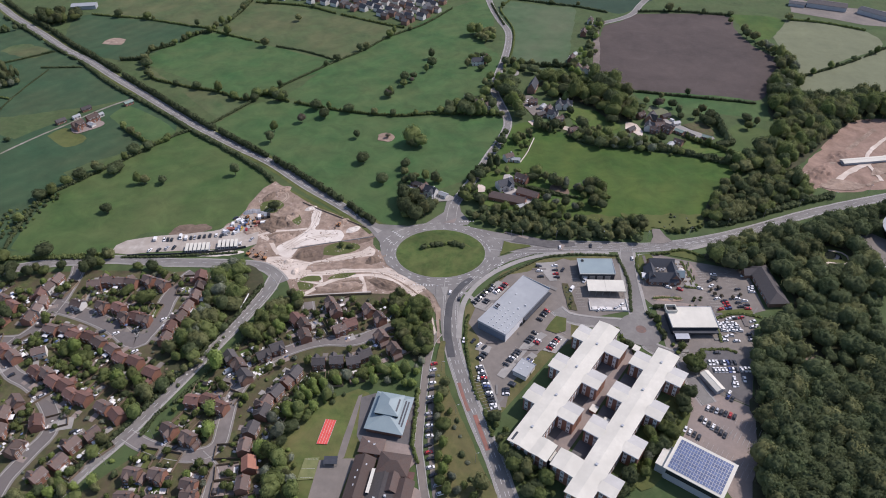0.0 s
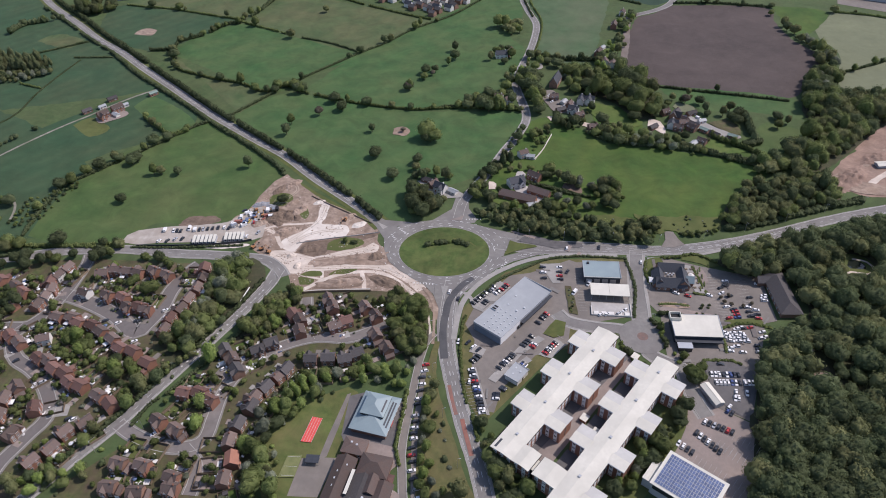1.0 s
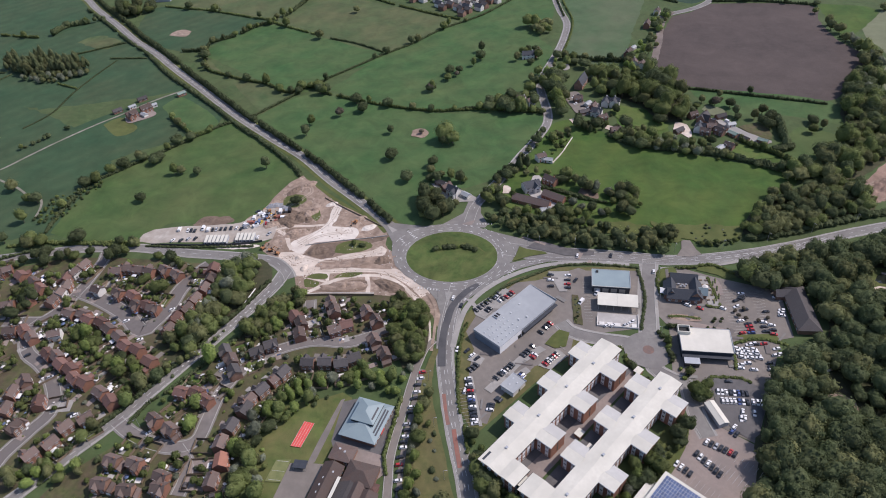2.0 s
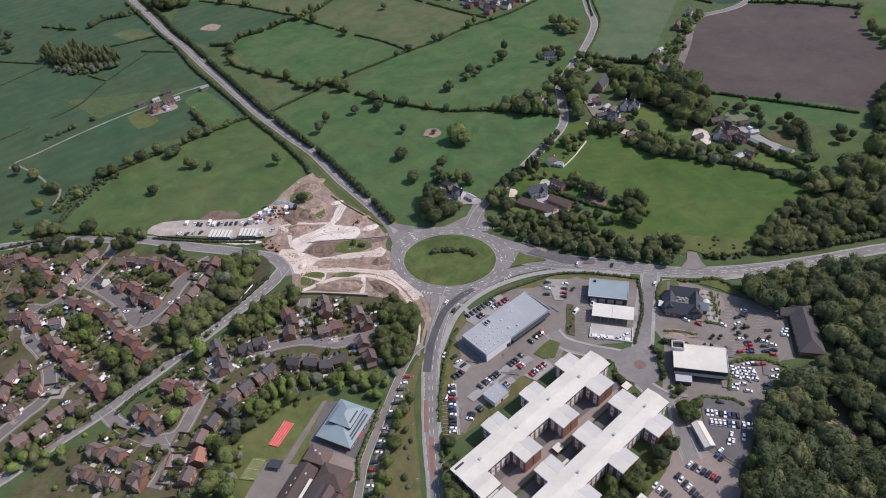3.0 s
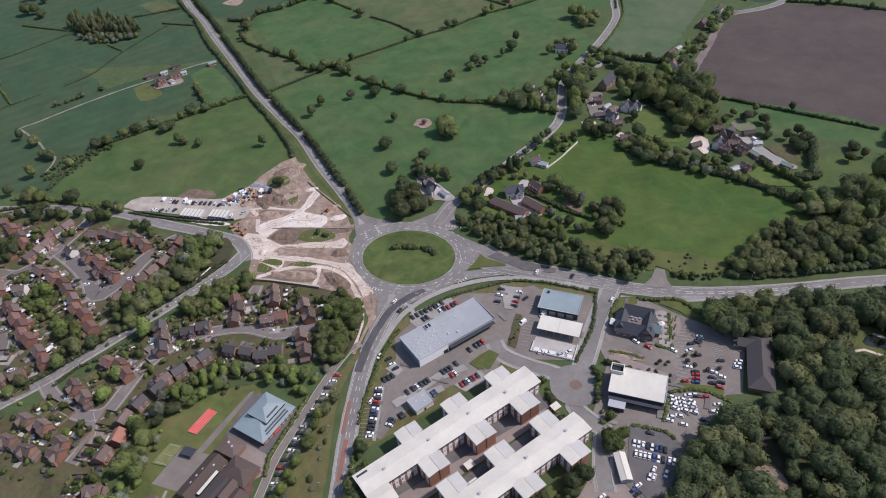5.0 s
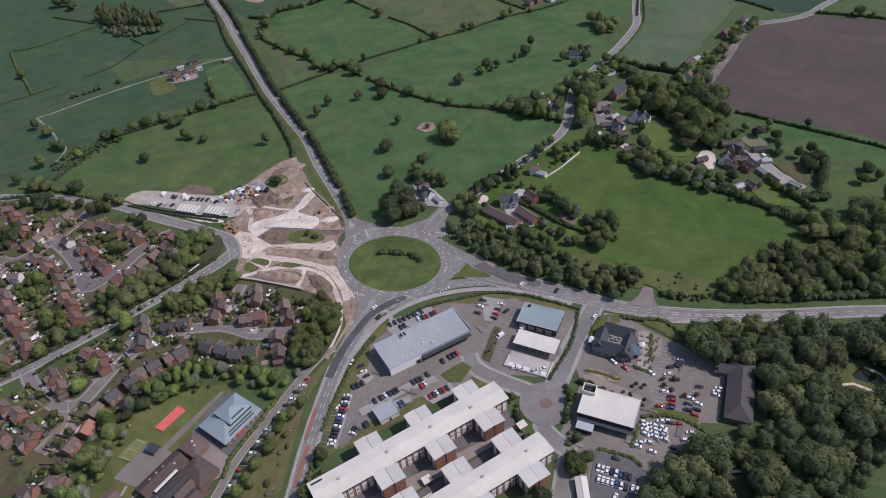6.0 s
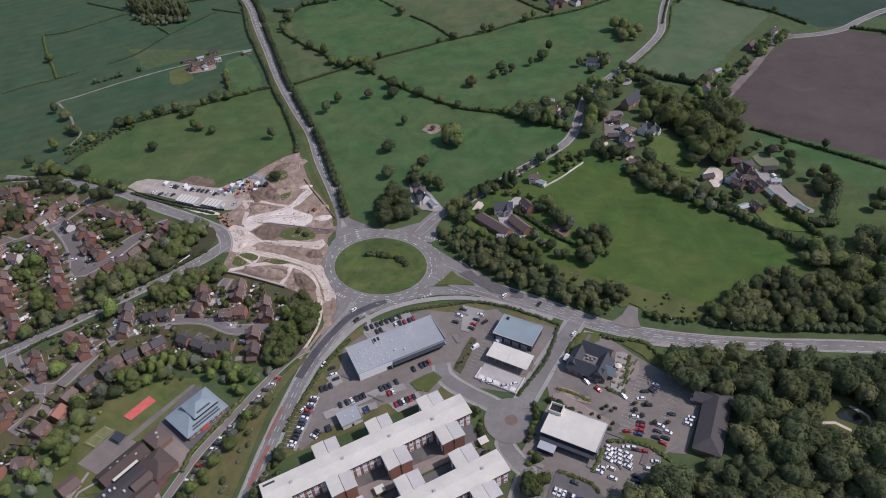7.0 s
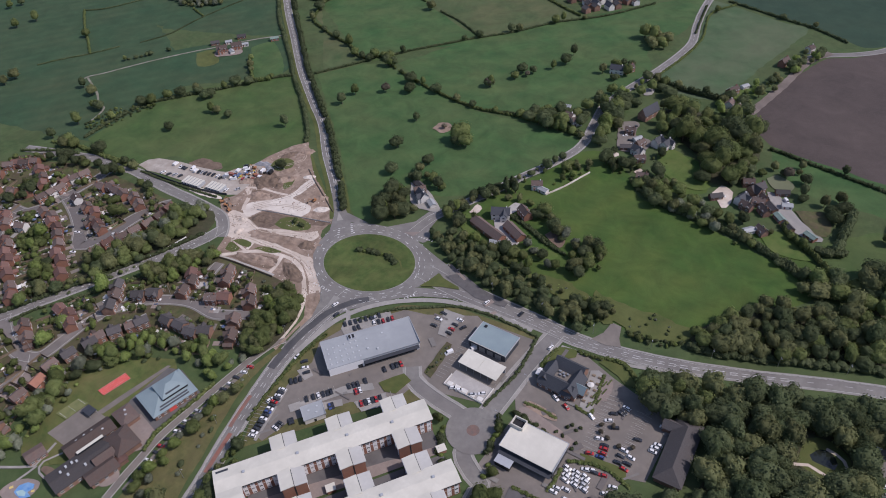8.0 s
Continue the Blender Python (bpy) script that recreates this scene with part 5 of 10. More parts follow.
def crown_mesh(seed, radius, low, high, lobes, leaves, size, shape="round"):
    """One crown: a domed core that swells into soft boughs, under a coat of many leaf sprays."""
    rng = np.random.default_rng(seed)
    bough = rng.normal(size=(lobes, 3))
    bough[:, 2] = np.abs(bough[:, 2]) * 0.9 - 0.25
    bough /= np.linalg.norm(bough, axis=1)[:, None]
    swell = rng.uniform(0.12, 0.42, lobes)
    lean = rng.normal(size=3) * (0.12, 0.12, 0.0)
    mid, tall = low + (high - low) * 0.42, (high - low) * 0.58

    def outline(d):
        near = np.clip((d @ bough.T - 0.66) / 0.34, 0, 1) ** 0.7
        f = 0.7 + (near * swell).max(axis=1)
        f += np.array([0.22 * noise.noise(Vector(p) * 2.2 + Vector((seed, 0, 0))) + 0.12 * noise.noise(Vector(p) * 5.0 + Vector((0, seed, 0))) for p in d])
        out = d * f[:, None]
        if shape == "cone":
            out[:, :2] *= np.clip(1.0 - 0.75 * (out[:, 2:] + 0.6) / 1.6, 0.06, 1.1)
        out[:, 2] = np.where(out[:, 2] < 0, out[:, 2] * 0.7, out[:, 2])
        out = out + lean * out[:, 2:]
        return out * (radius, radius, tall) + (0, 0, mid)

    ball_v, ball_f = (BALL_V, BALL_F) if radius > 2.5 else (MID_V, MID_F)
    m = Mesh().add((outline(ball_v) * (0.95, 0.95, 0.97)).tolist(), ball_f)
    d = rng.normal(size=(leaves, 3))
    d /= np.linalg.norm(d, axis=1)[:, None]
    d[:, 2] = np.where(d[:, 2] < -0.3, -d[:, 2], d[:, 2])
    p = outline(d)
    c = np.array((0, 0, mid))
    n = (p - c) / (radius, radius, tall)
    n /= np.linalg.norm(n, axis=1)[:, None]
    sprays(m, rng, c + (p - c) * rng.uniform(0.88, 1.16, (leaves, 1)), n, size * 0.8, 0.28)
    return m


def trunk_mesh(seed, height, r):
    rng = np.random.default_rng(seed)
    m = Mesh()
    m.cylinder(0, 0, 0, height * 0.6, r, r * 0.62, 7)
    for i in range(5):
        a = 2 * math.pi * i / 5 + rng.uniform(-0.4, 0.4)
        z0, z1 = height * rng.uniform(0.35, 0.55), height * rng.uniform(0.68, 0.85)
        out = height * rng.uniform(0.16, 0.26)
        e = r * 0.3
        p, q = np.array((0, 0, z0)), np.array((out * math.cos(a), out * math.sin(a), z1))
        s, t = np.array((-math.sin(a), math.cos(a), 0)), np.array((0, 0, 1.0))
        ring = [p + s * e, p - s * e, p + t * e * 1.6, q + s * e * 0.4, q - s * e * 0.4, q + t * e * 0.5]
        m.add(ring, [(0, 1, 4, 3), (1, 2, 5, 4), (2, 0, 3, 5), (3, 4, 5)])
    return m


for outline, label in ((WOOD_E, "dark leaf litter under the wood"), ([(150, 170), (165, 215), (172, 250), (250, 262), (235, 225), (212, 170)], "dark leaf litter of the lower wood"), (WOOD_NE, "dark floor of the young wood"), (WOOD_NE2, "dark floor of the tall wood"), (VILLAGE_WOOD, "dark ground under the village trees"), (W_EAST_ROW, "shaded ground under a row of trees"), (W_ROUND_SW, "shaded ground under roadside trees"), (W_LINK_E, "shaded ground beside the link road")):
    edge_ground(outline, next(level), "woodland_floor", LITTER, label, "woodland floor", ragged=1.0)
edge_ground([(255, 360), (257, 376), (268, 379), (276, 372), (275, 360), (264, 357)], next(level), "pond_bank", VERGE, "rough grassy bank of the woodland pond", "grass", ragged=0.6, step=3)
edge_ground([(259.3, 367), (262.5, 372.4), (267.5, 373), (271, 368.5), (270.4, 364.6), (265.9, 364.3), (260.9, 364.6)], next(level), "pond", glazing("dark_pond_water", (0.02, 0.025, 0.02), 0.06), "small dark woodland pond", "pond", ragged=0.2, step=2)
ribbon(WOOD_PATH, 1.6, next(level), "woodland_path", SAND, "narrow pale path round the pond", "path", wobble=0.2)
edge_ground([(206.5, 262.5), (205.5, 272), (210, 276), (218, 273), (220, 266), (213, 260)], next(level), "bare_patch", SOIL, "bare brown earth of a woodland clearing", "ground", ragged=1.2, step=3)
ribbon([(206, 289), (213, 292), (221, 295), (231, 299)], 1.4, next(level), "woodland_path", SAND, "narrow pale path through the wood", "path", wobble=0.3)
TREE_KINDS = {}
for kind, seed, radius, low, high, lobes, leaves, size, leaf, shape, label, cat in (
    ("oak", 1, 5.6, 1.6, 11.5, 13, 310, 1.03, LEAF_DARK, "round", "broad dark green oak with a lumpy crown", "tree"),
    ("oak_b", 2, 5.2, 1.6, 10.5, 11, 296, 0.99, LEAF_MID, "round", "spreading green broadleaf tree", "tree"),
    ("oak_c", 13, 5.0, 1.4, 11.0, 15, 296, 1.03, LEAF_OLIVE, "round", "broad olive green tree with a lumpy crown", "tree"),
    ("ash", 3, 4.5, 2.0, 12.5, 12, 288, 0.95, LEAF_MID, "round", "tall green ash with a loose crown", "tree"),
    ("ash_b", 14, 4.0, 1.8, 12.0, 9, 266, 0.92, LEAF_DARK, "round", "tall dark green tree with a narrow crown", "tree"),
    ("poplar", 15, 2.6, 1.0, 13.0, 7, 240, 0.7, LEAF_KHAKI, "round", "tall narrow tree in pale khaki leaf", "tree"),
    ("lime", 4, 4.3, 1.2, 9.5, 11, 281, 0.92, LEAF_LIME, "round", "bright fresh green tree in young leaf", "tree"),
    ("alder", 5, 4.0, 1.2, 10.5, 10, 266, 0.92, LEAF_OLIVE, "round", "olive green tree with open foliage", "tree"),
    ("willow", 6, 4.4, 0.9, 9.0, 12, 281, 0.92, LEAF_PALE, "round", "silvery pale green tree in blossom", "tree"),
    ("fir", 7, 3.0, 0.6, 12.5, 8, 330, 0.8, LEAF_DARK, "cone", "dark upright evergreen conifer", "conifer"),
    ("sapling", 8, 2.2, 0.6, 5.0, 7, 130, 0.75, LEAF_MID, "round", "small green garden tree", "tree"),
    ("bush", 9, 1.8, 0.0, 2.3, 6, 75, 0.65, LEAF_DARK, "round", "rounded dark green shrub", "shrub"),
    ("bush_b", 10, 1.5, 0.0, 1.9, 5, 70, 0.6, LEAF_LIME, "round", "bright fresh green shrub", "shrub"),
    ("bush_c", 11, 1.6, 0.0, 2.1, 5, 70, 0.65, LEAF_PALE, "round", "pale green flowering shrub", "shrub"),
    ("bare", 12, 3.8, 1.8, 9.0, 9, 260, 0.7, TWIGS, "round", "brownish tree still thin of leaf", "tree"),
):
    crown = crown_mesh(seed, radius, low, high, lobes, leaves, size, shape).data("crown", [leaf])
    trunk = trunk_mesh(seed, high, max(0.08, high * 0.028)).data("trunk", [BARK])
    crown.polygons.foreach_set("use_smooth", [True] * len(crown.polygons))
    TREE_KINDS[kind] = (crown, trunk, label, cat)
plant_rng = random.Random(5)


PLANTED, REST, HOUSE_SPOTS = {}, [], []


def plant(kind, x, y, scale=1.0, group="", label=""):
    crown, trunk, own, cat = TREE_KINDS[kind]
    PLANTED[cat] = PLANTED.get(cat, 0) + 1
    if PLANTED[cat] > 280:
        REST.append((kind, x, y, scale, plant_rng.uniform(0, 6.28)))
        return None
    sx = scale * plant_rng.uniform(0.9, 1.12)
    m = turned(x, y, 0, plant_rng.uniform(0, 360)) @ Matrix.Diagonal((sx, sx * plant_rng.uniform(0.88, 1.1), scale * plant_rng.uniform(0.88, 1.1), 1))
    if cat == "shrub":
        return single("shrub", crown, [], label or own, cat, m, group)
    t = thing("tree", label or own, cat, m, group)
    part("crown", crown, [], t)
    part("trunk", trunk, [], t)
    return t


def joined(name, label, items, category="woodland"):
    """Many trees as one mesh: items of (kind, x, y, scale, turn)."""
    mats, vs, ls, counts, mis, base = [], [], [], [], [], 0
    for kind, x, y, k, a in items:
        for me in TREE_KINDS[kind][:2]:
            if me.materials[0] not in mats:
                mats.append(me.materials[0])
            co = np.empty(len(me.vertices) * 3)
            me.vertices.foreach_get("co", co)
            wide, tall = 0.82 + 0.4 * ((x * 7.13 + y * 3.71) % 1), 0.72 + 0.55 * ((x * 5.37 + y * 9.19) % 1)
            co = co.reshape(-1, 3) * (k * wide, k * (2.04 - wide), k * tall)
            c, s = math.cos(a), math.sin(a)
            vs.append(np.c_[co[:, 0] * c - co[:, 1] * s + x, co[:, 0] * s + co[:, 1] * c + y, co[:, 2]])
            li = np.empty(len(me.loops), int)
            me.loops.foreach_get("vertex_index", li)
            ls.append(li + base)
            n = np.empty(len(me.polygons), int)
            me.polygons.foreach_get("loop_total", n)
            counts.append(n)
            mis.append(np.full(len(n), mats.index(me.materials[0])))
            base += len(co)
    v, li, n, mi = np.concatenate(vs), np.concatenate(ls), np.concatenate(counts), np.concatenate(mis)
    me = bpy.data.meshes.new(name)
    me.vertices.add(len(v))
    me.vertices.foreach_set("co", v.ravel())
    me.loops.add(len(li))
    me.loops.foreach_set("vertex_index", li)
    me.polygons.add(len(n))
    me.polygons.foreach_set("loop_start", np.r_[0, np.cumsum(n)[:-1]])
    me.polygons.foreach_set("loop_total", n)
    for m in mats:
        me.materials.append(m)
    me.polygons.foreach_set("material_index", mi)
    me.polygons.foreach_set("use_smooth", [True] * len(n))
    me.update(calc_edges=True)
    me.validate()
    return single(name, me, [], label, category, kind="stuff")


def wood(poly, spacing, kinds, name="", label="dense mixed group of broadleaf trees", scale=1.0, seed=1, jitter=0.3, clear=()):
    """Trees inside an outline: single trees, or, with a name, one joined mesh of woodland."""
    rng = random.Random(seed)
    places = [q for q in scattered(poly, spacing, rng) if not any(math.dist(q, (x, y)) < r for x, y, r in [*clear, *HOUSE_SPOTS])]
    if name:
        joined(name, label, [(rng.choice(kinds), x, y, scale * rng.uniform(1 - jitter, 1 + jitter), rng.uniform(0, 6.28)) for x, y in places])
    else:
        for x, y in places:
            plant(rng.choice(kinds), x, y, scale * rng.uniform(1 - jitter, 1 + jitter), "trees of one group")


def hedge(points, width, height, leaf=LEAF_DARK, gaps=0.0, label="dense dark green field hedge", seed=1, density=2.2, lump=0.35):
    g = np.random.default_rng(seed)
    m = Mesh()
    line = smooth_line(points, 1.2)
    side = normals(line)
    for i, (p, s) in enumerate(zip(line, side)):
        if noise.noise(Vector((p.x * 0.06, p.y * 0.06, seed))) < gaps - 0.5:
            continue
        h = height * g.uniform(1 - lump, 1 + lump)
        q = p + s * g.uniform(-0.2, 0.2) * width
        r = max(width * 0.5, 1.15) * g.uniform(0.85, 1.2)
        leafy(m, g, (q.x, q.y, h * 0.45), (r, r, h * 0.55), int(5 * density), min(1.0, 0.45 + 0.12 * height))
    if m.v:
        single("hedge", m, [leaf], label, "hedge", kind="structure")


DEEP = ["oak", "ash_b", "oak", "ash_b", "oak", "oak_c", "ash_b"]
TALL = ["oak", "oak_b", "oak_c", "ash", "ash_b", "alder"]
MIXED = ["oak", "oak_b", "ash", "alder", "lime", "willow"]
for x, y in FIELD_TREES:
    plant(plant_rng.choice(["oak", "oak", "ash_b", "oak_c"]), x, y, plant_rng.uniform(0.62, 0.98), "trees of the pasture")
for x, y, k in ((-26.1, 521.0, 1.35), (-19.1, 517.0, 1.1)):
    plant("oak_b", x, y, k, "trees of the pasture")
for x, y in [(-147.5, 541.9), (-38.6, 632.8), (-30.9, 641.2), (-16.6, 664.5), (-50.1, 609.7)]:
    plant(plant_rng.choice(["oak_b", "ash", "bare"]), x, y, plant_rng.uniform(0.5, 0.8), "trees of the pasture")
plant("bare", -47.3, 530.6, 0.6)
for x, y in BARE_TREES:
    plant("bare", x, y, 1.0)
for x, y in TREES_W:
    plant(plant_rng.choice(TALL), x, y, plant_rng.uniform(0.75, 1.0), "trees by the farm lane")
for x, y in ((-13, 377), (-10, 378), (-7, 379.5), (-4, 380), (-1, 380.5), (2, 381), (5, 381.5), (8, 381), (11, 380), (14, 378.5)):
    plant(plant_rng.choice(["bush", "bush_b", "bush"]), x, y, plant_rng.uniform(1.0, 1.5), "shrubs on the roundabout")

CLEARINGS = ((263, 366, 13), (271, 366, 9), (257, 361, 7), (211, 283, 6), (213, 268, 9), (228, 262, 7), (226, 279, 5))
wood(WOOD_E, 6.9, DEEP, "woodland", "dense broadleaf wood beside the car parks", seed=3, scale=0.9, jitter=0.4, clear=CLEARINGS)
wood([(150, 170), (165, 215), (172, 250), (250, 262), (235, 225), (212, 170)], 7.2, DEEP, name="woodland", label="dense mixed wood below the car parks", seed=4, scale=0.92, jitter=0.4, clear=CLEARINGS)
wood([(205, 375), (258, 398), (330, 424), (400, 446), (420, 420), (330, 385), (300, 375), (286, 350), (250, 360), (215, 362)], 7.0, DEEP, name="woodland", label="dense mixed wood south of the main road", seed=5, scale=0.88, jitter=0.4, clear=((331, 385, 26), (298, 372, 16), *CLEARINGS))
wood(WOOD_NE, 6.6, TALL + ["ash_b", "oak_c", "sapling"], name="woodland", label="young dense wood on the bank above the road", seed=6, scale=0.82, jitter=0.35)
wood(WOOD_NE2, 8.6, TALL, name="woodland", label="tall wood beside the building site", seed=7, scale=1.05, jitter=0.35)
wood([(232, 475), (262, 470), (284, 478), (262, 500), (240, 492)], 8, TALL, name="woodland", label="tree belt at the corner of the meadow", seed=8)
wood(WOOD_NE3, 6.6, TALL + ["bush", "sapling", "willow"], name="woodland", label="winding belt of trees between fields", seed=9, scale=0.85)
wood([(310, 574), (352, 600), (470, 615), (470, 575), (420, 560), (370, 560)], 10, TALL, name="woodland", label="far belt of tall trees", seed=10, scale=1.1)
wood(BELT_N, 4.2, ["oak", "ash_b", "alder", "oak_c", "sapling", "bush"], name="woodland", label="thick roadside tree belt", seed=11, scale=0.55, jitter=0.4)
wood(COPSE_W, 5.2, ["poplar", "poplar", "poplar", "alder"], name="woodland", label="copse of pale khaki poplars among pastures", seed=13)
wood(COPSE_W2, 5.0, ["ash_b", "alder", "willow"], name="woodland", label="grey-green front of the small copse", seed=46, scale=0.6)
wood(COPSE_NW, 9, TALL, name="woodland", label="copse beside the main road", seed=14)
wood(W_BLOCK_E, 4.8, ["oak_b", "lime", "sapling", "willow", "oak", "bush"], "tree_group", "mixed green shrubs and trees behind the block", seed=23, scale=0.7)
wood(W_BLOCK_W, 5.0, ["alder", "sapling", "oak", "oak_b"], "tree_group", "green trees and saplings beside the apartment block", seed=24, scale=0.75)
wood(W_PUB_N, 7.5, TALL, seed=25, scale=1.0)

edge_ground([(-3.6, 272.8), (-1.0, 289), (1.6, 289), (1.2, 272.8), (3.0, 256.4), (7.4, 241.1), (13.7, 223.3), (19.6, 203.6), (26, 183), (2, 176), (-2.6, 188.1), (-3.6, 205), (-4.6, 226.2), (-4.4, 250)], next(level), "road_verge", DRY_GRASS, "dry grass between the lane and the road", "grass", ragged=0.5, step=3)
hedge([(192, 402), (217, 409.5), (262, 428), (296, 440)], 5.5, 3.6, gaps=0.15, seed=98, density=1.8, lump=0.5, label="rough scrub along the foot of the wooded bank")
hedge(HEDGE_BY_N, 5.0, 4.8, seed=1, density=2.5, label="tall dense hedge along the straight main road")
hedge(HEDGE_BY_S, 4.0, 3.4, seed=2, gaps=0.12, label="gappy roadside hedge")
for i, (points, w, h, trees) in enumerate((
    (HEDGE_1, 2.5, 2.5, 0.05), (HEDGE_2, 3.0, 4.0, 0.5), (HEDGE_3, 3.0, 4.0, 0.35), (HEDGE_4, 2.6, 2.8, 0.3), (HEDGE_5, 2.0, 2.2, 0.25),
    (HEDGE_6, 2.2, 2.2, 0.0), (HEDGE_7, 2.5, 2.5, 0.1), (HEDGE_8, 2.2, 2.5, 0.2), (HEDGE_W1, 3.0, 2.8, 0.2), (HEDGE_W2, 3.0, 4.0, 0.4),
    (HEDGE_W3, 2.0, 2.2, 0.0), (HEDGE_W4, 2.0, 2.0, 0.0), (HEDGE_WR, 3.0, 2.4, 0.3), (HEDGE_WR2, 1.6, 1.5, 0.0), (HEDGE_E1, 3.5, 4.0, 0.5),
    (HEDGE_E2, 3.0, 4.0, 0.2), (HEDGE_E3, 2.5, 2.5, 0.03), (HEDGE_E4, 4.0, 5.0, 0.5), (HEDGE_E5, 2.5, 2.5, 0.05), (HEDGE_E6, 2.0, 2.5, 0.3),
    (HEDGE_E7, 2.5, 3.0, 0.1), (HEDGE_E8, 2.0, 2.0, 0.05), (HEDGE_E9, 2.0, 2.0, 0.0), (HEDGE_E10, 2.5, 2.5, 0.1), (HEDGE_STORE, 2.0, 1.5, 0.0),
    (HEDGE_STORE2, 1.6, 1.2, 0.0), (HEDGE_TYRE, 2.0, 1.3, 0.0), (HEDGE_SCHOOL, 2.0, 2.2, 0.0), (HEDGE_LINK, 3.0, 2.8, 0.15), (HEDGE_V1, 2.0, 2.5, 0.0),
    (HEDGE_8A, 3.0, 3.0, 0.2), (HEDGE_8B, 1.8, 1.6, 0.0), (HEDGE_8C, 1.6, 1.2, 0.0), (HEDGE_8J, 2.4, 2.2, 0.05), (HEDGE_8K, 1.6, 1.0, 0.0), (HEDGE_8L, 1.4, 0.7, 0.0), (HEDGE_8D, 2.0, 2.2, 0.0), (HEDGE_8I, 5.0, 6.0, 0.5),
    (HEDGE_8G, 2.5, 2.5, 0.0), (HEDGE_8H, 3.0, 2.5, 0.1),
)):
    hedge(points, w, h, LEAF_DARK if i % 3 else LEAF_MID, seed=40 + i, density=1.6 if i > 23 else 1.8)
    if trees:
        for p in smooth_line(points, 9.0):
            if plant_rng.random() < trees * 1.35 + 0.03:
                plant(plant_rng.choice(TALL), p.x + plant_rng.uniform(-2, 2), p.y + plant_rng.uniform(-2, 2), plant_rng.uniform(0.45, 0.95), "hedgerow trees")

# ---- houses ----
WINDOW_MESH = {}


def window_data(w, h):
    """A white frame with two recessed panes and a deep sill, as one shell."""
    if (w, h) not in WINDOW_MESH:
        t = 0.09
        xs, zs = [-w / 2, -w / 2 + t, -t / 2, t / 2, w / 2 - t, w / 2], [-0.1, t, h - t, h]
        m = Mesh()
        front = [(x, -0.1, z) for z in zs for x in xs]
        cells = [(k, i) for k in range(3) for i in range(5) if not (k == 1 and i in (1, 3))]
        m.add(front, [(6 * k + i, 6 * k + i + 1, 6 * k + i + 7, 6 * k + i + 6) for k, i in cells])
        for i in (1, 3):
            b = len(m.v)
            m.v += [(x, -0.04, z) for x, z in ((xs[i], zs[1]), (xs[i + 1], zs[1]), (xs[i + 1], zs[2]), (xs[i], zs[2]))]
            ring = [6 + i, 7 + i, 13 + i, 12 + i]
            m.f += [(ring[q], ring[(q + 1) % 4], b + (q + 1) % 4, b + q) for q in range(4)] + [(b, b + 1, b + 2, b + 3)]
            m.mi += [0, 0, 0, 0, 1]
        b = len(m.v)
        m.v += [(x, 0.02, z) for x, z in ((xs[0], zs[0]), (xs[5], zs[0]), (xs[5], zs[3]), (xs[0], zs[3]))]
        ring = [0, 5, 23, 18]
        m.f += [(ring[(q + 1) % 4], ring[q], b + q, b + (q + 1) % 4) for q in range(4)]
        m.mi += [0] * 4
        WINDOW_MESH[w, h] = m.data("window", [UPVC, GLASS])
    return WINDOW_MESH[w, h]


def stacked(levels_of, mi=0):
    """One shell through rectangles (half x, half y, z) stacked on a middle (x, y)."""
    m = Mesh()
    (x, y), rows = levels_of
    m.v = [(x + sx * a, y + sy * b, z) for a, b, z in rows for sx, sy in ((-1, -1), (1, -1), (1, 1), (-1, 1))]
    m.f = [(4 * k + i, 4 * k + (i + 1) % 4, 4 * k + 4 + (i + 1) % 4, 4 * k + 4 + i) for k in range(len(rows) - 1) for i in range(4)]
    m.f += [(3, 2, 1, 0), tuple(range(len(m.v) - 4, len(m.v)))]
    m.mi = [mi] * len(m.f)
    return m


def chimney_mesh(x, y, z0, z1, s=0.32):
    return stacked(((x, y), [(s, s * 1.3, z0), (s, s * 1.3, z1 - 0.3), (s + 0.08, s * 1.3 + 0.08, z1 - 0.28), (s + 0.08, s * 1.3 + 0.08, z1 - 0.12), (s * 0.5, s, z1 - 0.1), (s * 0.4, s * 0.9, z1 + 0.3)]))


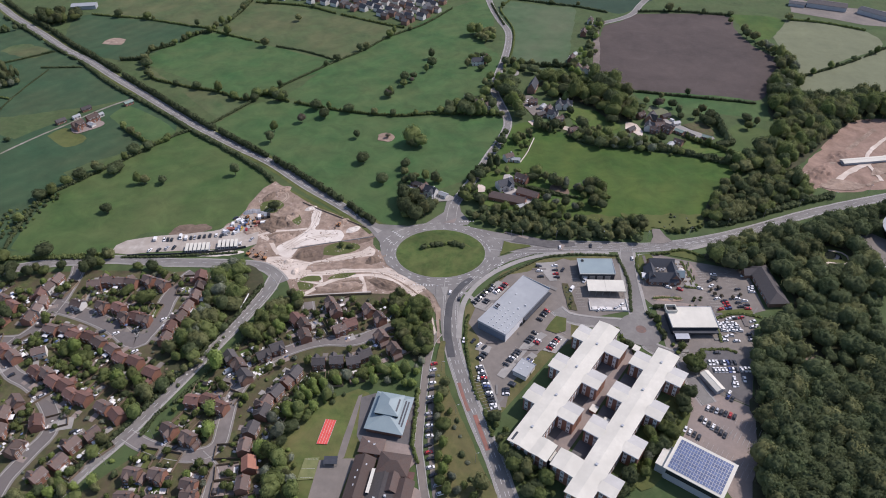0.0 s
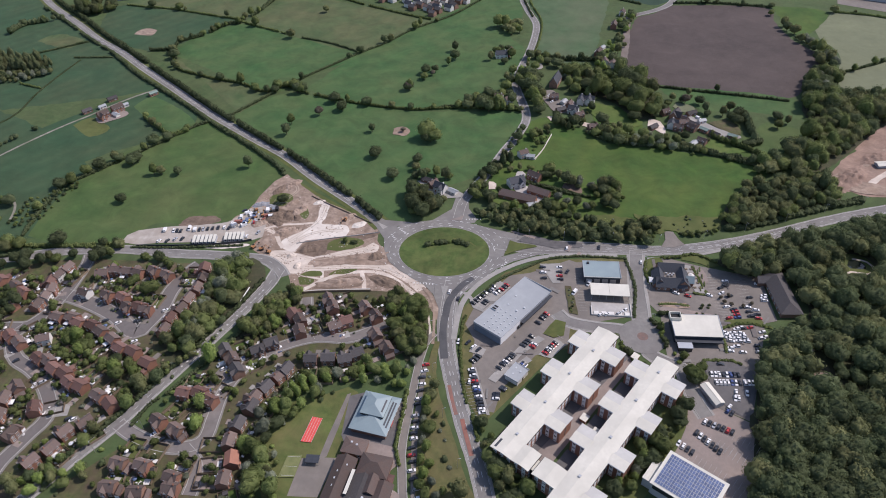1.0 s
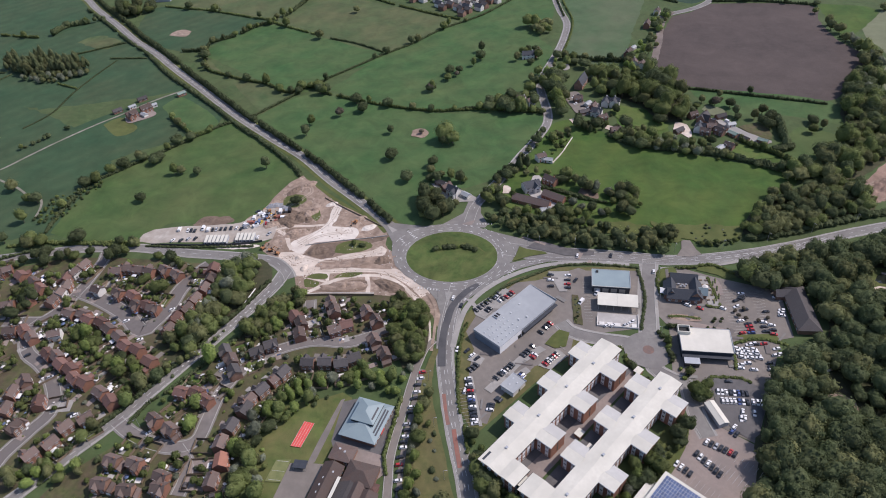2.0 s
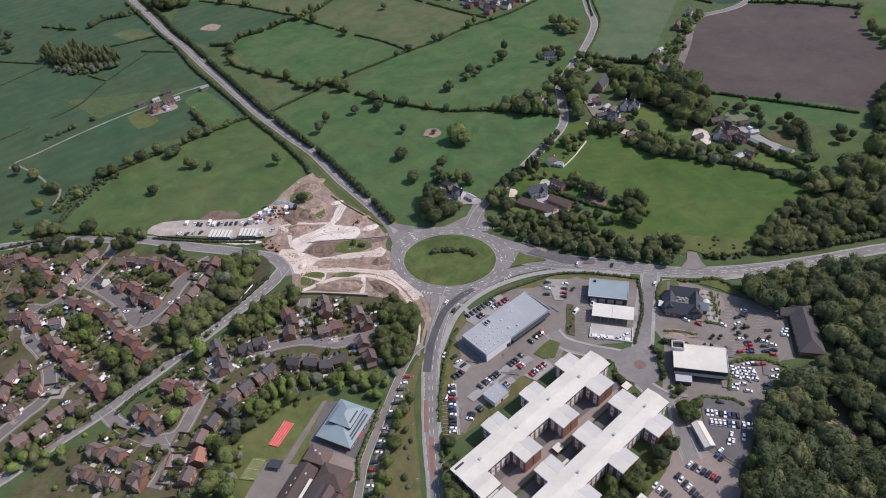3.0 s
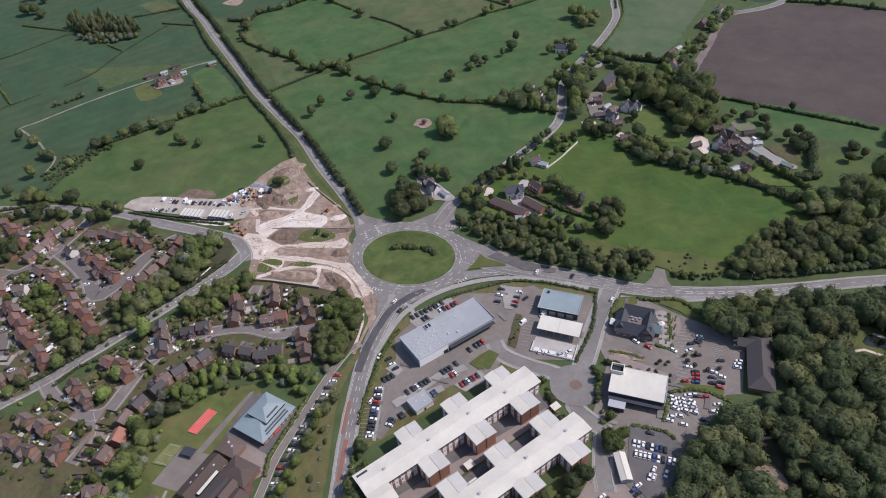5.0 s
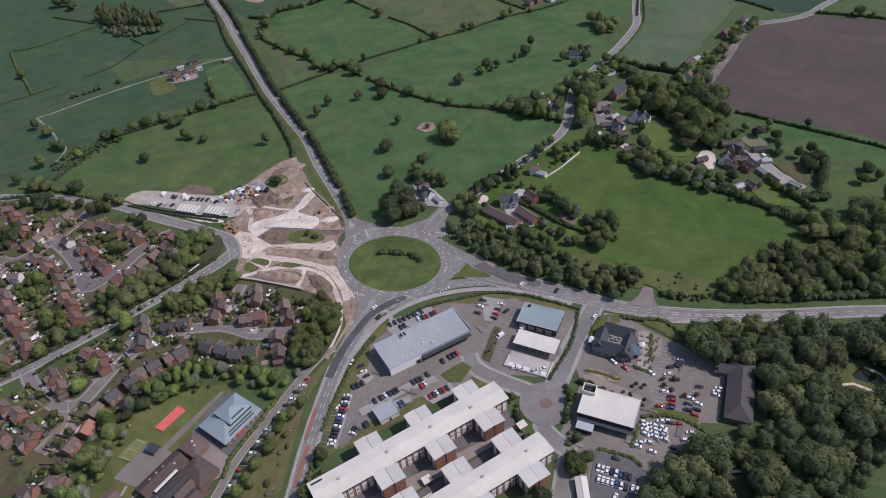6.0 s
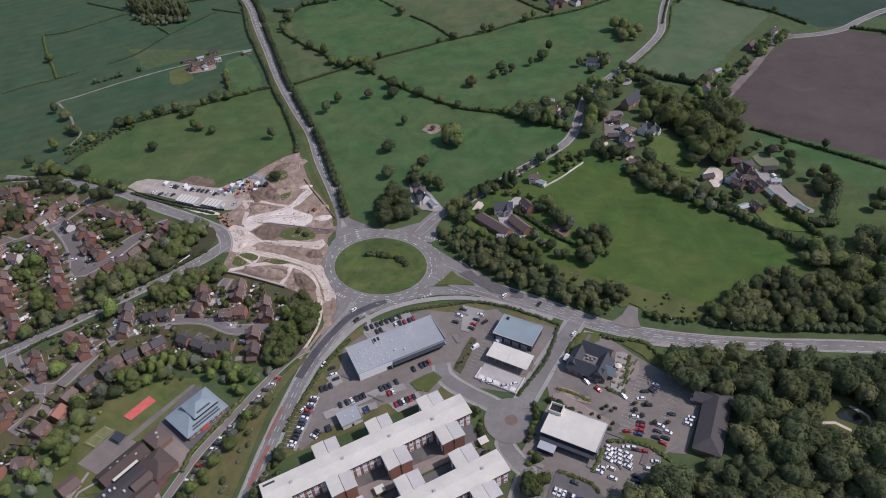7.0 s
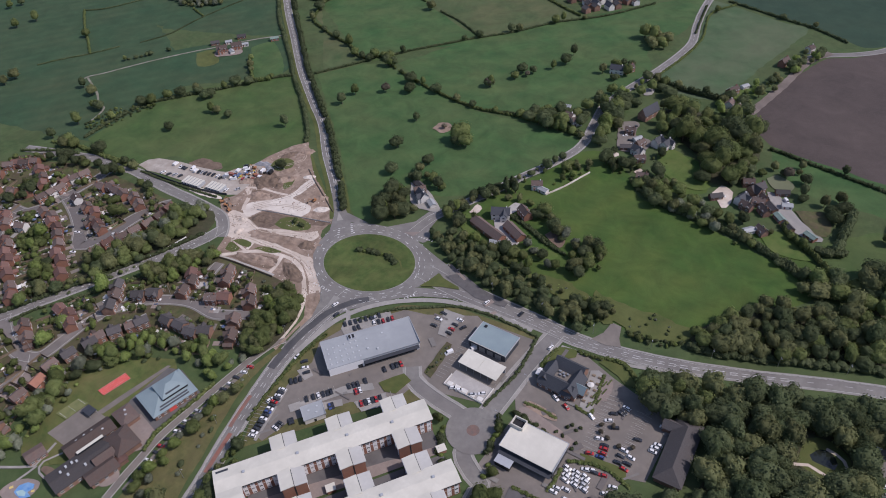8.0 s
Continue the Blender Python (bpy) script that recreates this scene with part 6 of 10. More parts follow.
def house(m, w, d, e, r, wall, roof, label, wing=None, chimney=True, garage=False, porch=True, category="house", rows=2, extra=None):
    t = thing("house", label, category, m, "houses of the estate")
    part("wall", Mesh().gable_walls(w, d, e, r - 0.02), [wall], t)
    top = part("roof", Mesh().gable_roof(w, d, e, r), [roof], t)
    if chimney:
        part("chimney", chimney_mesh(w * 0.32, 0.0, r - 0.9, r + 1.0), [wall], top)
    n = 2 if w < 11 else 3
    for side, a in ((-1, 0), (1, 180)):
        for k in range(rows):
            for i in range(n):
                if k == 0 and side < 0 and i == 0:
                    continue
                x = (i + 0.5) / n * w - w / 2
                part("window", window_data(1.7, 1.15 if k else 1.3), [], t, m=turned(x, side * d / 2, 0.95 + 2.6 * k, a))
    door = Mesh().box(-0.6, -0.06, 0, 0.6, 0.02, 2.15, 1)
    door.v += [(-0.48, -0.06, 0.04), (0.48, -0.06, 0.04), (0.48, -0.06, 2.03), (-0.48, -0.06, 2.03), (-0.44, -0.1, 0.08), (0.44, -0.1, 0.08), (0.44, -0.1, 2.0), (-0.44, -0.1, 2.0)]
    door.f[2:3] = [(0, 1, 9, 8), (1, 5, 10, 9), (5, 4, 11, 10), (4, 0, 8, 11), (8, 9, 13, 12), (9, 10, 14, 13), (10, 11, 15, 14), (11, 8, 12, 15), (12, 13, 14, 15)]
    door.mi = [1] * 6 + [0] * 5 + [1] * 3
    x = 0.5 / n * w - w / 2
    part("door", door, [DOOR, UPVC], t, m=turned(x, -d / 2, 0, 0))
    if porch:
        part("porch", Mesh().slab([(x - 0.9, -d / 2 - 1.1, 2.35), (x + 0.9, -d / 2 - 1.1, 2.35), (x + 0.9, -d / 2, 2.75), (x - 0.9, -d / 2, 2.75)], 0.14), [roof], t)
    if wing:
        wx, ww, wd, wr = wing
        g = part("front_wing", Mesh().gable_walls(wd + d / 2, ww, e, wr), [wall], t, m=turned(wx, -(d / 2 + wd) / 2 - 0.01, 0, 90))
        part("wing_roof", Mesh().gable_roof(wd + d / 2, ww, e, wr, 0.3), [roof], t, m=turned(wx, -(d / 2 + wd) / 2, 0.01, 90))
        part("window", window_data(1.7, 1.15), [], t, m=turned(wx, -d / 2 - wd - 0.03, 3.5, 0))
        part("window", window_data(1.7, 1.3), [], t, m=turned(wx, -d / 2 - wd - 0.03, 0.95, 0))
    if garage:
        gx = w / 2 + 1.55
        part("garage_wall", Mesh().gable_walls(5.6, 3.0, 2.3, 3.6), [wall], t, m=turned(gx, -0.8, 0, 90))
        part("garage_roof", Mesh().gable_roof(5.6, 3.0, 2.3, 3.6, 0.2), [roof], t, m=turned(gx, -0.8, 0.01, 90))
        part("garage_door", Mesh().box(-1.15, -0.06, 0, 1.15, 0.02, 2.1), [UPVC], t, m=turned(gx, -3.6, 0, 0))
    if extra == "conservatory":
        part("conservatory", Mesh().box(-1.7, -1.3, 0, 1.7, 1.3, 0.6).box(-1.66, -1.26, 0.6, 1.66, 1.26, 2.2, 1).hip_roof(3.4, 2.6, 2.2, 3.0, 0.1), [UPVC, GLASS], t, "white framed conservatory", turned(1.2, d / 2 + 1.28))
    if extra == "extension":
        part("rear_extension", Mesh().gable_walls(3.2, 3.6, 2.5, 3.7), [wall], t, m=turned(-1.8, d / 2 + 1.5, 0, 90))
        part("extension_roof", Mesh().gable_roof(3.2, 3.6, 2.5, 3.7, 0.2), [roof], t, m=turned(-1.8, d / 2 + 1.5, 0.01, 90))
    return t


def plain_house(kind, x, y, a, store={}):
    """A far house: walls and roof alone."""
    spec = HOUSE_SPECS[kind]
    if kind not in store:
        w, d, e, r = spec["w"], spec["d"], spec["e"], spec["r"]
        store[kind] = (Mesh().gable_walls(w, d, e, r - 0.02).data("wall", [spec["wall"]]), Mesh().gable_roof(w, d, e, r).data("roof", [spec["roof"]]))
    t = thing("house", spec["label"] + " in a far estate", "house", turned(x, y, 0, a), "houses of the far estate")
    part("wall", store[kind][0], [], t)
    part("roof", store[kind][1], [], t)


HOUSE_PROTOS = {}
HOUSE_SPECS = {
    "terrace": dict(w=8.2, d=6.9, e=4.5, r=6.5, wall=BRICK, roof=TILE_RED, label="red brick terraced house with red-brown tiled roof"),
    "terrace_brown": dict(w=8.2, d=6.9, e=4.5, r=6.5, wall=BRICK, roof=TILE_BROWN, label="red brick terraced house with brown tiled roof", porch=False),
    "terrace_con": dict(w=8.0, d=6.8, e=4.5, r=6.5, wall=BRICK, roof=TILE_BROWN, label="brick terraced house with a white conservatory behind", extra="conservatory"),
    "terrace_ext": dict(w=7.8, d=7.0, e=4.6, r=6.7, wall=BRICK, roof=TILE_RED, label="brick terraced house with a tiled rear extension", extra="extension", chimney=False),
    "gabled": dict(w=7.8, d=6.4, e=4.5, r=6.8, wall=BRICK, roof=TILE_BROWN, label="red brick house with a front gable and brown tiles", wing=(1.7, 3.8, 1.5, 6.3)),
    "detached": dict(w=7.8, d=6.6, e=4.6, r=6.9, wall=BRICK_BUFF, roof=TILE_BROWN, label="brown brick detached house with a garage", garage=True, wing=(-1.5, 3.8, 1.2, 6.3)),
    "grey": dict(w=7.8, d=6.5, e=4.6, r=6.8, wall=BRICK_BUFF, roof=TILE_GREY, label="brown brick house with dark grey tiled roof", wing=(1.8, 3.4, 1.0, 6.2), chimney=False),
    "orange": dict(w=8.4, d=7.0, e=4.7, r=7.0, wall=BRICK, roof=TILE_ORANGE, label="red brick house with a bright orange tiled roof", chimney=False),
    "white": dict(w=7.8, d=6.6, e=4.5, r=6.6, wall=RENDER_WALL, roof=TILE_BROWN, label="white rendered house with brown tiled roof"),
    "cottage": dict(w=11.0, d=6.6, e=4.2, r=7.0, wall=BRICK, roof=TILE_BROWN, label="old brick cottage with a steep tiled roof", porch=False),
    "farm": dict(w=13.0, d=7.0, e=4.6, r=7.8, wall=RENDER_WALL, roof=SLATE, label="pale farmhouse with slate roof", porch=False),
    "barn": dict(w=18.0, d=7.5, e=3.4, r=6.2, wall=BRICK, roof=TILE_BROWN, label="long brick barn with a brown tiled roof", chimney=False, porch=False, rows=1, category="barn"),
}


def put_house(kind, x, y, a):
    m = turned(x, y, 0, a)
    HOUSE_SPOTS.append((x, y, 6.6 if HOUSE_SPECS[kind]["w"] < 12 else 9.0))
    if kind in HOUSE_PROTOS:
        return copy_thing(HOUSE_PROTOS[kind], m)
    spec = HOUSE_SPECS[kind]
    HOUSE_PROTOS[kind] = house(m, **spec)
    return HOUSE_PROTOS[kind]


clutter = Mesh()
clutter_rng = random.Random(31)


def oddment(x, y, z):
    """A garden table, parasol, bin, bench or frame, a metre or two across, set on the ground at z."""
    g = clutter_rng
    a, k = g.uniform(0, 6.28), g.choice([0, 1, 1, 2, 3, 4, 4])
    m, b = Mesh(), g.uniform(0.7, 1.3)
    kind = g.choice([0, 0, 1, 2, 2, 3, 3])
    if kind == 0:
        m.box(-0.7 * b, -0.45 * b, 0.68, 0.7 * b, 0.45 * b, 0.74, k).box(-0.1, -0.1, 0, 0.1, 0.1, 0.68, k).box(-0.6 * b, -0.9, 0, 0.6 * b, -0.6, 0.45, k)
    elif kind == 1:
        m.cylinder(0, 0, 0, 2.0, 0.04, n=5, mi=k).cylinder(0, 0, 1.95, 2.5, 1.1 * b, 0.1, 6, k)
    elif kind == 2:
        m.taper((-0.28, -0.32, 0.28, 0.32), (-0.32, -0.38, 0.32, 0.38), 0, 1.0, k).box(-0.34, -0.4, 1.0, 0.34, 0.4, 1.08, k)
    else:
        m.box(-0.9 * b, -0.6, 0, 0.9 * b, 0.6, 0.35 * b, k).box(-0.9 * b, 0.4, 0.35 * b, 0.9 * b, 0.6, 0.8 * b, k)
    c, s = math.cos(a), math.sin(a)
    clutter.f += [tuple(i + len(clutter.v) for i in f) for f in m.f]
    clutter.v += [(x + p[0] * c - p[1] * s, y + p[0] * s + p[1] * c, z + p[2]) for p in m.v]
    clutter.mi += m.mi


garden_rng = random.Random(11)
FENCE_MESH = {}
shed_data = Mesh().gable_walls(2.4, 1.9, 1.8, 2.3).data("shed_wall", [FENCE])
shed_roof = Mesh().gable_roof(2.4, 1.9, 1.8, 2.3, 0.12, 0.06).data("shed_roof", [TILE_GREY])


def fence_data(w, d):
    """A panel fence round three sides: panels set a little in and out of line, with post heads between."""
    if (w, d) not in FENCE_MESH:
        turn = [(-w / 2, 0), (-w / 2, d), (w / 2, d), (w / 2, 0)]
        line = []
        for (x0, y0), (x1, y1) in zip(turn, turn[1:]):
            n = max(1, round(math.dist((x0, y0), (x1, y1)) / 1.8))
            for i in range(n):
                line += [(x0 + (x1 - x0) * (i + k) / n, y0 + (y1 - y0) * (i + k) / n, h) for k, h in ((0, 1.8), (0.06, 1.8), (0.08, 1.62 + 0.08 * (i % 2)), (0.98, 1.62 + 0.08 * (i % 2)))]
        m = Mesh()
        for x, y, h in line:
            u = Vector((x, y - d / 2, 0)).normalized() * 0.05
            m.v += [(x - u.x, y - u.y, 0), (x - u.x, y - u.y, h), (x + u.x, y + u.y, h), (x + u.x, y + u.y, 0)]
        k = len(line)
        m.f = [(4 * i + j, 4 * i + 4 + j, 4 * i + 5 + j, 4 * i + 1 + j) for i in range(k - 1) for j in range(3)] + [(0, 1, 2, 3), (4 * k - 1, 4 * k - 2, 4 * k - 3, 4 * k - 4)]
        m.mi = [0] * len(m.f)
        FENCE_MESH[w, d] = m.data("garden_fence", [FENCE])
    return FENCE_MESH[w, d]


PATCHES = [LAWN, LAWN, VERGE, PAVING, VERGE, BLOCK_PAVING, MEADOW]
patch_level = levels()


def garden(x, y, a, w=8.6, back=1):
    """Fence, lawn or paving, shed and shrubs behind a house, and a drive before it."""
    g = garden_rng
    at = turned(x, y, 0, a if back > 0 else a + 180)
    depth = g.choice([8, 9.5, 11])
    single("garden_fence", fence_data(w, depth), [], "weathered timber panel fence round a back garden", "fence", at @ turned(0, 4.6), "garden fences")
    for _ in range(g.randint(3, 5)):
        q = at @ Vector((g.uniform(-w / 2, w / 2), 4.5 + g.uniform(1.5, depth), 0))
        plant(g.choice(["bush", "bush_b", "bush", "bush_c", "sapling", "sapling"]), q.x, q.y, g.uniform(0.6, 1.25), "garden shrubs")
    if g.random() < 0.45:
        q = at @ turned(g.uniform(-2.5, 2.5), 4.6 + depth - 1.6)
        s = thing("garden_shed", "small weathered timber garden shed", "shed", q, "garden sheds")
        part("wall", shed_data, [], s)
        part("roof", shed_roof, [], s)
    z = 0.25 + next(patch_level) * 0.1
    for _ in range(clutter_rng.randint(3, 6)):
        q = at @ Vector((clutter_rng.uniform(-w / 2, w / 2) * 0.85, 4.9 + clutter_rng.uniform(0, 4.5), 0))
        oddment(q.x, q.y, 0.02)
    for _ in range(clutter_rng.randint(0, 2)):
        q = at @ Vector((clutter_rng.uniform(-w / 2, w / 2), -4.6 - clutter_rng.uniform(0, 2), 0))
        oddment(q.x, q.y, 0.02)
    if g.random() < 0.8:
        m = Mesh().box(-w / 2 + 0.3, 0, 0, w / 2 - 0.3, depth - 0.4, z)
        px = g.uniform(-w / 2 + 0.6, w / 2 - 3.8)
        m.box(px, 0.1, z, px + 3.2, g.uniform(1.8, 3.2), z + 0.05, 1)
        single("garden_lawn", m, [g.choice(PATCHES), g.choice([PAVING, RENDER_WALL, CONCRETE])], "small back garden plot", "garden", at @ turned(0, 4.7), kind="structure")
    m = Mesh().box(-1.6, 0, 0, 1.6, 5.2, z)
    single("driveway", m, [g.choice([BLOCK_PAVING, ASPHALT_YARD, PAVING])], "paved house drive", "driveway", at @ turned(g.choice([-2.2, 2.2]), -9.4), kind="structure")
    for _ in range(g.randint(0, 2)):
        q = at @ Vector((g.uniform(-w / 2, w / 2), -5.5 - g.uniform(0, 3), 0))
        plant(g.choice(["bush", "bush_b", "bush_c"]), q.x, q.y, g.uniform(0.4, 0.8), "garden shrubs")


def street(kinds, places, back=1, plots=True):
    for i, (x, y, a) in enumerate(places):
        kind = kinds[i % len(kinds)]
        if plots and kind in ("terrace", "terrace_brown"):
            kind = garden_rng.choice([kind, kind, "terrace_con", "terrace_con", "terrace_ext"])
        step = Vector((-math.sin(radians(a)), math.cos(radians(a)))) * ((0.8 if i % 2 else -0.8) + garden_rng.uniform(-0.5, 0.5) if plots else 0)
        turn = 180 if back < 0 else 0
        ob = put_house(kind, x + step.x, y + step.y, a + turn + (garden_rng.uniform(-2.5, 2.5) if plots else 0))
        ob.scale = (garden_rng.uniform(0.9, 0.97), garden_rng.uniform(0.9, 0.98), garden_rng.uniform(0.93, 1.05))
        if plots:
            garden(x, y, a, back=back)

street(['terrace_brown', 'white', 'terrace_brown'], [(-249.6, 340.2, 76), (-251.4, 332.8, 76), (-253.1, 326.9, -85), (-250.2, 319.0, -75), (-249.4, 312.9, -90), (-250.2, 305.2, 85)], -1)
street(['terrace_brown', 'gabled'], [(-223.3, 337.2, 9), (-216.4, 338.2, 8), (-208.5, 339.3, -4), (-200.4, 337.1, -15)], -1)
street(['gabled'], [(-189.4, 340.2, -26), (-179.9, 335.5, -26)], 1)
street(['white'], [(-226.2, 318.0, -20)], 1)
street(['gabled', 'terrace'], [(-209.8, 316.5, -20), (-200.1, 312.9, -28), (-192.1, 306.9, -28), (-185.6, 305.2, -12), (-180.6, 304.5, -8)], 1)
street(['terrace', 'gabled', 'terrace'], [(-156.5, 343.8, -85), (-155.7, 333.5, -89), (-156.1, 324.2, 87), (-156.8, 314.4, 76), (-160.5, 305.9, 74), (-161.8, 296.8, 82), (-163.2, 287.5, 81)], -1)
street(['terrace', 'terrace_brown', 'terrace'], [(-232.9, 296.8, -15), (-223.8, 294.4, -17), (-217.1, 292.1, -20), (-208.1, 288.8, -23), (-200.0, 285.0, -32), (-191.1, 278.0, -35), (-182.3, 272.8, -30), (-174.4, 268.5, -26), (-162.0, 262.6, -25)], -1)
street(['white'], [(-232.4, 278.0, 20)], 1)
street(['terrace', 'terrace_brown'], [(-226.1, 263.0, -30), (-220.5, 259.7, -31), (-213.3, 255.5, -32), (-206.8, 251.3, -32), (-199.3, 246.6, -33), (-193.7, 242.7, -22), (-179.5, 238.6, -26), (-171.2, 231.7, -40)], 1)
street(['terrace_brown', 'gabled'], [(-179.7, 221.2, 50), (-186.0, 213.7, 58), (-190.2, 204.5, 64), (-194.8, 195.8, 62)], -1)
street(['detached', 'terrace'], [(-226.9, 241.2, -43), (-211.9, 227.2, -70), (-216.3, 211.8, 74)], 1)
street(['terrace_brown'], [(-229.4, 233.0, -84), (-228.2, 221.9, -84)], 1)
street(['terrace_brown', 'terrace'], [(-315.3, 319.2, 43), (-310.7, 323.6, 40), (-306.1, 327.0, 37), (-301.2, 330.6, 36)], 1)
street(['terrace'], [(-286.8, 327.7, -29), (-275.1, 321.2, -28), (-265.5, 316.4, -27)], 1)
street(['terrace'], [(-252.7, 279.5, -42), (-245.6, 273.2, -42)], 1)
street(['gabled'], [(-292.9, 294.6, 16), (-277.7, 298.9, 16)], 1)
street(['grey', 'detached'], [(-119.7, 274.2, -56), (-114.8, 266.8, -53), (-108.7, 259.7, -49)], 1)
street(['grey'], [(-102.9, 275.8, 30), (-95.4, 280.2, 30)], 1)
street(['terrace_brown'], [(-88.4, 304.4, -53), (-84.0, 298.7, -59), (-80.3, 291.1, -64)], 1)
street(['gabled'], [(-68.9, 318.0, -64), (-65.6, 311.1, -64)], 1)
street(['terrace_brown'], [(-61.4, 296.0, 26), (-54.8, 299.3, 26)], 1)
street(['gabled'], [(-44.3, 312.8, -55), (-38.5, 304.4, -55)], 1)
street(['detached'], [(-35.1, 289.7, -60), (-28.8, 278.8, -60)], 1)
street(['grey'], [(-69.8, 269.8, 0), (-59.9, 269.8, 3), (-50.7, 270.6, 16), (-44.0, 274.2, 28)], -1)
street(['grey', 'terrace_brown', 'grey', 'gabled', 'grey', 'grey', 'terrace_brown', 'orange', 'terrace_brown'], [(-82.3, 261.0, 65), (-84.5, 256.4, 57), (-90.6, 248.3, 62), (-93.4, 239.7, 71), (-95.1, 234.8, 77), (-97.1, 223.4, 81), (-98.5, 212.7, -86), (-95.6, 202.2, -80), (-94.8, 191.7, -86)], -1)
street(['terrace'], [(-133.4, 243.3, -9), (-125.2, 242.0, -16), (-117.5, 238.7, -23)], 1)
street(['gabled', 'detached'], [(-139.8, 223.7, -29), (-129.1, 217.8, -29)], 1)
street(['detached', 'gabled', 'gabled'], [(-149.9, 198.4, -10), (-137.8, 196.3, -12), (-120.6, 192.1, -14)], 1)
street(['detached', 'gabled', 'detached'], [(-149.7, 184.8, -1), (-119.3, 184.2, -5), (-135.3, 183.6, 2)], 1)
street(['gabled', 'detached'], [(-95.5, 165.5, 20), (-86.5, 173, 25)], 1)
street(['terrace', 'terrace_brown'], [(-318, 301, 38), (-311, 306, 38), (-322, 287, 40), (-268, 304, -28), (-262, 278, 15), (-285, 276, 15), (-275, 262, -40), (-266, 254, -40), (-257, 246, -40)], 1)
single("garden_furniture", clutter, [UPVC, RENDER_WALL, BLOCK_PAVING, DULL_BLUE, FENCE], "pale garden tables, parasols, bins and benches behind houses", "garden furniture", kind="stuff")
# village and farms
HOUSE_SPECS["hall"] = dict(w=13.0, d=7.0, e=4.8, r=8.0, wall=BRICK_BUFF, roof=TILE_GREY, label="large old brick hall with a steep dark roof", wing=(-3.5, 5.5, 3.0, 8.6), porch=False)
HOUSE_SPECS["stable"] = dict(w=9.0, d=4.8, e=2.6, r=4.2, wall=BRICK_BUFF, roof=TILE_GREY, label="low brick stable with a dark roof", chimney=False, porch=False, rows=1, category="stable")
HOUSE_SPECS["farmstead"] = dict(w=11.0, d=6.5, e=4.4, r=7.2, wall=BRICK, roof=TILE_BROWN, label="red brick farmhouse with a brown roof", wing=(-2.6, 5.0, 4.0, 6.8), porch=False)
HOUSE_SPECS["dark_house"] = dict(w=9.5, d=6.4, e=4.5, r=7.6, wall=RENDER_WALL, roof=SLATE, label="white gabled house with a dark slate roof", wing=(2.0, 4.2, 2.0, 7.0), porch=False)
HOUSE_SPECS["chapel"] = dict(w=19.0, d=8.0, e=5.0, r=10.5, wall=BRICK_BUFF, roof=SLATE, label="old stone chapel with a steep slate roof", chimney=False, porch=False, category="chapel")
HOUSE_SPECS["villa"] = dict(w=13.0, d=9.0, e=5.0, r=8.4, wall=RENDER_WALL, roof=SLATE, label="white house with pale grey slate roofs", wing=(2.5, 5.0, 3.0, 7.6), porch=False)
HOUSE_SPECS["long_barn"] = dict(w=30.0, d=7.8, e=3.4, r=6.4, wall=BRICK, roof=TILE_BROWN, label="very long brick barn with a brown roof", chimney=False, porch=False, rows=1, category="barn")
HOUSE_SPECS["lodge"] = dict(w=8.4, d=5.6, e=3.4, r=5.9, wall=BRICK_BUFF, roof=TILE_BROWN, label="small old brick house with a brown tiled roof", porch=False)
HOUSE_SPECS["pale_shed"] = dict(w=7.2, d=4.6, e=2.4, r=3.4, wall=RENDER_WALL, roof=ROOF_GREY, label="low shed with a pale grey sheet roof", chimney=False, porch=False, rows=1, category="shed")
HOUSE_SPECS["blue_barn"] = dict(w=22.0, d=6.0, e=2.8, r=4.4, wall=BRICK, roof=ROOF_BLUE, label="long low barn with a blue-grey roof", chimney=False, porch=False, rows=1, category="barn")
street(["villa", "long_barn", "barn", "pale_shed", "cottage"], [(48, 453, 25), (49, 434.5, -20), (65, 441, -29), (59, 426, 25), (62, 461, -35)], plots=False)
street(["dark_house", "lodge", "pale_shed", "stable"], [(-9, 443, -30), (-15, 449, 50), (0.5, 440.5, -35), (-20, 455, -25)], plots=False)
street(["dark_house", "lodge", "dark_house", "dark_house", "chapel", "lodge", "stable", "pale_shed", "lodge", "lodge"], [(99.5, 568, -20), (104, 559.5, 30), (107.8, 587, 75), (114.8, 586.5, 75), (87, 624, 72), (113.8, 538.5, 15), (89, 571, 25), (92.5, 586, 60), (84, 592.5, 10), (97, 579, 70)], plots=False)
HOUSE_SPECS["green_barn"] = dict(w=8.5, d=4.6, e=2.6, r=3.5, wall=BRICK, roof=mat("green_sheet_roof", (0.2, 0.27, 0.23), (0.25, 0.32, 0.28), 0.6, 0.6, (0.17, 0.23, 0.2), 0.2), label="low shed with a grey-green sheet roof", chimney=False, porch=False, rows=1, category="shed")
street(["dark_house", "lodge", "lodge", "hall", "lodge", "lodge", "stable", "green_barn", "stable", "green_barn", "pale_shed", "lodge", "stable"], [(180.5, 545, 70), (185, 539.5, -20), (190.5, 547.5, 10), (186, 560, 60), (192, 553, -40), (196, 540, -45), (199.5, 547, -46), (206.2, 538.2, -46), (213, 531, -44), (227, 528, -32), (192.7, 515.8, 48), (199.8, 518.2, -40), (164.5, 541.5, 40)], plots=False)
street(["farm", "cottage", "white", "pale_shed", "white"], [(36, 684, 8), (44, 690, 60), (34, 590, -10), (24, 606, 5), (42, 586, 40)], plots=False)
street(["cottage", "white", "white", "cottage", "pale_shed", "white"], [(158, 763, 77), (138, 668, 88), (145, 664, 72), (134, 690, 70), (140, 706, 60), (172, 800, 70)], plots=False)
street(["farmstead", "pale_shed", "cottage"], [(-322, 549, 51), (-312, 552, -30), (-314, 561, 51)], plots=False)
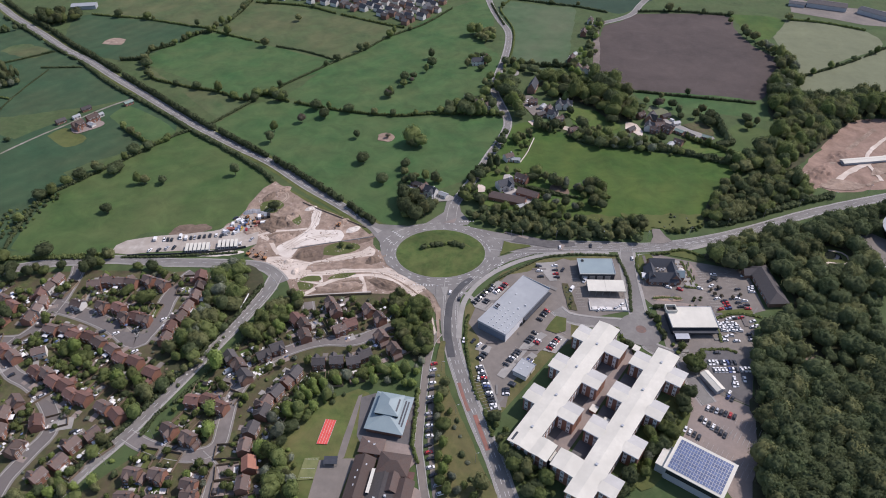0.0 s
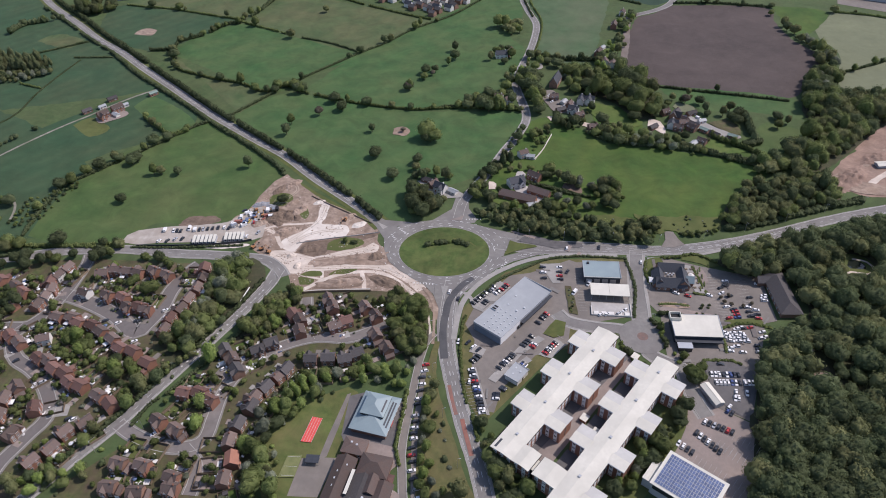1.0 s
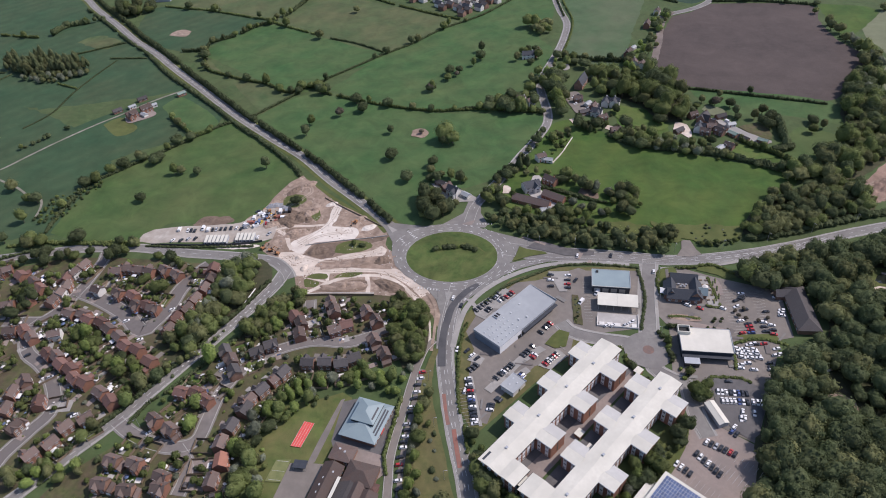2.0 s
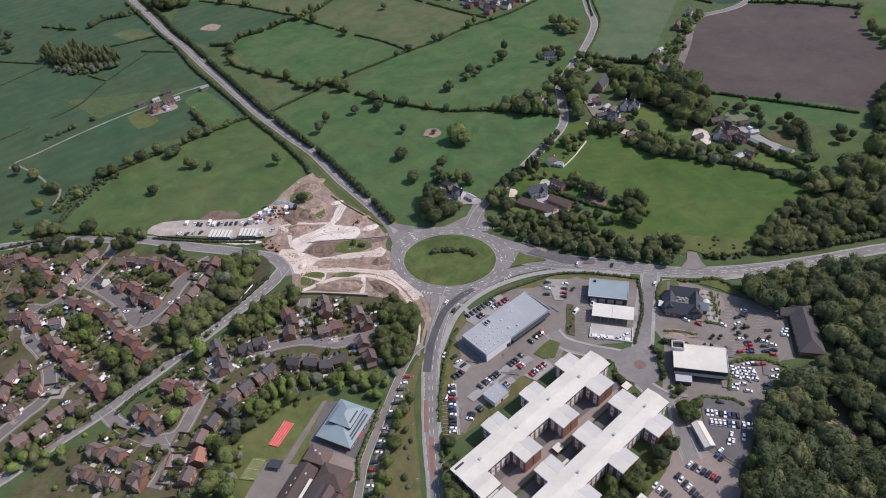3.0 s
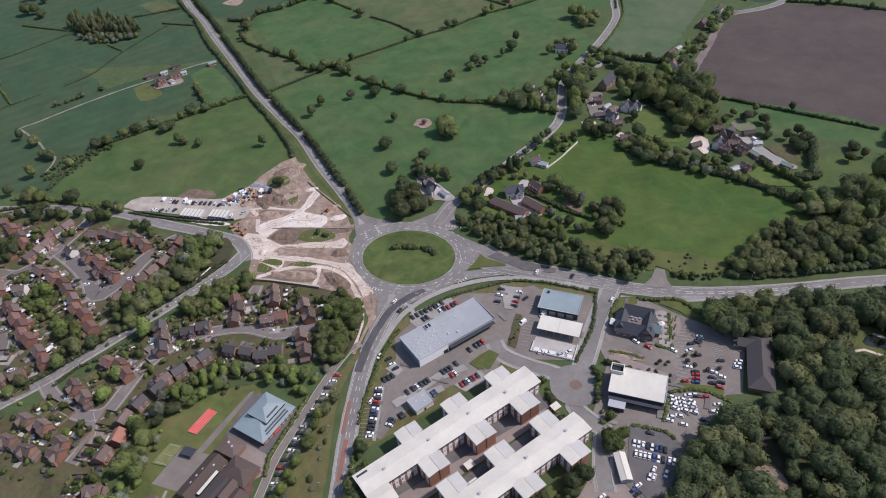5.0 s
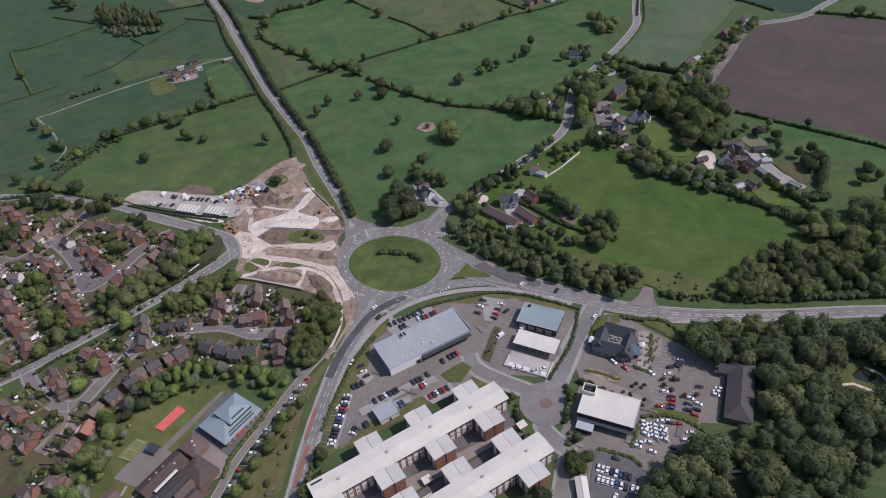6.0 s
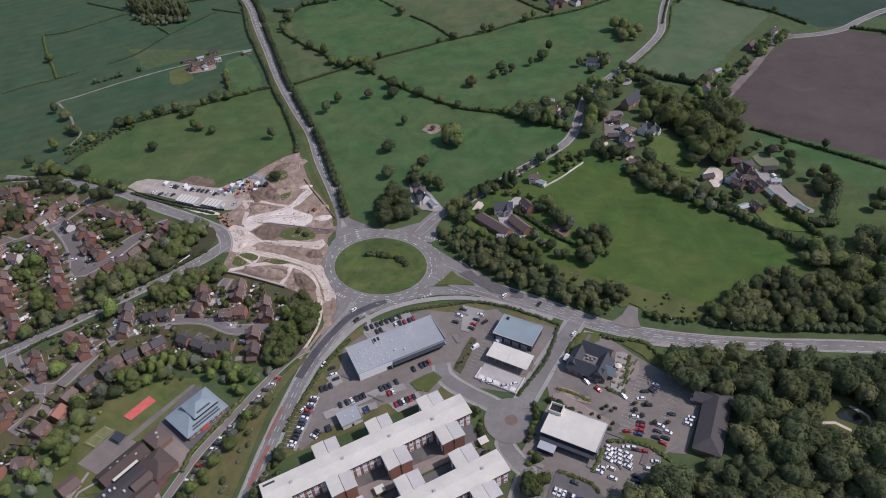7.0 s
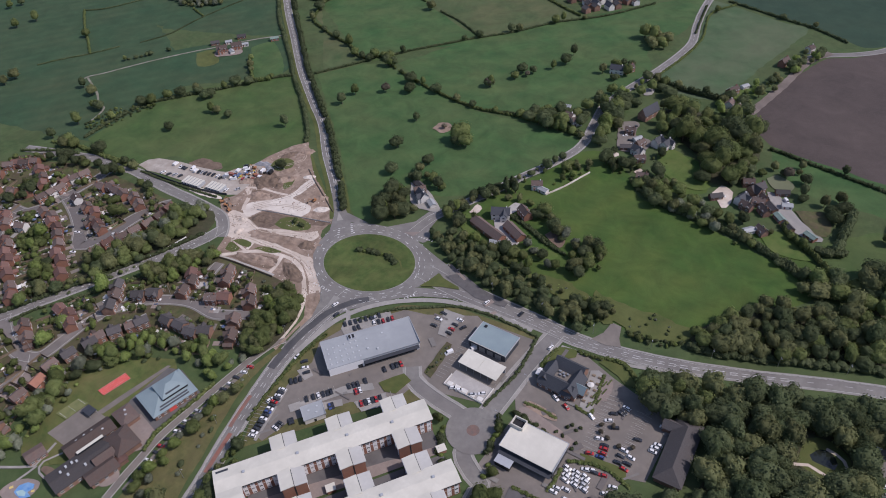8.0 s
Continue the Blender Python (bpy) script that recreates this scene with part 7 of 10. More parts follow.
street(["pale_shed", "stable", "stable", "pale_shed", "green_barn"], [(-331.9, 567, 51), (-342, 558, 51), (-329, 582, 48), (-312, 570, 48), (-294, 594, 50)], plots=False)
street(["white", "pale_shed"], [(54, 494, 30), (60, 492, -10)], plots=False)
street(["lodge", "pale_shed", "stable"], [(179, 567, 30), (207.5, 553.5, 20), (201.5, 567, 25)], plots=False)
for outline, material, label in (
    ([(161.1, 545.8), (164.1, 557.6), (172.8, 553.6), (175.0, 538.9), (171.4, 532.2), (166.9, 539.2)], SAND, "pinkish gravel forecourt of the hall"),
    ([(192.3, 565.5), (198.8, 566), (209, 555), (221.3, 541.2), (234, 531), (230, 526), (215.3, 530.4), (201.2, 543.3), (195.7, 555.6)], PAVING, "pale yard behind the hall"),
    ([(212.9, 553.2), (230.3, 558.3), (237.0, 539.9), (231.8, 532.7), (222.5, 540.4)], LAWN, "bare brown earth of a paddock corner"),
    ([(198.0, 517.8), (207.6, 525.4), (219.0, 514.9), (234, 507), (212.8, 503.2)], BRIGHT_LAWN, "bright lawn below the sheds"),
    ([(82.2, 449.8), (85.4, 457.1), (95.4, 452.9), (96.4, 442.7)], DARK_SOIL, "dug brown kitchen garden"),
    ([(20.5, 438), (29.4, 446), (46, 430), (39.8, 424)], BRIGHT_LAWN, "bright lawn beside the long barn"),
    ([(62.3, 423.3), (69.0, 433.5), (97.7, 437.2), (92, 425)], BRIGHT_LAWN, "bright garden lawn behind the barns"),
    ([(27.2, 446.3), (27.3, 457), (33.4, 454), (32, 446.4)], SAND, "sandy drive beside the barn"),
    ([(65.1, 664.5), (74.8, 669.6), (76.8, 659.5), (71.9, 655.1)], PAVING, "grey parking place beside the village road"),
    ([(111.3, 576.1), (119.4, 586.3), (136.4, 577.3), (142.5, 559.9), (157.9, 553.3), (152.6, 545.1), (137.8, 545.3), (120.0, 559.1)], BRIGHT_LAWN, "bright mown lawn behind village houses"),
    ([(137, 676), (137, 700), (149, 706), (150, 684)], BRIGHT_LAWN, "small bright back lawn"),
    ([(75.9, 559.7), (87.2, 563.0), (86.8, 555.5), (81.3, 550.2)], SAND, "sandy drive beside a cottage"),
    ([(71, 606), (84, 611), (89, 592), (102, 590), (101, 572), (85, 568), (76, 588)], ASPHALT_YARD, "grey yard among village houses"),
    ([(105.4, 545.1), (108.3, 550.8), (112.8, 548.7), (110.0, 542.1)], SAND, "sandy patch beside a garage"),
    ([(44, 452), (50, 471), (56, 468), (53, 455), (66, 443), (72, 432), (62, 430), (50, 441)], CONCRETE, "pale yard between the barns"),
    ([(-28, 456), (-16, 456), (8, 440), (4, 434), (-14, 436)], PAVING, "pale drive of the roundabout cottage"),
    ([(-330, 548), (-312, 562), (-302, 554), (-320, 538)], BLOCK_PAVING, "bare yard of the farmstead"),
    ([(188.3, 581.3), (194.1, 588.5), (205.3, 583.0), (206.1, 573.4), (198.6, 569.2), (192.7, 573.5)], STUBBLE, "yellowish lawn behind the hall"),
):
    edge_ground(outline, next(level), "yard", material, label, "yard", ragged=0.8, step=3)

# ---- trees among the houses ----
wood(VILLAGE_WOOD, 11.0, ["oak", "oak_b", "ash", "alder", "oak_b"], "tree_group", "tall domed broadleaf trees of the village", seed=12, scale=1.2)
wood(W_EAST_ROW, 6.6, ["oak_b", "lime", "oak_b", "alder", "ash", "willow", "ash_b", "oak_c"], "tree_group", seed=15, scale=0.8, jitter=0.4, clear=((-119, 338, 7), (-121, 326, 6), (-124, 314, 5), (-117, 346, 6), (-128, 303, 4)))
wood(W_GARDEN, 7.5, ["lime", "oak_b", "lime"], seed=16, scale=0.7)
wood(W_GARDEN2, 6.5, ["lime", "oak", "ash"], seed=17, scale=0.75)
wood(W_LINK_E, 4.6, ["oak_c", "alder", "lime", "oak_b", "ash"], "tree_group", seed=18, scale=0.68)
wood(W_ROUND_SW, 5.0, ["oak_b", "ash", "alder", "lime", "oak_b", "oak_c"], "tree_group", seed=19, scale=0.78)
wood(W_POOL_N, 6.8, ["oak_b", "lime", "willow", "lime", "ash"], "tree_group", "mixed light green trees behind the school", seed=20, scale=0.64)
wood(W_SCHOOL_W, 6.5, MIXED, seed=21, scale=0.7)
wood(W_COTTAGE, 6.5, ["oak", "lime", "alder"], seed=26, scale=0.9)
wood(W_FARMN, 7.0, ["oak", "oak_b", "sapling", "alder"], "tree_group", seed=27, scale=0.72)
wood(W_BARN_S, 7.0, ["oak", "oak_b", "lime", "alder"], "tree_group", seed=28, scale=0.75)
wood(W_VILLAGE_W, 7.5, ["oak", "oak_b", "ash", "alder"], "tree_group", seed=29, scale=0.8)
wood(W_VILLAGE_R, 9, TALL, "tree_group", seed=30, scale=0.9)
wood(W_HALL, 7.4, ["oak", "oak_b", "alder", "willow", "sapling"], "tree_group", seed=31, scale=0.72)
wood(W_LANE, 8, ["oak", "sapling", "lime", "alder"], "tree_group", seed=32, scale=0.75)
wood(W_ROAD_E, 8.5, ["oak_b", "ash", "oak"], "tree_group", "tall roadside trees of the village", seed=33, scale=1.0)
wood(W_YARD_S, 6.0, ["oak", "sapling", "fir"], "tree_group", "dark garden trees below the yard", seed=34, scale=0.62)
wood(W_LANE_N, 8.0, ["oak", "sapling", "lime", "alder"], "tree_group", "garden trees along the country lane", seed=35, scale=0.75)
wood(W_COTTAGE_N, 6.0, ["oak_b", "alder", "sapling", "lime"], "tree_group", "small trees behind a stone wall", seed=36, scale=0.6)
wood(W_ROAD_N1, 5.6, ["oak", "alder", "sapling", "bush", "oak_b"], "tree_group", "dense scrub beside the main road", seed=37, scale=0.6)
wood(W_ROAD_N2, 3.4, ["bush", "bush", "bush_b", "sapling"], "tree_group", "low scrub beside the main road", seed=38, scale=0.9)
hedge([(55.8, 457.6), (77.2, 449.1), (97.9, 439.5)], 1.8, 1.8, seed=95)
wood([(-92, 214), (-84, 216), (-72, 212), (-70, 196), (-66, 182), (-64, 168), (-82, 160), (-84, 180), (-88, 192)], 5.4, ["bush", "bush_b", "sapling", "lime", "oak_b", "bush_c", "willow"], "tree_group", "thick shrubs and small trees beside the school yard", seed=41, scale=0.72)
wood([(-76, 238), (-66, 244), (-58, 250), (-50, 250), (-56, 244), (-68, 234), (-78, 222), (-82, 228)], 5.0, ["bush", "bush_b", "sapling", "bush_c"], "tree_group", "shrubs at the edge of the school field", seed=42, scale=0.9)
wood([(22, 676), (30, 700), (52, 704), (56, 690), (50, 672), (36, 668)], 8.0, ["oak", "oak_b", "alder", "sapling"], "tree_group", "trees round a roadside farmhouse", seed=43, scale=0.75)
wood([(46, 640), (56, 660), (62, 690), (68, 690), (66, 660), (58, 632)], 8.0, ["oak", "alder", "lime"], "tree_group", "trees along the village road", seed=44, scale=0.7)
wood([(36, 496), (46, 522), (56, 540), (60, 536), (52, 512), (44, 490)], 6.5, ["bush", "sapling", "alder", "oak"], "tree_group", "scrub along the roadside garden", seed=45, scale=0.6)
for x, y in [(37.8, 478.9), (40.1, 483.1), (43.8, 481.3)]:
    plant("fir", x, y, 1.2, label="dense dark cypress beside the village road")
for x, y in [(22.2, 461.6), (25.5, 467.3), (28.9, 472.3), (22.8, 447.1), (16.4, 441.2), (32.3, 478.1)]:
    plant("oak", x, y, 0.7, "dark roadside trees")
for x, y in [(233.9, 557.8), (236.3, 551.3), (239.4, 562.8)]:
    plant("oak", x, y, 0.85, "garden trees of the hall")
for x, y, k in ((134, 592, 1.0), (150, 556, 1.0), (198, 590, 0.6), (212, 586, 0.7), (184, 584, 0.6), (215, 566, 0.6), (236, 575, 0.9), (228, 566, 0.8), (206, 596, 0.5), (272, 560, 0.9), (268, 545, 0.7), (278, 552, 0.8)):
    plant(plant_rng.choice(["oak", "oak_b", "alder"]), x, y, k, "garden trees of the hall")
hedge([(245.2, 563.5), (244.4, 546.6), (243.1, 520.2)], 6.0, 8.0, label="tall clipped dark yew hedge", seed=90, density=2.5, lump=0.1)
hedge([(234.4, 515.2), (244.4, 518.9), (256.5, 528.2)], 6.5, 5.5, label="clipped dark yew hedge", seed=91, density=2.5, lump=0.1)
hedge([(223, 523), (238, 507), (254, 495)], 2.5, 2.5, seed=92)
hedge([(186, 511), (208, 500), (225, 493), (245, 483)], 4.0, 4.5, seed=93, label="thick overgrown hedge with small trees")
hedge([(-18, 574), (13, 577), (50, 575)], 3.0, 3.0, seed=94)

ROAD_SPOTS = np.concatenate([np.array([(p.x, p.y, w / 2 + 2.2) for p, w in zip(smooth_line(points, 3.0), widths_along(smooth_line(points, 3.0), width))]) for points, width, shoulder, material, label in ROADS])


def off_road(x, y):
    return bool(np.all(np.hypot(ROAD_SPOTS[:, 0] - x, ROAD_SPOTS[:, 1] - y) > ROAD_SPOTS[:, 2]))


shrub_rng = random.Random(77)
undergrowth = []
for outline, spacing in (
    ([(-310, 335), (-255, 352), (-160, 352), (-118, 345), (-150, 250), (-196, 170), (-260, 150), (-330, 250)], 8.6),
    ([(-150, 215), (-116, 292), (-92, 322), (-40, 328), (-18, 318), (-18, 285), (-80, 255), (-92, 170), (-170, 150), (-178, 180)], 8.0),
):
    for x, y in scattered(outline, spacing, shrub_rng):
        gap = min(math.dist((x, y), (hx, hy)) - hr * 0.78 for hx, hy, hr in HOUSE_SPOTS)
        if off_road(x, y) and 0 < gap < 9 + 9 * noise.noise(Vector((x * 0.05, y * 0.05, 2))):
            k = shrub_rng.choice(["bush", "bush", "bush_b", "bush_c", "sapling", "bush_b", "sapling", "lime"])
            undergrowth.append((k, x, y, shrub_rng.uniform(0.5, 1.15) * (0.5 if k == "lime" else 1), shrub_rng.uniform(0, 6.28)))
joined("garden_shrubs", "mixed garden shrubs and small trees between the houses", undergrowth, "shrubs")


def spots(label, kinds, places, scale, seed):
    """Garden trees at single places, joined into one group."""
    g = random.Random(seed)
    joined("tree_group", label, [(g.choice(kinds), x, y, scale * g.uniform(0.75, 1.25), g.uniform(0, 6.28)) for x, y in places])


spots("dark garden trees of the older estate", ["oak", "ash_b", "oak_b"], [(-270.4, 311.4), (-266.0, 300.3), (-279.8, 343.1), (-270.6, 347.2), (-234.7, 349.1), (-202.1, 355.1), (-191.8, 353.8), (-199.9, 330.0), (-184.5, 321.7), (-264.4, 306.5)], 0.78, 61)
spots("bright green garden trees of the older estate", ["lime", "lime", "oak_b"], [(-216.2, 277.8), (-212.1, 280.3), (-205.2, 273.9), (-196.0, 264.4), (-188.4, 261.9), (-206.3, 269.4), (-178.7, 256.2)], 0.75, 62)
wood([(-171.4, 243.9), (-162.0, 253.1), (-151.3, 263.6), (-145.2, 274.4), (-136.1, 288.0), (-131, 296), (-127, 294), (-133, 279), (-146, 253), (-152, 248), (-160, 236)], 4.6, ["bush", "bush_b", "sapling", "bush_c", "bush", "alder"], "tree_group", "rough scrub on the bank of the link road", seed=66, scale=0.8)
hedge([(-144.4, 242.7), (-138.4, 252.7), (-131.1, 265.2), (-124.1, 274.8), (-117.1, 292.1)], 2.4, 2.4, seed=96, density=2.0, label="garden hedge along the link road")
hedge([(-155.2, 222.1), (-152.0, 233.8), (-148.1, 240.0)], 1.6, 1.6, seed=97, label="low garden hedge along the link road")
spots("garden trees and shrubs of the newer estate", ["bush", "bush_b", "sapling", "lime", "bush_c"], [p for p in [(-128.2, 235.6), (-122.5, 236.9), (-116.1, 235.9), (-117.4, 226.1), (-119.8, 222.4), (-130.3, 237.4), (-142.5, 237.1), (-158.6, 216.0), (-160.2, 198.5), (-164.3, 206.4), (-168.6, 196.9), (-141, 244), (-136, 250), (-131, 257), (-127, 268), (-123, 281), (-146, 229), (-148, 226)] if off_road(*p)], 1.0, 67)
spots("dark trees along the road beside the older estate", ["oak", "oak_b", "alder", "ash_b"], [(-289.6, 347.6), (-283.1, 350.5), (-275.2, 350.8), (-268.0, 352.0), (-262.8, 350.3), (-252.8, 355), (-233.5, 354.8), (-228.2, 357.8), (-279.0, 319.4), (-272.8, 313.3), (-271.0, 305.2), (-268.6, 297.7), (-272.0, 292.8), (-283, 312), (-296, 342), (-303, 338)], 0.72, 68)
spots("light green trees along the school lane", ["lime", "oak_b", "willow", "lime"], [(-1.8, 242.7), (-1.5, 238.0), (-2.7, 232.4), (0.5, 226.4), (-2.0, 219.4), (0.4, 215.1), (-1.5, 208.5), (2.8, 206.0), (0.3, 199.9), (4.6, 196.0), (2.1, 189.8), (-1.1, 194.7), (7.2, 189)], 0.62, 72)
spots("shrubs and small trees of the dry verge", ["bush", "sapling", "alder", "bush_c", "bush_b"], [(1.8, 254.4), (1.2, 258), (6.4, 226.6), (9.4, 221.2), (8, 231), (12.6, 205.6), (10, 210), (10.2, 191.1), (14, 196), (18.3, 190.8), (15, 186), (0.4, 247), (4, 236), (-2, 262)], 0.85, 73)
wood([(-322, 386), (-322, 420), (-306, 430), (-296, 444), (-288, 440), (-297, 420), (-300, 388)], 4.6, ["bush", "bush", "sapling", "bush_b", "bush"], "tree_group", "rough scrub at the corner of the pasture", seed=74, scale=0.75)
spots("pale and yellow-green trees beside the works", ["willow", "willow"], [(-138.1, 357.0), (-135, 353)], 0.95, 75)
spots("fresh yellow-green trees beside the works", ["lime"], [(-141.1, 341.7), (-139, 337)], 0.75, 76)
spots("trees round a far farm", ["oak", "ash_b"], [(-637.7, 709.6), (-630.0, 715.4), (-610.1, 706.5), (-601.9, 670.6), (-594.0, 674.5), (-576.9, 666.3)], 1.1, 63)
edge_ground([(90, 412), (104, 417), (122, 415), (136, 409), (148, 402), (146, 396), (120, 402), (96, 405)], next(level), "rough_patch", VERGE, "rough brownish grass at the meadow's edge", "grass", ragged=2.2, step=3)
rough_corner = [(130.2, 419.6), (142.3, 416.8), (160.3, 417.8), (178.2, 417.1), (191.2, 414.9), (189.5, 405.8), (181.1, 401.3), (169.0, 398.0), (149.4, 399.7), (138.5, 398.9)]
edge_ground(rough_corner, next(level), "rough_patch", VERGE, "rough tussocky corner of the meadow", "grass", ragged=3.5, step=3)
scrub_rng = random.Random(88)
spots("low scrub and brambles in the meadow corner", ["bush", "bush_c", "bush", "sapling"], [(x + scrub_rng.uniform(-3, 3), y + scrub_rng.uniform(-2.5, 2.5)) for x, y in scattered(rough_corner, 4.4, scrub_rng) if noise.noise(Vector((x * 0.11, y * 0.11, 7))) > 0.05], 0.5, 79)
spots("low pale scrub along the edge of the meadow", ["bush_c", "bush_b"], [(scrub_rng.uniform(94, 134), scrub_rng.uniform(405, 413)) for i in range(24)], 0.4, 71)
wood([(60, 417), (88, 404), (120, 400.5), (142, 394.5), (144, 399), (120, 406), (92, 410.5), (70, 419)], 4.4, ["oak", "alder", "sapling", "ash_b", "bush"], "tree_group", "back row of the roadside tree belt", seed=77, scale=0.52, jitter=0.4)
spots("trees along the western side of the village road", ["oak", "alder", "oak_b"], [(44, 600), (40, 610), (45, 622), (41, 633), (37, 598), (46, 587), (30, 596), (47, 645)], 0.75, 78)
spots("bushes beside the farm track", ["bush", "sapling"], [(-396.1, 489.1), (-395.0, 492.3), (-390.7, 498.0), (-388.0, 502.4), (-385.2, 506.9), (-383.4, 510.3), (-373.9, 525.4)], 1.3, 64)
wood([(-208.8, 189.1), (-193.6, 194.1), (-177.4, 192.4), (-164.5, 196.2), (-163.5, 188.7), (-175.2, 178.0), (-200.5, 176.1)], 6.0, ["oak", "oak_b", "alder", "bush", "lime"], "tree_group", "thick trees and shrubs beside the link road", seed=65, scale=0.65)
spots("mixed garden trees round the roundabout cottage", ["oak", "oak_b", "alder", "oak"], [(-28, 414.2), (-20.5, 413.1), (-15.1, 418.2), (-9.7, 422), (-5.6, 427.5), (-28.6, 433.1), (-30.3, 445.7), (-29.2, 460.7), (-21, 466.9), (-13.3, 463.9), (-3.4, 459.9), (-30.4, 425.8), (-20.2, 424.5), (-30.2, 481.7)], 0.62, 51)
spots("row of dark garden trees behind the villa", ["oak", "oak_b", "sapling", "alder"], [(25.3, 451.1), (20.6, 446.7), (29.5, 464.9), (34.6, 470.4), (43.6, 471.7), (51, 474.2), (59.6, 473.9), (68, 471.7), (74.9, 466.7), (80.5, 462.3), (87.3, 456.8)], 0.6, 52)
spots("garden trees at the edge of the meadow", ["oak", "oak_b", "alder", "sapling", "willow"], [(95.6, 453.7), (103.8, 449.4), (110.8, 454.8), (116.6, 450.8), (121.8, 447.3), (115.6, 436.5), (106.8, 438.4), (102.3, 424.4), (78.2, 433.7), (84.6, 430), (91.7, 427.7), (98, 422.9), (66.4, 420.9), (111.2, 426.3)], 0.66, 53)
spots("tall trees lining the village road", ["oak_b", "ash", "alder", "lime"], [(52, 616.4), (56.8, 610.2), (66, 588.2), (68.2, 568.7), (62.2, 629.2), (68.4, 603.8), (64, 618), (73, 594.8)], 0.95, 54)
spots("trees along the edge of the village gardens", ["oak", "oak_b", "alder"], [(83.6, 545.8), (92.9, 540.3), (118.6, 532), (124.4, 527.3), (131.9, 526.3), (138.6, 518), (144.8, 516.1), (150.9, 514.2), (128, 533.7), (114.6, 542)], 0.75, 55)
spots("low shrubs of a roadside garden", ["bush", "bush_b", "bush_c", "sapling"], [(70.6, 529.6), (64, 525), (70.8, 514.7), (63, 503.5), (75.9, 532.3), (66.1, 510.4), (36, 440), (40, 436), (76, 440), (84, 444), (48, 424), (54, 420), (72, 428)], 1.1, 56)
spots("thick garden trees of the village edge", ["oak", "alder", "oak_b", "bush_b", "sapling"], [(84, 561), (90.9, 554.1), (95.7, 547.9), (118.9, 531), (123.2, 545.4), (129.2, 541.4), (134.5, 538.5), (145.1, 529.5), (154.4, 523), (163, 521), (171.4, 521), (179.5, 519), (184.6, 531.0), (204.9, 519.7), (187, 524), (112, 567), (116, 573), (107, 551), (122, 566), (78, 580), (76, 596)], 0.6, 69)
spots("dark garden trees behind the hall", ["oak", "ash_b", "alder"], [(176.6, 582.2), (172, 573), (189.9, 594.2), (206.1, 603.7), (213.7, 571.1), (178.8, 571), (170, 562), (166, 568)], 0.7, 70)
spots("tall broadleaf trees between village houses", ["oak_b", "ash", "oak", "alder"], [(68.6, 654), (73.6, 666.5), (90.4, 662), (97.3, 658.5), (72.1, 636), (93.7, 640), (98.8, 617.3), (103.7, 605.8), (108.5, 613.7), (114.7, 597.7), (81.9, 670.1), (106.1, 629), (107, 645.4)], 0.85, 57)

# ---- large buildings ----
flat, bay_strips = None, Mesh()


def windows_along(t, x0, y0, x1, y1, floors, spacing, w=1.5, h=1.4, base=0.9, storey=3.0, rest=None):
    """Windows on a wall that runs from one point to another, its outside on the right hand; rest: a list that takes places instead."""
    d = math.hypot(x1 - x0, y1 - y0)
    n = max(1, int(d / spacing))
    a = math.degrees(math.atan2(y1 - y0, x1 - x0))
    for k in range(floors):
        for i in range(n):
            s = (i + 0.5) / n
            m = turned(x0 + (x1 - x0) * s, y0 + (y1 - y0) * s, base + storey * k, a)
            if t is flat and k == 0:
                k0 = len(bay_strips.v)
                bay_strips.box(-w / 2 - 0.25, -0.04, 0, w / 2 + 0.25, 0.02, 8.2)
                bay_strips.v[k0:] = [tuple(m @ Vector(v)) for v in bay_strips.v[k0:]]
            if rest is None:
                part("window", window_data(w, h), [], t, m=m)
            else:
                rest.append(m)


# white-roofed residential block: two long bars with paired wings
WALL_Z = 9.6
block_m = turned(33.0, 212.6, 0, 54.1)  # x along the bars, -y towards the courtyard
flat = thing("apartment_block", "large three-storey brick block with broad white roofs and paired wings", "apartment block", block_m)

far_windows = []


def bar(x0, y0, x1, y1, name, label=""):
    z = WALL_Z
    wl = Mesh().box(x0, y0, 0, x1, y1, z).box(x0 - 0.05, y0 - 0.05, 5.9, x1 + 0.05, y1 + 0.05, 6.1, 1)
    part("wall", wl, [BRICK, RENDER_WALL], flat, label)
    mid = (y0 + y1) / 2
    r = Mesh()
    r.slab([(x0 - 0.6, y0 - 0.6, z), (x1 + 0.6, y0 - 0.6, z), (x1 + 0.6, mid, z + 0.75), (x0 - 0.6, mid, z + 0.75)], 0.35)
    r.slab([(x0 - 0.6, mid, z + 0.75), (x1 + 0.6, mid, z + 0.75), (x1 + 0.6, y1 + 0.6, z), (x0 - 0.6, y1 + 0.6, z)], 0.35)
    part(name, r, [WHITE_ROOF], flat)
    part("gutter", Mesh().box(x0 - 0.6, y0 - 0.86, z - 0.12, x1 + 0.6, y0 - 0.63, z + 0.2), [BLACK_TRIM], flat)
    part("gutter", Mesh().box(x0 - 0.6, y1 + 0.63, z - 0.12, x1 + 0.6, y1 + 0.86, z + 0.2), [BLACK_TRIM], flat)
    windows_along(flat, x0, y0, x1, y0, 3, 3.4)
    windows_along(flat, x1, y1, x0, y1, 3, 3.4, rest=far_windows)
    windows_along(flat, x1, y0, x1, y1, 3, 3.6, rest=far_windows)
    windows_along(flat, x0, y1, x0, y0, 3, 3.6, rest=far_windows)


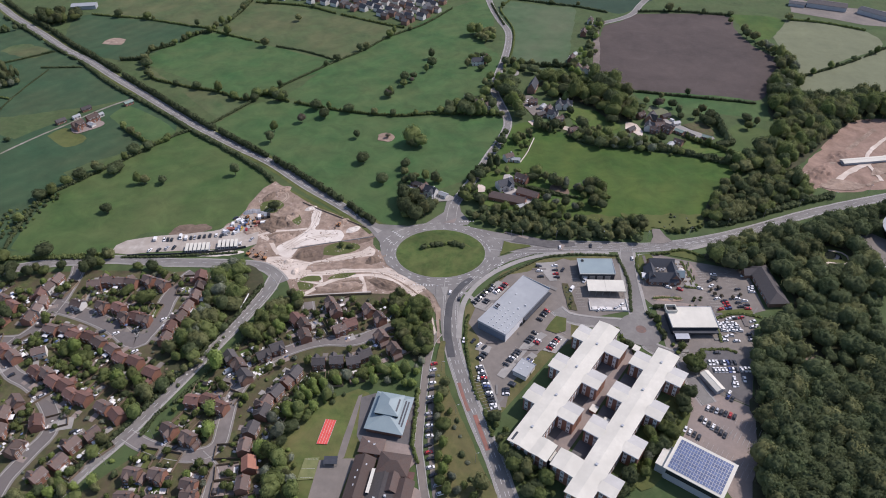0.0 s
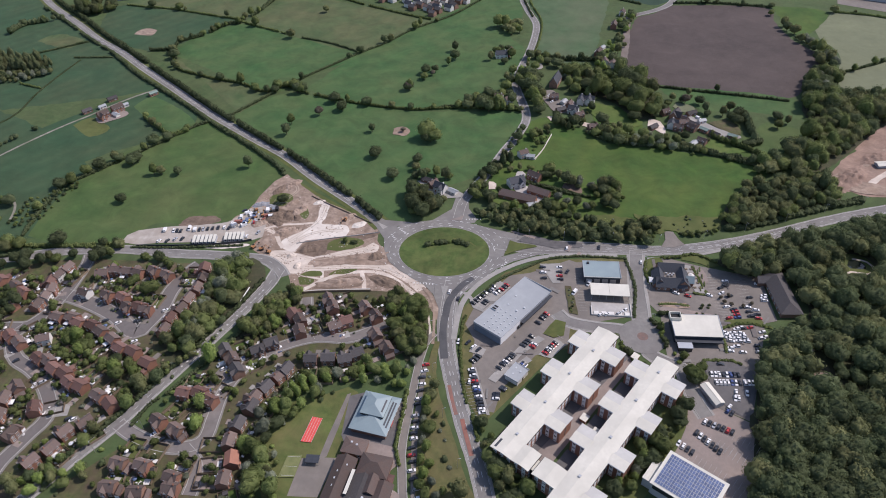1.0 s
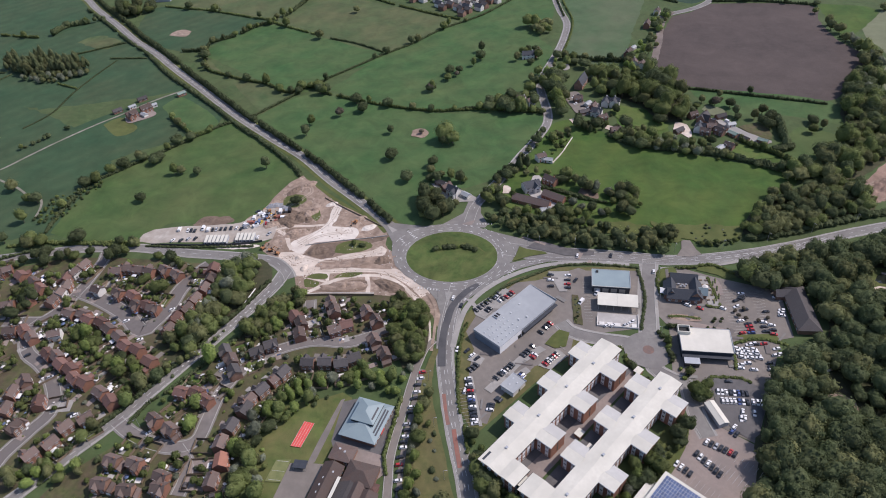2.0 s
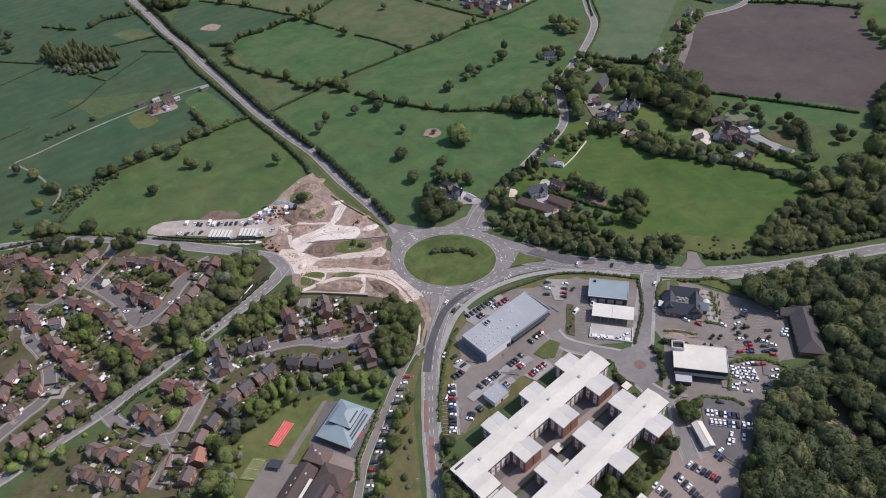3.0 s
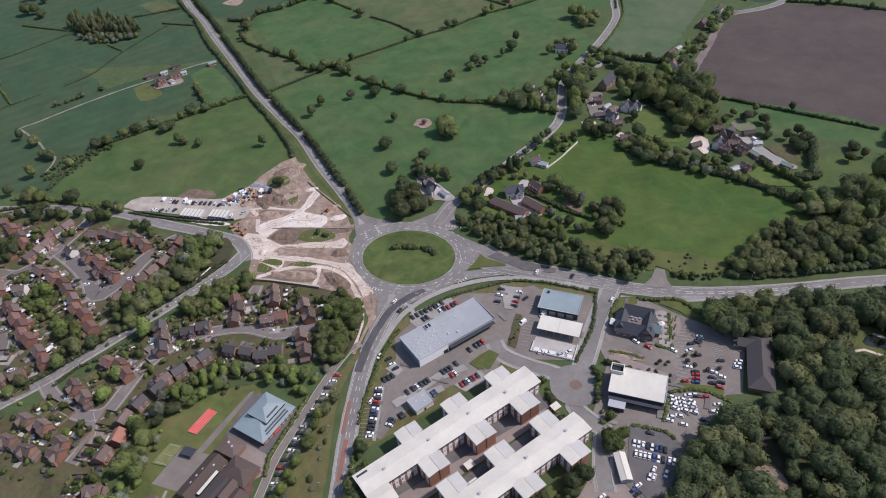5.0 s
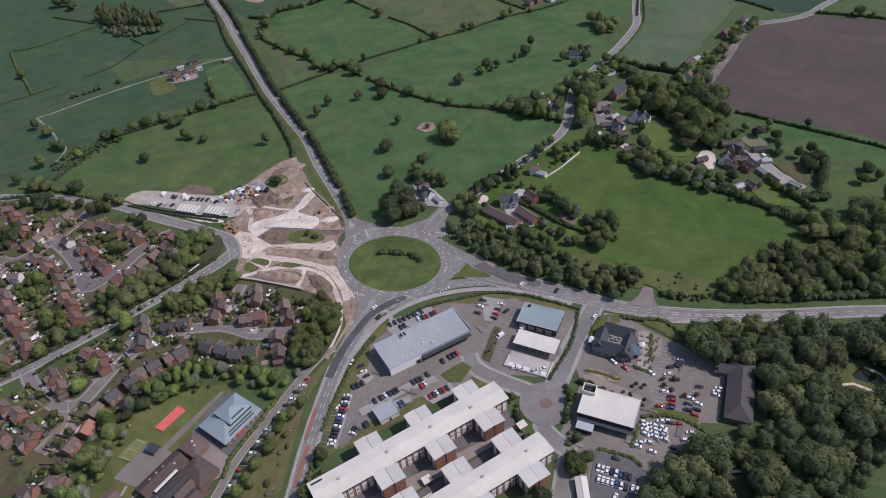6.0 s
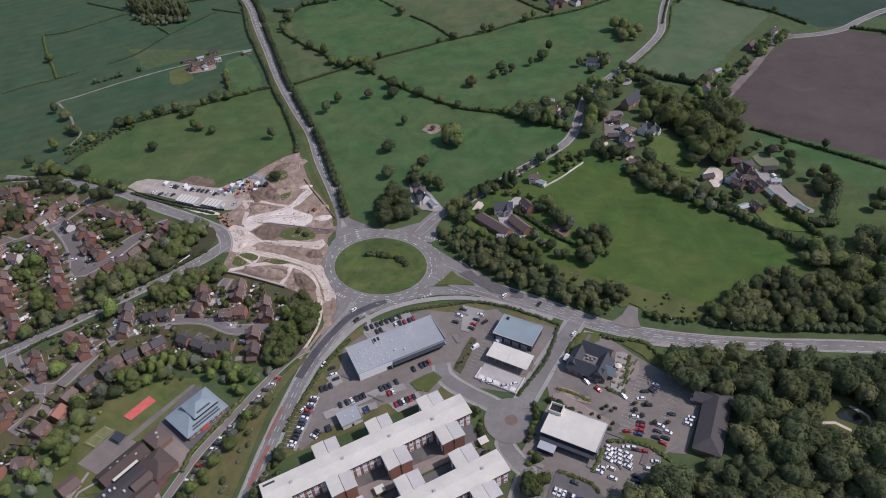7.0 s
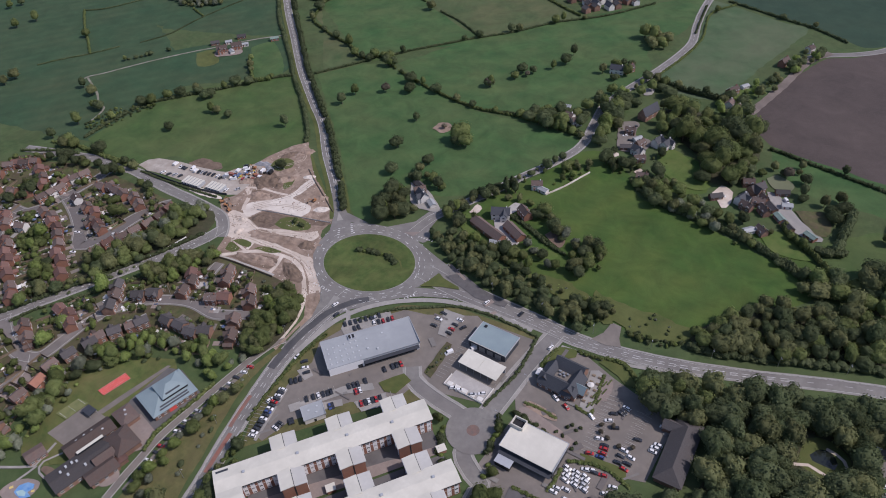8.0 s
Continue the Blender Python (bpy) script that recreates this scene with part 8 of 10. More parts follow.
def wing(x0, x1, y0, y1):
    """A short wing with a stepped pair of low roofs: white, then slightly greyer."""
    z = WALL_Z
    wl = Mesh().box(x0, y0, 0, x1, y1, z - 0.1)
    part("wing_wall", wl, [BRICK], flat)
    mid = (x0 + x1) / 2
    r = Mesh()
    r.slab([(x0 - 0.5, y0 - 0.5, z), (mid - 0.15, y0 - 0.5, z + 0.55), (mid - 0.15, y1 + 0.5, z + 0.55), (x0 - 0.5, y1 + 0.5, z)], 0.35)
    # the x1 plane takes a slightly greyer tone than the x0 plane
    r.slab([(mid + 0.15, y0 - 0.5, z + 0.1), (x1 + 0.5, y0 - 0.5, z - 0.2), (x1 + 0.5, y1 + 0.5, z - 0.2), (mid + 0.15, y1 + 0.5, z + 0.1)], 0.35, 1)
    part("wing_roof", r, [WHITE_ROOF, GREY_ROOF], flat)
    part("gutter", Mesh().box(x0 - 0.72, y0 - 0.5, z - 0.1, x0 - 0.52, y1 + 0.5, z + 0.3), [GREY_CLAD], flat)
    part("roof_gap", Mesh().box(mid - 0.15, y0, z, mid + 0.15, y1, z + 0.3), [DARK_CLAD], flat, "dark step between two roof planes")
    windows_along(flat, x0, y1, x0, y0, 3, 3.4, rest=far_windows)
    windows_along(flat, x1, y0, x1, y1, 3, 3.4, rest=far_windows)
    for y in (y0, y1):
        part("stair_window", Mesh().box(mid - 0.35, y - 0.05, 1.2, mid + 0.35, y + 0.05, 8.6), [GLASS], flat)


bar(0, -12.0, 102.2, 0.0, "roof")
bar(-9.0, -48.0, 102.2, -36.5, "roof")
bar(0.0, -36.4, 10.5, -24.0, "link_roof")
bar(0.0, -21.0, 10.5, -12.1, "link_roof")
part("bridge", Mesh().box(2, -24, 3.2, 8, -21, 8.6).box(1.8, -24.1, 8.6, 8.2, -20.9, 8.9, 1), [GLASS, WHITE_ROOF], flat, "glazed link between two wings")
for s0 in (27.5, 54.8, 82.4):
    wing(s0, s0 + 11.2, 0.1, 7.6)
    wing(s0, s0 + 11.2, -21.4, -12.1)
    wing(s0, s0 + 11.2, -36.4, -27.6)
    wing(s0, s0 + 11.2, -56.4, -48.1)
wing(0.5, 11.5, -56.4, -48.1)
rest_mesh = Mesh()
proto_window = window_data(1.5, 1.4)
for m in far_windows:
    k = len(rest_mesh.v)
    rest_mesh.v += [tuple(m @ v.co) for v in proto_window.vertices]
    rest_mesh.f += [tuple(k + i for i in p.vertices) for p in proto_window.polygons]
    rest_mesh.mi += [p.material_index for p in proto_window.polygons]
part("window_surround", bay_strips, [UPVC], flat, "white panels that run from floor to floor")
tagged(part("further_windows", rest_mesh, [UPVC, GLASS], flat), kind="stuff")
part("roof_well", Mesh().box(0.8, -6.2, 9.9, 6.4, -0.9, 10.25), [DARK_CLAD], flat, "dark sunken plant well in the roof")
for x, y in ((13, -6), (38, -6), (62, -5.6), (84, -7), (12, -42), (40, -42.5), (68, -41.5), (92, -42)):
    part("roof_vent", Mesh().box(x - 0.5, y - 0.5, 10.2, x + 0.5, y + 0.5, 11.1).box(x - 0.65, y - 0.65, 11.1, x + 0.65, y + 0.65, 11.25), [GREY_CLAD], flat)
# courts between the wings: their deep shadow is put into the ground colour
for x0, x1 in ((11.5, 27.5), (38.7, 54.8), (66.0, 82.4), (93.6, 102)):
    for y0, y1 in ((-22, -12.0), (-36.5, -26.5)):
        sharp_ground([tuple((block_m @ Vector((x, y, 0))).xy) for x, y in ((x0, y0), (x1, y0), (x1, y1), (x0, y1))], next(level), "court_surface", DARK_TAR, "paved court between two wings, darkened for their shadow", "courtyard")
sharp_ground([tuple((block_m @ Vector((x, y, 0))).xy) for x, y in ((10.5, -24.9), (104, -25.5), (104, -21.5), (80, -20), (10.5, -15.5))], next(level), "courtyard", BLOCK_PAVING, "reddish paved lane between the two bars", "courtyard")
for x, y in ((48, -24.0), (44, -33), (102, -24.4)):
    q = thing("bin_store", "small white-roofed bin store in the courtyard", "outbuilding", block_m @ turned(x, y))
    part("wall", Mesh().box(-2, -1.6, 0, 2, 1.6, 2.4), [BRICK], q)
    part("roof", Mesh().slab([(-2.3, -1.9, 2.4), (2.3, -1.9, 2.4), (2.3, 1.9, 2.7), (-2.3, 1.9, 2.7)], 0.2), [WHITE_ROOF], q)


# retail store
def box_store(m, w, d, h, label, walls, roof, category="shop", fall=0.8):
    t = thing("shop_building", label, category, m)
    v = [(-w / 2, -d / 2, 0), (w / 2, -d / 2, 0), (w / 2, d / 2, 0), (-w / 2, d / 2, 0), (-w / 2, -d / 2, h - fall), (w / 2, -d / 2, h - fall), (w / 2, d / 2, h), (-w / 2, d / 2, h)]
    part("wall", Mesh().add(v, [(3, 2, 1, 0), (4, 5, 6, 7), (0, 1, 5, 4), (1, 2, 6, 5), (2, 3, 7, 6), (3, 0, 4, 7)]), [walls], t)
    part("roof", Mesh().slab([(-w / 2 - 0.3, -d / 2 - 0.3, h - fall), (w / 2 + 0.3, -d / 2 - 0.3, h - fall), (w / 2 + 0.3, d / 2 + 0.3, h), (-w / 2 - 0.3, d / 2 + 0.3, h)], 0.3), [roof], t)
    p = Mesh()
    for x0, y0, x1, y1, z in ((-w / 2 - 0.45, -d / 2 - 0.45, -w / 2 - 0.2, d / 2 + 0.45, h), (w / 2 + 0.2, -d / 2 - 0.45, w / 2 + 0.45, d / 2 + 0.45, h), (-w / 2 - 0.2, d / 2 + 0.2, w / 2 + 0.2, d / 2 + 0.45, h)):
        p.box(x0, y0, h - fall - 0.3, x1, y1, h + 0.45)
    part("parapet", p, [GREY_CLAD], t)
    return t


store = box_store(turned(44.5, 314.3, 0, 52.8), 50.4, 19.3, 6.4, "long low store with a pale grey metal roof and rooflights", GREY_CLAD, ROOF_GREY)
store_roof = [q for q in store.children if q.name.startswith("roof")][0]
for i in range(6):
    for j in range(4):
        x, y = -23 + i * 3.2, -7.2 + j * 3.6
        part("rooflight", Mesh().taper((x - 0.42, y - 0.5, x + 0.42, y + 0.5), (x - 0.34, y - 0.4, x + 0.34, y + 0.4), 6.0 + j * 0.15, 6.3 + j * 0.15), [SKYLIGHT], store_roof)
for x, y in ((-2, -4), (-1, 3), (8, 4), (3, -6)):
    part("rooflight", Mesh().box(x - 0.5, y - 0.5, 6.0, x + 0.5, y + 0.5, 6.75), [SKYLIGHT], store_roof)
part("plant_enclosure", Mesh().box(-10.5, 5.4, 6.2, -6.5, 8.8, 7.3).box(-10.1, 5.8, 7.3, -8.9, 8.4, 7.5, 1).box(-8.1, 5.8, 7.3, -6.9, 8.4, 7.5, 1), [GREY_CLAD, BLACK_TRIM], store)
part("shopfront", Mesh().box(-6, -9.75, 0.2, 23.5, -9.62, 3.6), [GLASS], store, "dark glazed shopfront")
part("canopy", Mesh().box(-6, -12.0, 3.7, 24.6, -9.66, 4.05), [DARK_CLAD], store)
part("entrance_wall", Mesh().box(-25.2, -9.9, 0, -6.3, -9.66, 5.7), [UPVC], store, "white clad wall by the entrance")
part("side_wall", Mesh().box(-25.36, -9.4, 0, -25.22, 9.4, 5.6), [mat("blue_grey_cladding", (0.16, 0.19, 0.24), (0.2, 0.23, 0.28), 0.5, 0.5)], store, "blue-grey cladding")
part("loading_screen", Mesh().box(25.5, -8.6, 0, 25.75, 6, 2.0), [RENDER_WALL], store)
part("entrance_door", Mesh().box(-9.6, -10.05, 0, -7.0, -9.92, 2.6), [GLASS], store)

kiosk = box_store(turned(46.0, 265.0, 0, 55), 10.5, 8.2, 3.6, "small flat-roofed kiosk with pale grey roof", RENDER_WALL, ROOF_GREY, "kiosk", 0.3)
part("door", Mesh().box(-0.6, -4.2, 0, 0.6, -4.08, 2.1), [GLASS], kiosk)
for x, y in ((-2, 1), (1.5, -1.5), (2.5, 2)):
    part("rooflight", Mesh().box(x - 0.5, y - 0.4, 3.4, x + 0.5, y + 0.4, 3.95), [SKYLIGHT], kiosk)

workshop = box_store(turned(101.0, 351.5, 0, -1), 22.4, 14.8, 5.2, "workshop with a blue-grey flat roof and dark walls", DARK_CLAD, ROOF_BLUE, "workshop", 0.3)
part("parapet_trim", Mesh().box(-11.7, -7.9, 5.05, 11.7, -7.65, 5.5), [WHITE_ROOF], workshop)
part("roof_unit", Mesh().box(-9, 4.6, 5.2, -7.6, 6.2, 6.1), [BLACK_TRIM], workshop)
for i in range(4):
    part("roller_door", Mesh().box(-10 + i * 5, -7.52, 0, -6.4 + i * 5, -7.42, 3.4), [STEEL], workshop)

wash = thing("wash_canopy", "long white-roofed open canopy over washing bays", "canopy", turned(104.2, 333.2, 0, -2))
part("roof", Mesh().slab([(-11.8, -5.2, 4.3), (-0.4, -5.2, 4.3), (-0.4, 5.2, 4.7), (-11.8, 5.2, 4.7)], 0.3).slab([(-0.3, -5.2, 4.35), (11.8, -5.2, 4.35), (11.8, 5.2, 4.75), (-0.3, 5.2, 4.75)], 0.3), [WHITE_ROOF], wash)
part("back_wall", Mesh().box(-11.4, 4.6, 0, 11.4, 4.9, 4.55), [GREY_CLAD], wash)
for i in range(6):
    part("post", Mesh().cylinder(-11 + i * 4.4, -4.8, 0, 4.35, 0.12), [STEEL], wash)
fore = thing("wash_forecourt", "pale concrete forecourt with low white walls", "forecourt", turned(103.8, 320.2, 0, -2))
part("slab", Mesh().box(-11.6, -5.4, 0, 11.6, 5.6, 0.3), [CONCRETE], fore)
part("low_wall", Mesh().box(-11.6, -5.7, 0, 11.6, -5.4, 1.1).box(-11.9, -5.7, 0, -11.6, 2, 1.1).box(11.6, -5.7, 0, 11.9, 5.6, 1.1), [RENDER_WALL], fore)
for i in range(5):
    part("bay_marker", Mesh().box(-10.5 + i * 4.6, -5, 0.3, -7.6 + i * 4.6, -2.6, 0.95), [RENDER_WALL], fore)

# white-roofed shop
white_shop = box_store(turned(150.2, 303.2, 0, 0), 27.0, 16.6, 6.0, "shop with a broad white flat roof and dark glazed front", DARK_CLAD, WHITE_ROOF, "shop", 0.4)
well = Mesh()
for x0, y0, x1, y1 in ((-14.6, 3.4, -8, 3.8), (-14.6, 8.4, -8, 8.8), (-14.6, 3.8, -14.2, 8.4), (-8.4, 3.8, -8, 8.4)):
    well.box(x0, y0, 5.8, x1, y1, 8.2)
part("plant_screen", well, [WHITE_ROOF], white_shop)
part("plant_floor", Mesh().box(-14.2, 3.8, 5.9, -8.4, 8.4, 6.5), [BLACK_TRIM], white_shop)
part("front_canopy", Mesh().box(-13.5, -11.2, 3.3, 13.5, -8.4, 3.6), [DARK_CLAD], white_shop)
part("shopfront", Mesh().box(-12.5, -8.55, 0.1, 12.5, -8.4, 3.2), [GLASS], white_shop)
part("side_hall", Mesh().box(-12.5, -15.4, 0, -4.8, -11.3, 3.2).box(-12.8, -15.7, 3.2, -4.5, -11.2, 3.45, 1), [GLASS, GREY_CLAD], white_shop, "low glazed side hall")

# slate-roofed restaurant round a small court
pub = thing("restaurant_building", "restaurant with steep dark slate roofs round a small court", "restaurant", turned(143.4, 349, 0, -3))


def pub_wing(x, y, a, w, d, e, r, roof=SLATE):
    g = turned(x, y, 0, a)
    part("wall", Mesh().gable_walls(w, d, e, r), [BRICK_BUFF], pub, m=g)
    part("roof", Mesh().gable_roof(w, d, e, r, 0.4), [roof], pub, m=g @ turned(0, 0, 0.01))
    for side, b in ((-1, 0), (1, 180)):
        for i in range(max(1, int(w / 3.5))):
            n = max(1, int(w / 3.5))
            part("window", window_data(1.5, 1.3), [], pub, m=g @ turned((i + 0.5) / n * w - w / 2, side * d / 2, 1.0, b))


pub_wing(0.88, 6.51, 0, 15.8, 9.7, 3.4, 8.4)
pub_wing(-6.86, -2.20, 90, 12.3, 7.6, 3.2, 7.0)
pub_wing(0.00, -6.34, 0, 18.5, 8.4, 3.2, 7.2)
pub_wing(7.22, -2.29, 90, 14.1, 8.1, 3.4, 7.8)
pub_wing(11.00, -2.64, 0, 6.2, 5.3, 3.2, 6.2, ROOF_BLUE)
pub_flat = part("flat_roof", Mesh().box(-3.6, -2.9, 0, 3.6, 2.2, 4.2), [ASPHALT_YARD], pub, "grey flat roof with kitchen plant")
for x, y in ((-2.2, 0.9), (-1.1, -1.1), (1.1, -0.9), (2.2, 0.9), (0, 0.5)):
    part("extract_unit", Mesh().box(x - 0.6, y - 0.5, 4.2, x + 0.6, y + 0.5, 5.2), [STEEL], pub_flat)
terrace_seat = Mesh().box(-0.9, -0.4, 0.7, 0.9, 0.4, 0.78).box(-0.9, -0.85, 0.4, 0.9, -0.6, 0.46).box(-0.9, 0.6, 0.4, 0.9, 0.85, 0.46).box(-0.6, -0.8, 0, -0.5, 0.8, 0.7).box(0.5, -0.8, 0, 0.6, 0.8, 0.7).data("picnic_table", [FENCE])
for i in range(10):
    single("picnic_table", terrace_seat, [], "weathered timber picnic table on the terrace", "picnic table", turned(156.2 + (i % 2) * 3.0 + i * 0.25, 359.5 - (i // 2) * 4.4, 0.07, 8), "terrace tables")
part("parasol", Mesh().cylinder(14, 3.5, 0, 2.4, 0.05, n=6).cylinder(14, 3.5, 2.3, 3.1, 1.9, 0.1, 8, 1), [STEEL, RENDER_WALL], pub)
for i in range(9):
    single("planter_bed", Mesh().box(-2.2, -0.4, 0, 2.2, 0.4, 0.55).box(-2.1, -0.3, 0.55, 2.1, 0.3, 0.8, 1), [BLOCK_PAVING, LEAF_MID], "low planted bed on the restaurant terrace", "planter", turned(161.5 + (i % 3) * 1.7, 341 + i * 2.3, 0.1, 80))

marquee = thing("marquee", "white garden marquee beside the restaurant", "marquee", turned(133.6, 346.2, 0, -3))
part("canopy", Mesh().gable_roof(6.5, 4.6, 2.3, 3.6, 0.2), [UPVC], marquee)
for px, py in ((-3, -2.1), (3, -2.1), (-3, 2.1), (3, 2.1)):
    part("pole", Mesh().cylinder(px, py, 0, 2.35, 0.05, n=6), [STEEL], marquee)

# long dark hall with a hipped roof
hall = thing("long_hall", "long hall with a dark brown hipped roof", "hall", turned(208.3, 335.9, 0, -88))
part("wall", Mesh().box(-18, -5.8, 0, 18, 5.8, 3.4), [BRICK_BUFF], hall)
part("roof", Mesh().hip_roof(36, 11.6, 3.4, 7.6, 0.8), [TILE_GREY], hall)
part("porch", Mesh().gable_walls(7, 6, 3.2, 5.8), [BRICK_BUFF], hall, m=turned(-12.5, -7.2, 0, 90))
part("porch_roof", Mesh().gable_roof(9, 6, 3.3, 6.0, 0.4), [TILE_GREY], hall, m=turned(-12.5, -6.4, 0, 90))
windows_along(hall, -17, -5.82, 17, -5.82, 1, 4.0)

# gymnasium with photovoltaic panels
pv = thing("solar_roof_building", "pale building with a roof full of blue solar panels", "sports hall", turned(124.4, 198.0, 0, -36))
part("wall", Mesh().box(-14, -10.2, 0, 14, 10.2, 8.0), [GREY_CLAD], pv)
pv_roof = part("roof", Mesh().slab([(-14.6, -10.8, 8.0), (14.6, -10.8, 8.0), (14.6, 10.8, 8.8), (-14.6, 10.8, 8.8)], 0.4), [WHITE_ROOF], pv)
part("glazing_band", Mesh().box(-13, -10.35, 4.6, 13, -10.22, 7.2), [GLASS], pv)
part("side_block", Mesh().box(-18.5, -9, 0, -14.05, 4, 6.2).box(-18.8, -9.3, 6.2, -14.05, 4.3, 6.5, 1), [GREY_CLAD, WHITE_ROOF], pv)
panel = Mesh().box(-0.62, -0.98, 0, 0.62, 0.98, 0.05).box(-0.56, -0.92, 0.05, 0.56, 0.92, 0.056, 1).data("solar_panel", [STEEL, PANEL_BLUE])
for i in range(20):
    for j in range(9):
        y = -8.4 + j * 2.08
        part("solar_panel", panel, [], pv_roof, m=pose(-12.4 + i * 1.3, y, 8.52 + (y + 10.8) * 0.037, 2.1, 0, 0))

shed = thing("white_store_shed", "long low white-roofed store shed", "shed", turned(149.0, 256.0, 0, -68))
part("wall", Mesh().gable_walls(14, 5.0, 3.0, 3.8), [GREY_CLAD], shed)
part("roof", Mesh().gable_roof(14, 5.0, 3.0, 3.8, 0.3), [WHITE_ROOF], shed)
part("door", Mesh().box(-1.4, -2.58, 0, 1.4, -2.48, 2.5), [STEEL], shed)

# paths, beds and painted play surface behind the school
for outline, material, label in (
    ([(-53.5, 155.0), (-53.1, 160.4), (-47.9, 166.0), (-40.5, 167.8), (-38.1, 162.7), (-40.3, 158.4), (-48.5, 153.4)], BLOCK_PAVING, "brownish play yard paving"),
    ([(-47.1, 158.3), (-48.1, 161.7), (-46.0, 164.8), (-42.3, 166.0), (-40.6, 164.3), (-41.3, 161.8), (-37.9, 161.2), (-42.0, 158.0)], PLAY_BLUE, "bright blue painted play surface"),
    ([(-46.4, 158.9), (-44.7, 161.1), (-41.9, 161.3), (-40.6, 159.9), (-43.3, 158.3)], PLAY_PALE, "pale green painted shape of the play surface"),
    ([(-51.5, 158.6), (-50.6, 160.2), (-49.3, 159.6), (-50.2, 158)], PLAY_YELLOW, "yellow painted spot of the play surface"),
    ([(-40.6, 163.2), (-39.6, 164.4), (-38.6, 163.6), (-39.6, 162.6)], PLAY_YELLOW, "yellow painted spot of the play surface"),
    ([(-43.0, 171.8), (-47.2, 172.1), (-47.5, 174.1), (-43.5, 175.7), (-41.0, 175.9), (-40.4, 171.6)], DARK_SOIL, "dark planted bed beside the school"),
    ([(-48.9, 177.2), (-45.8, 183.5), (-42.5, 182.2), (-42.1, 178.8), (-45.1, 176.2)], VERGE, "small lawn inside a curved path"),
    ([(-17.6, 180.3), (-19.8, 186.6), (-17.2, 192.8), (-10.4, 189.9), (-11.2, 183.5)], BLOCK_PAVING, "pinkish paved court before the school"),
):
    edge_ground(outline, next(level), "play_surface", material, label, "school ground", ragged=0.2, step=2)
for points, w in (([(-40.8, 170.3), (-46.0, 170.7), (-48.8, 172.5), (-49.8, 175.6), (-47.9, 179.6), (-45.8, 183.5)], 1.1), ([(-65.8, 162.2), (-56.1, 168.1), (-51.3, 171.7), (-52.2, 176.2), (-53.2, 180.9), (-54.1, 185.2)], 1.4), ([(-51.6, 162.4), (-50.8, 167.8), (-50.4, 172.3)], 1.2)):
    ribbon(points, w, next(level), "footpath", PAVING, "pale curved path behind the school", "footpath", wobble=0.1)
# school hall with a two-tier blue-grey roof
pool = thing("school_hall", "school hall with a two-tier blue-grey metal roof and solar strips", "school hall", turned(-27.6, 233.8, 0, 77.5))
part("wall", Mesh().box(-11.6, -9.4, 0, 11.6, 9.4, 3.6), [BRICK_BUFF], pool)
part("lower_roof", Mesh().hip_roof(23.2, 18.8, 3.6, 7.0, 0.9, 3.0), [ROOF_BLUE], pool)
part("clerestory", Mesh().box(-3.2, -5.0, 4.4, 9.2, 6.2, 6.9), [GLASS], pool)
# black box in place of the shade below the upper eaves
part("shadow_gap", Mesh().box(-4.0, -5.6, 5.6, 10.0, 6.8, 6.2), [BLACK_TRIM], pool, "black band standing for shade under the upper roof")
part("upper_roof", Mesh().hip_roof(12.4, 11.2, 6.9, 9.4, 0.9, 1.6), [ROOF_BLUE], pool, m=turned(3.0, 0.6))
for k in range(2):
    part("solar_strip", Mesh().slab([(-8 + k, -8.9 + k * 1.4, 4.2 + k * 0.48), (8.5, -8.9 + k * 1.4, 4.2 + k * 0.48), (8.5, -8.1 + k * 1.4, 4.5 + k * 0.48), (-8 + k, -8.1 + k * 1.4, 4.5 + k * 0.48)], 0.1), [SLATE], pool)
part("solar_strip", Mesh().slab([(-1.5, -4.6, 7.6), (6.5, -4.6, 7.6), (6.5, -3.8, 7.95), (-1.5, -3.8, 7.95)], 0.1), [DARK_CLAD], pool)
windows_along(pool, -11, -9.42, 11, -9.42, 1, 3.0)
part("red_fascia", Mesh().box(-4, -9.62, 0.2, 0, -9.46, 2.6), [TRACK_RED], pool)

# older school buildings in brown tile
school = thing("school_building", "low brown-brick school with long brown tiled roofs", "school", turned(-34, 190, 0, 80))


def school_wing(x, y, a, w, d, e, r, hip=False, roof=TILE_BROWN):
    g = turned(x, y, 0, a)
    if hip:
        part("wall", Mesh().box(-w / 2, -d / 2, 0, w / 2, d / 2, e), [BRICK_BUFF], school, m=g)
        part("roof", Mesh().hip_roof(w, d, e, r, 0.5), [roof], school, m=g)
    else:
        part("wall", Mesh().gable_walls(w, d, e, r), [BRICK_BUFF], school, m=g)
        part("roof", Mesh().gable_roof(w, d, e, r, 0.5), [roof], school, m=g @ turned(0, 0, 0.01))
    for side, b in ((-1, 0), (1, 180)):
        n = max(1, int(w / 4))
        for i in range(n):
            part("window", window_data(1.7, 1.3), [], school, m=g @ turned((i + 0.5) / n * w - w / 2, side * (d / 2 + (0.01 if hip else 0)), 1.0, b))


school_wing(4.2, 6.6, 0, 23.5, 9.8, 3.2, 5.6)
school_wing(23.1, 5.3, 90, 11.5, 8.6, 3.2, 5.2, True)
school_wing(14.3, -8.1, 90, 15.0, 11.5, 3.6, 7.0, True)
school_wing(-5.1, -5.0, 0, 30, 12.6, 3.2, 4.3, roof=TILE_GREY)
school_wing(-0.4, -15.6, 0, 14, 8.4, 3.0, 5.0)
school_wing(4.0, -9.5, 0, 9.5, 7.0, 3.2, 5.8)
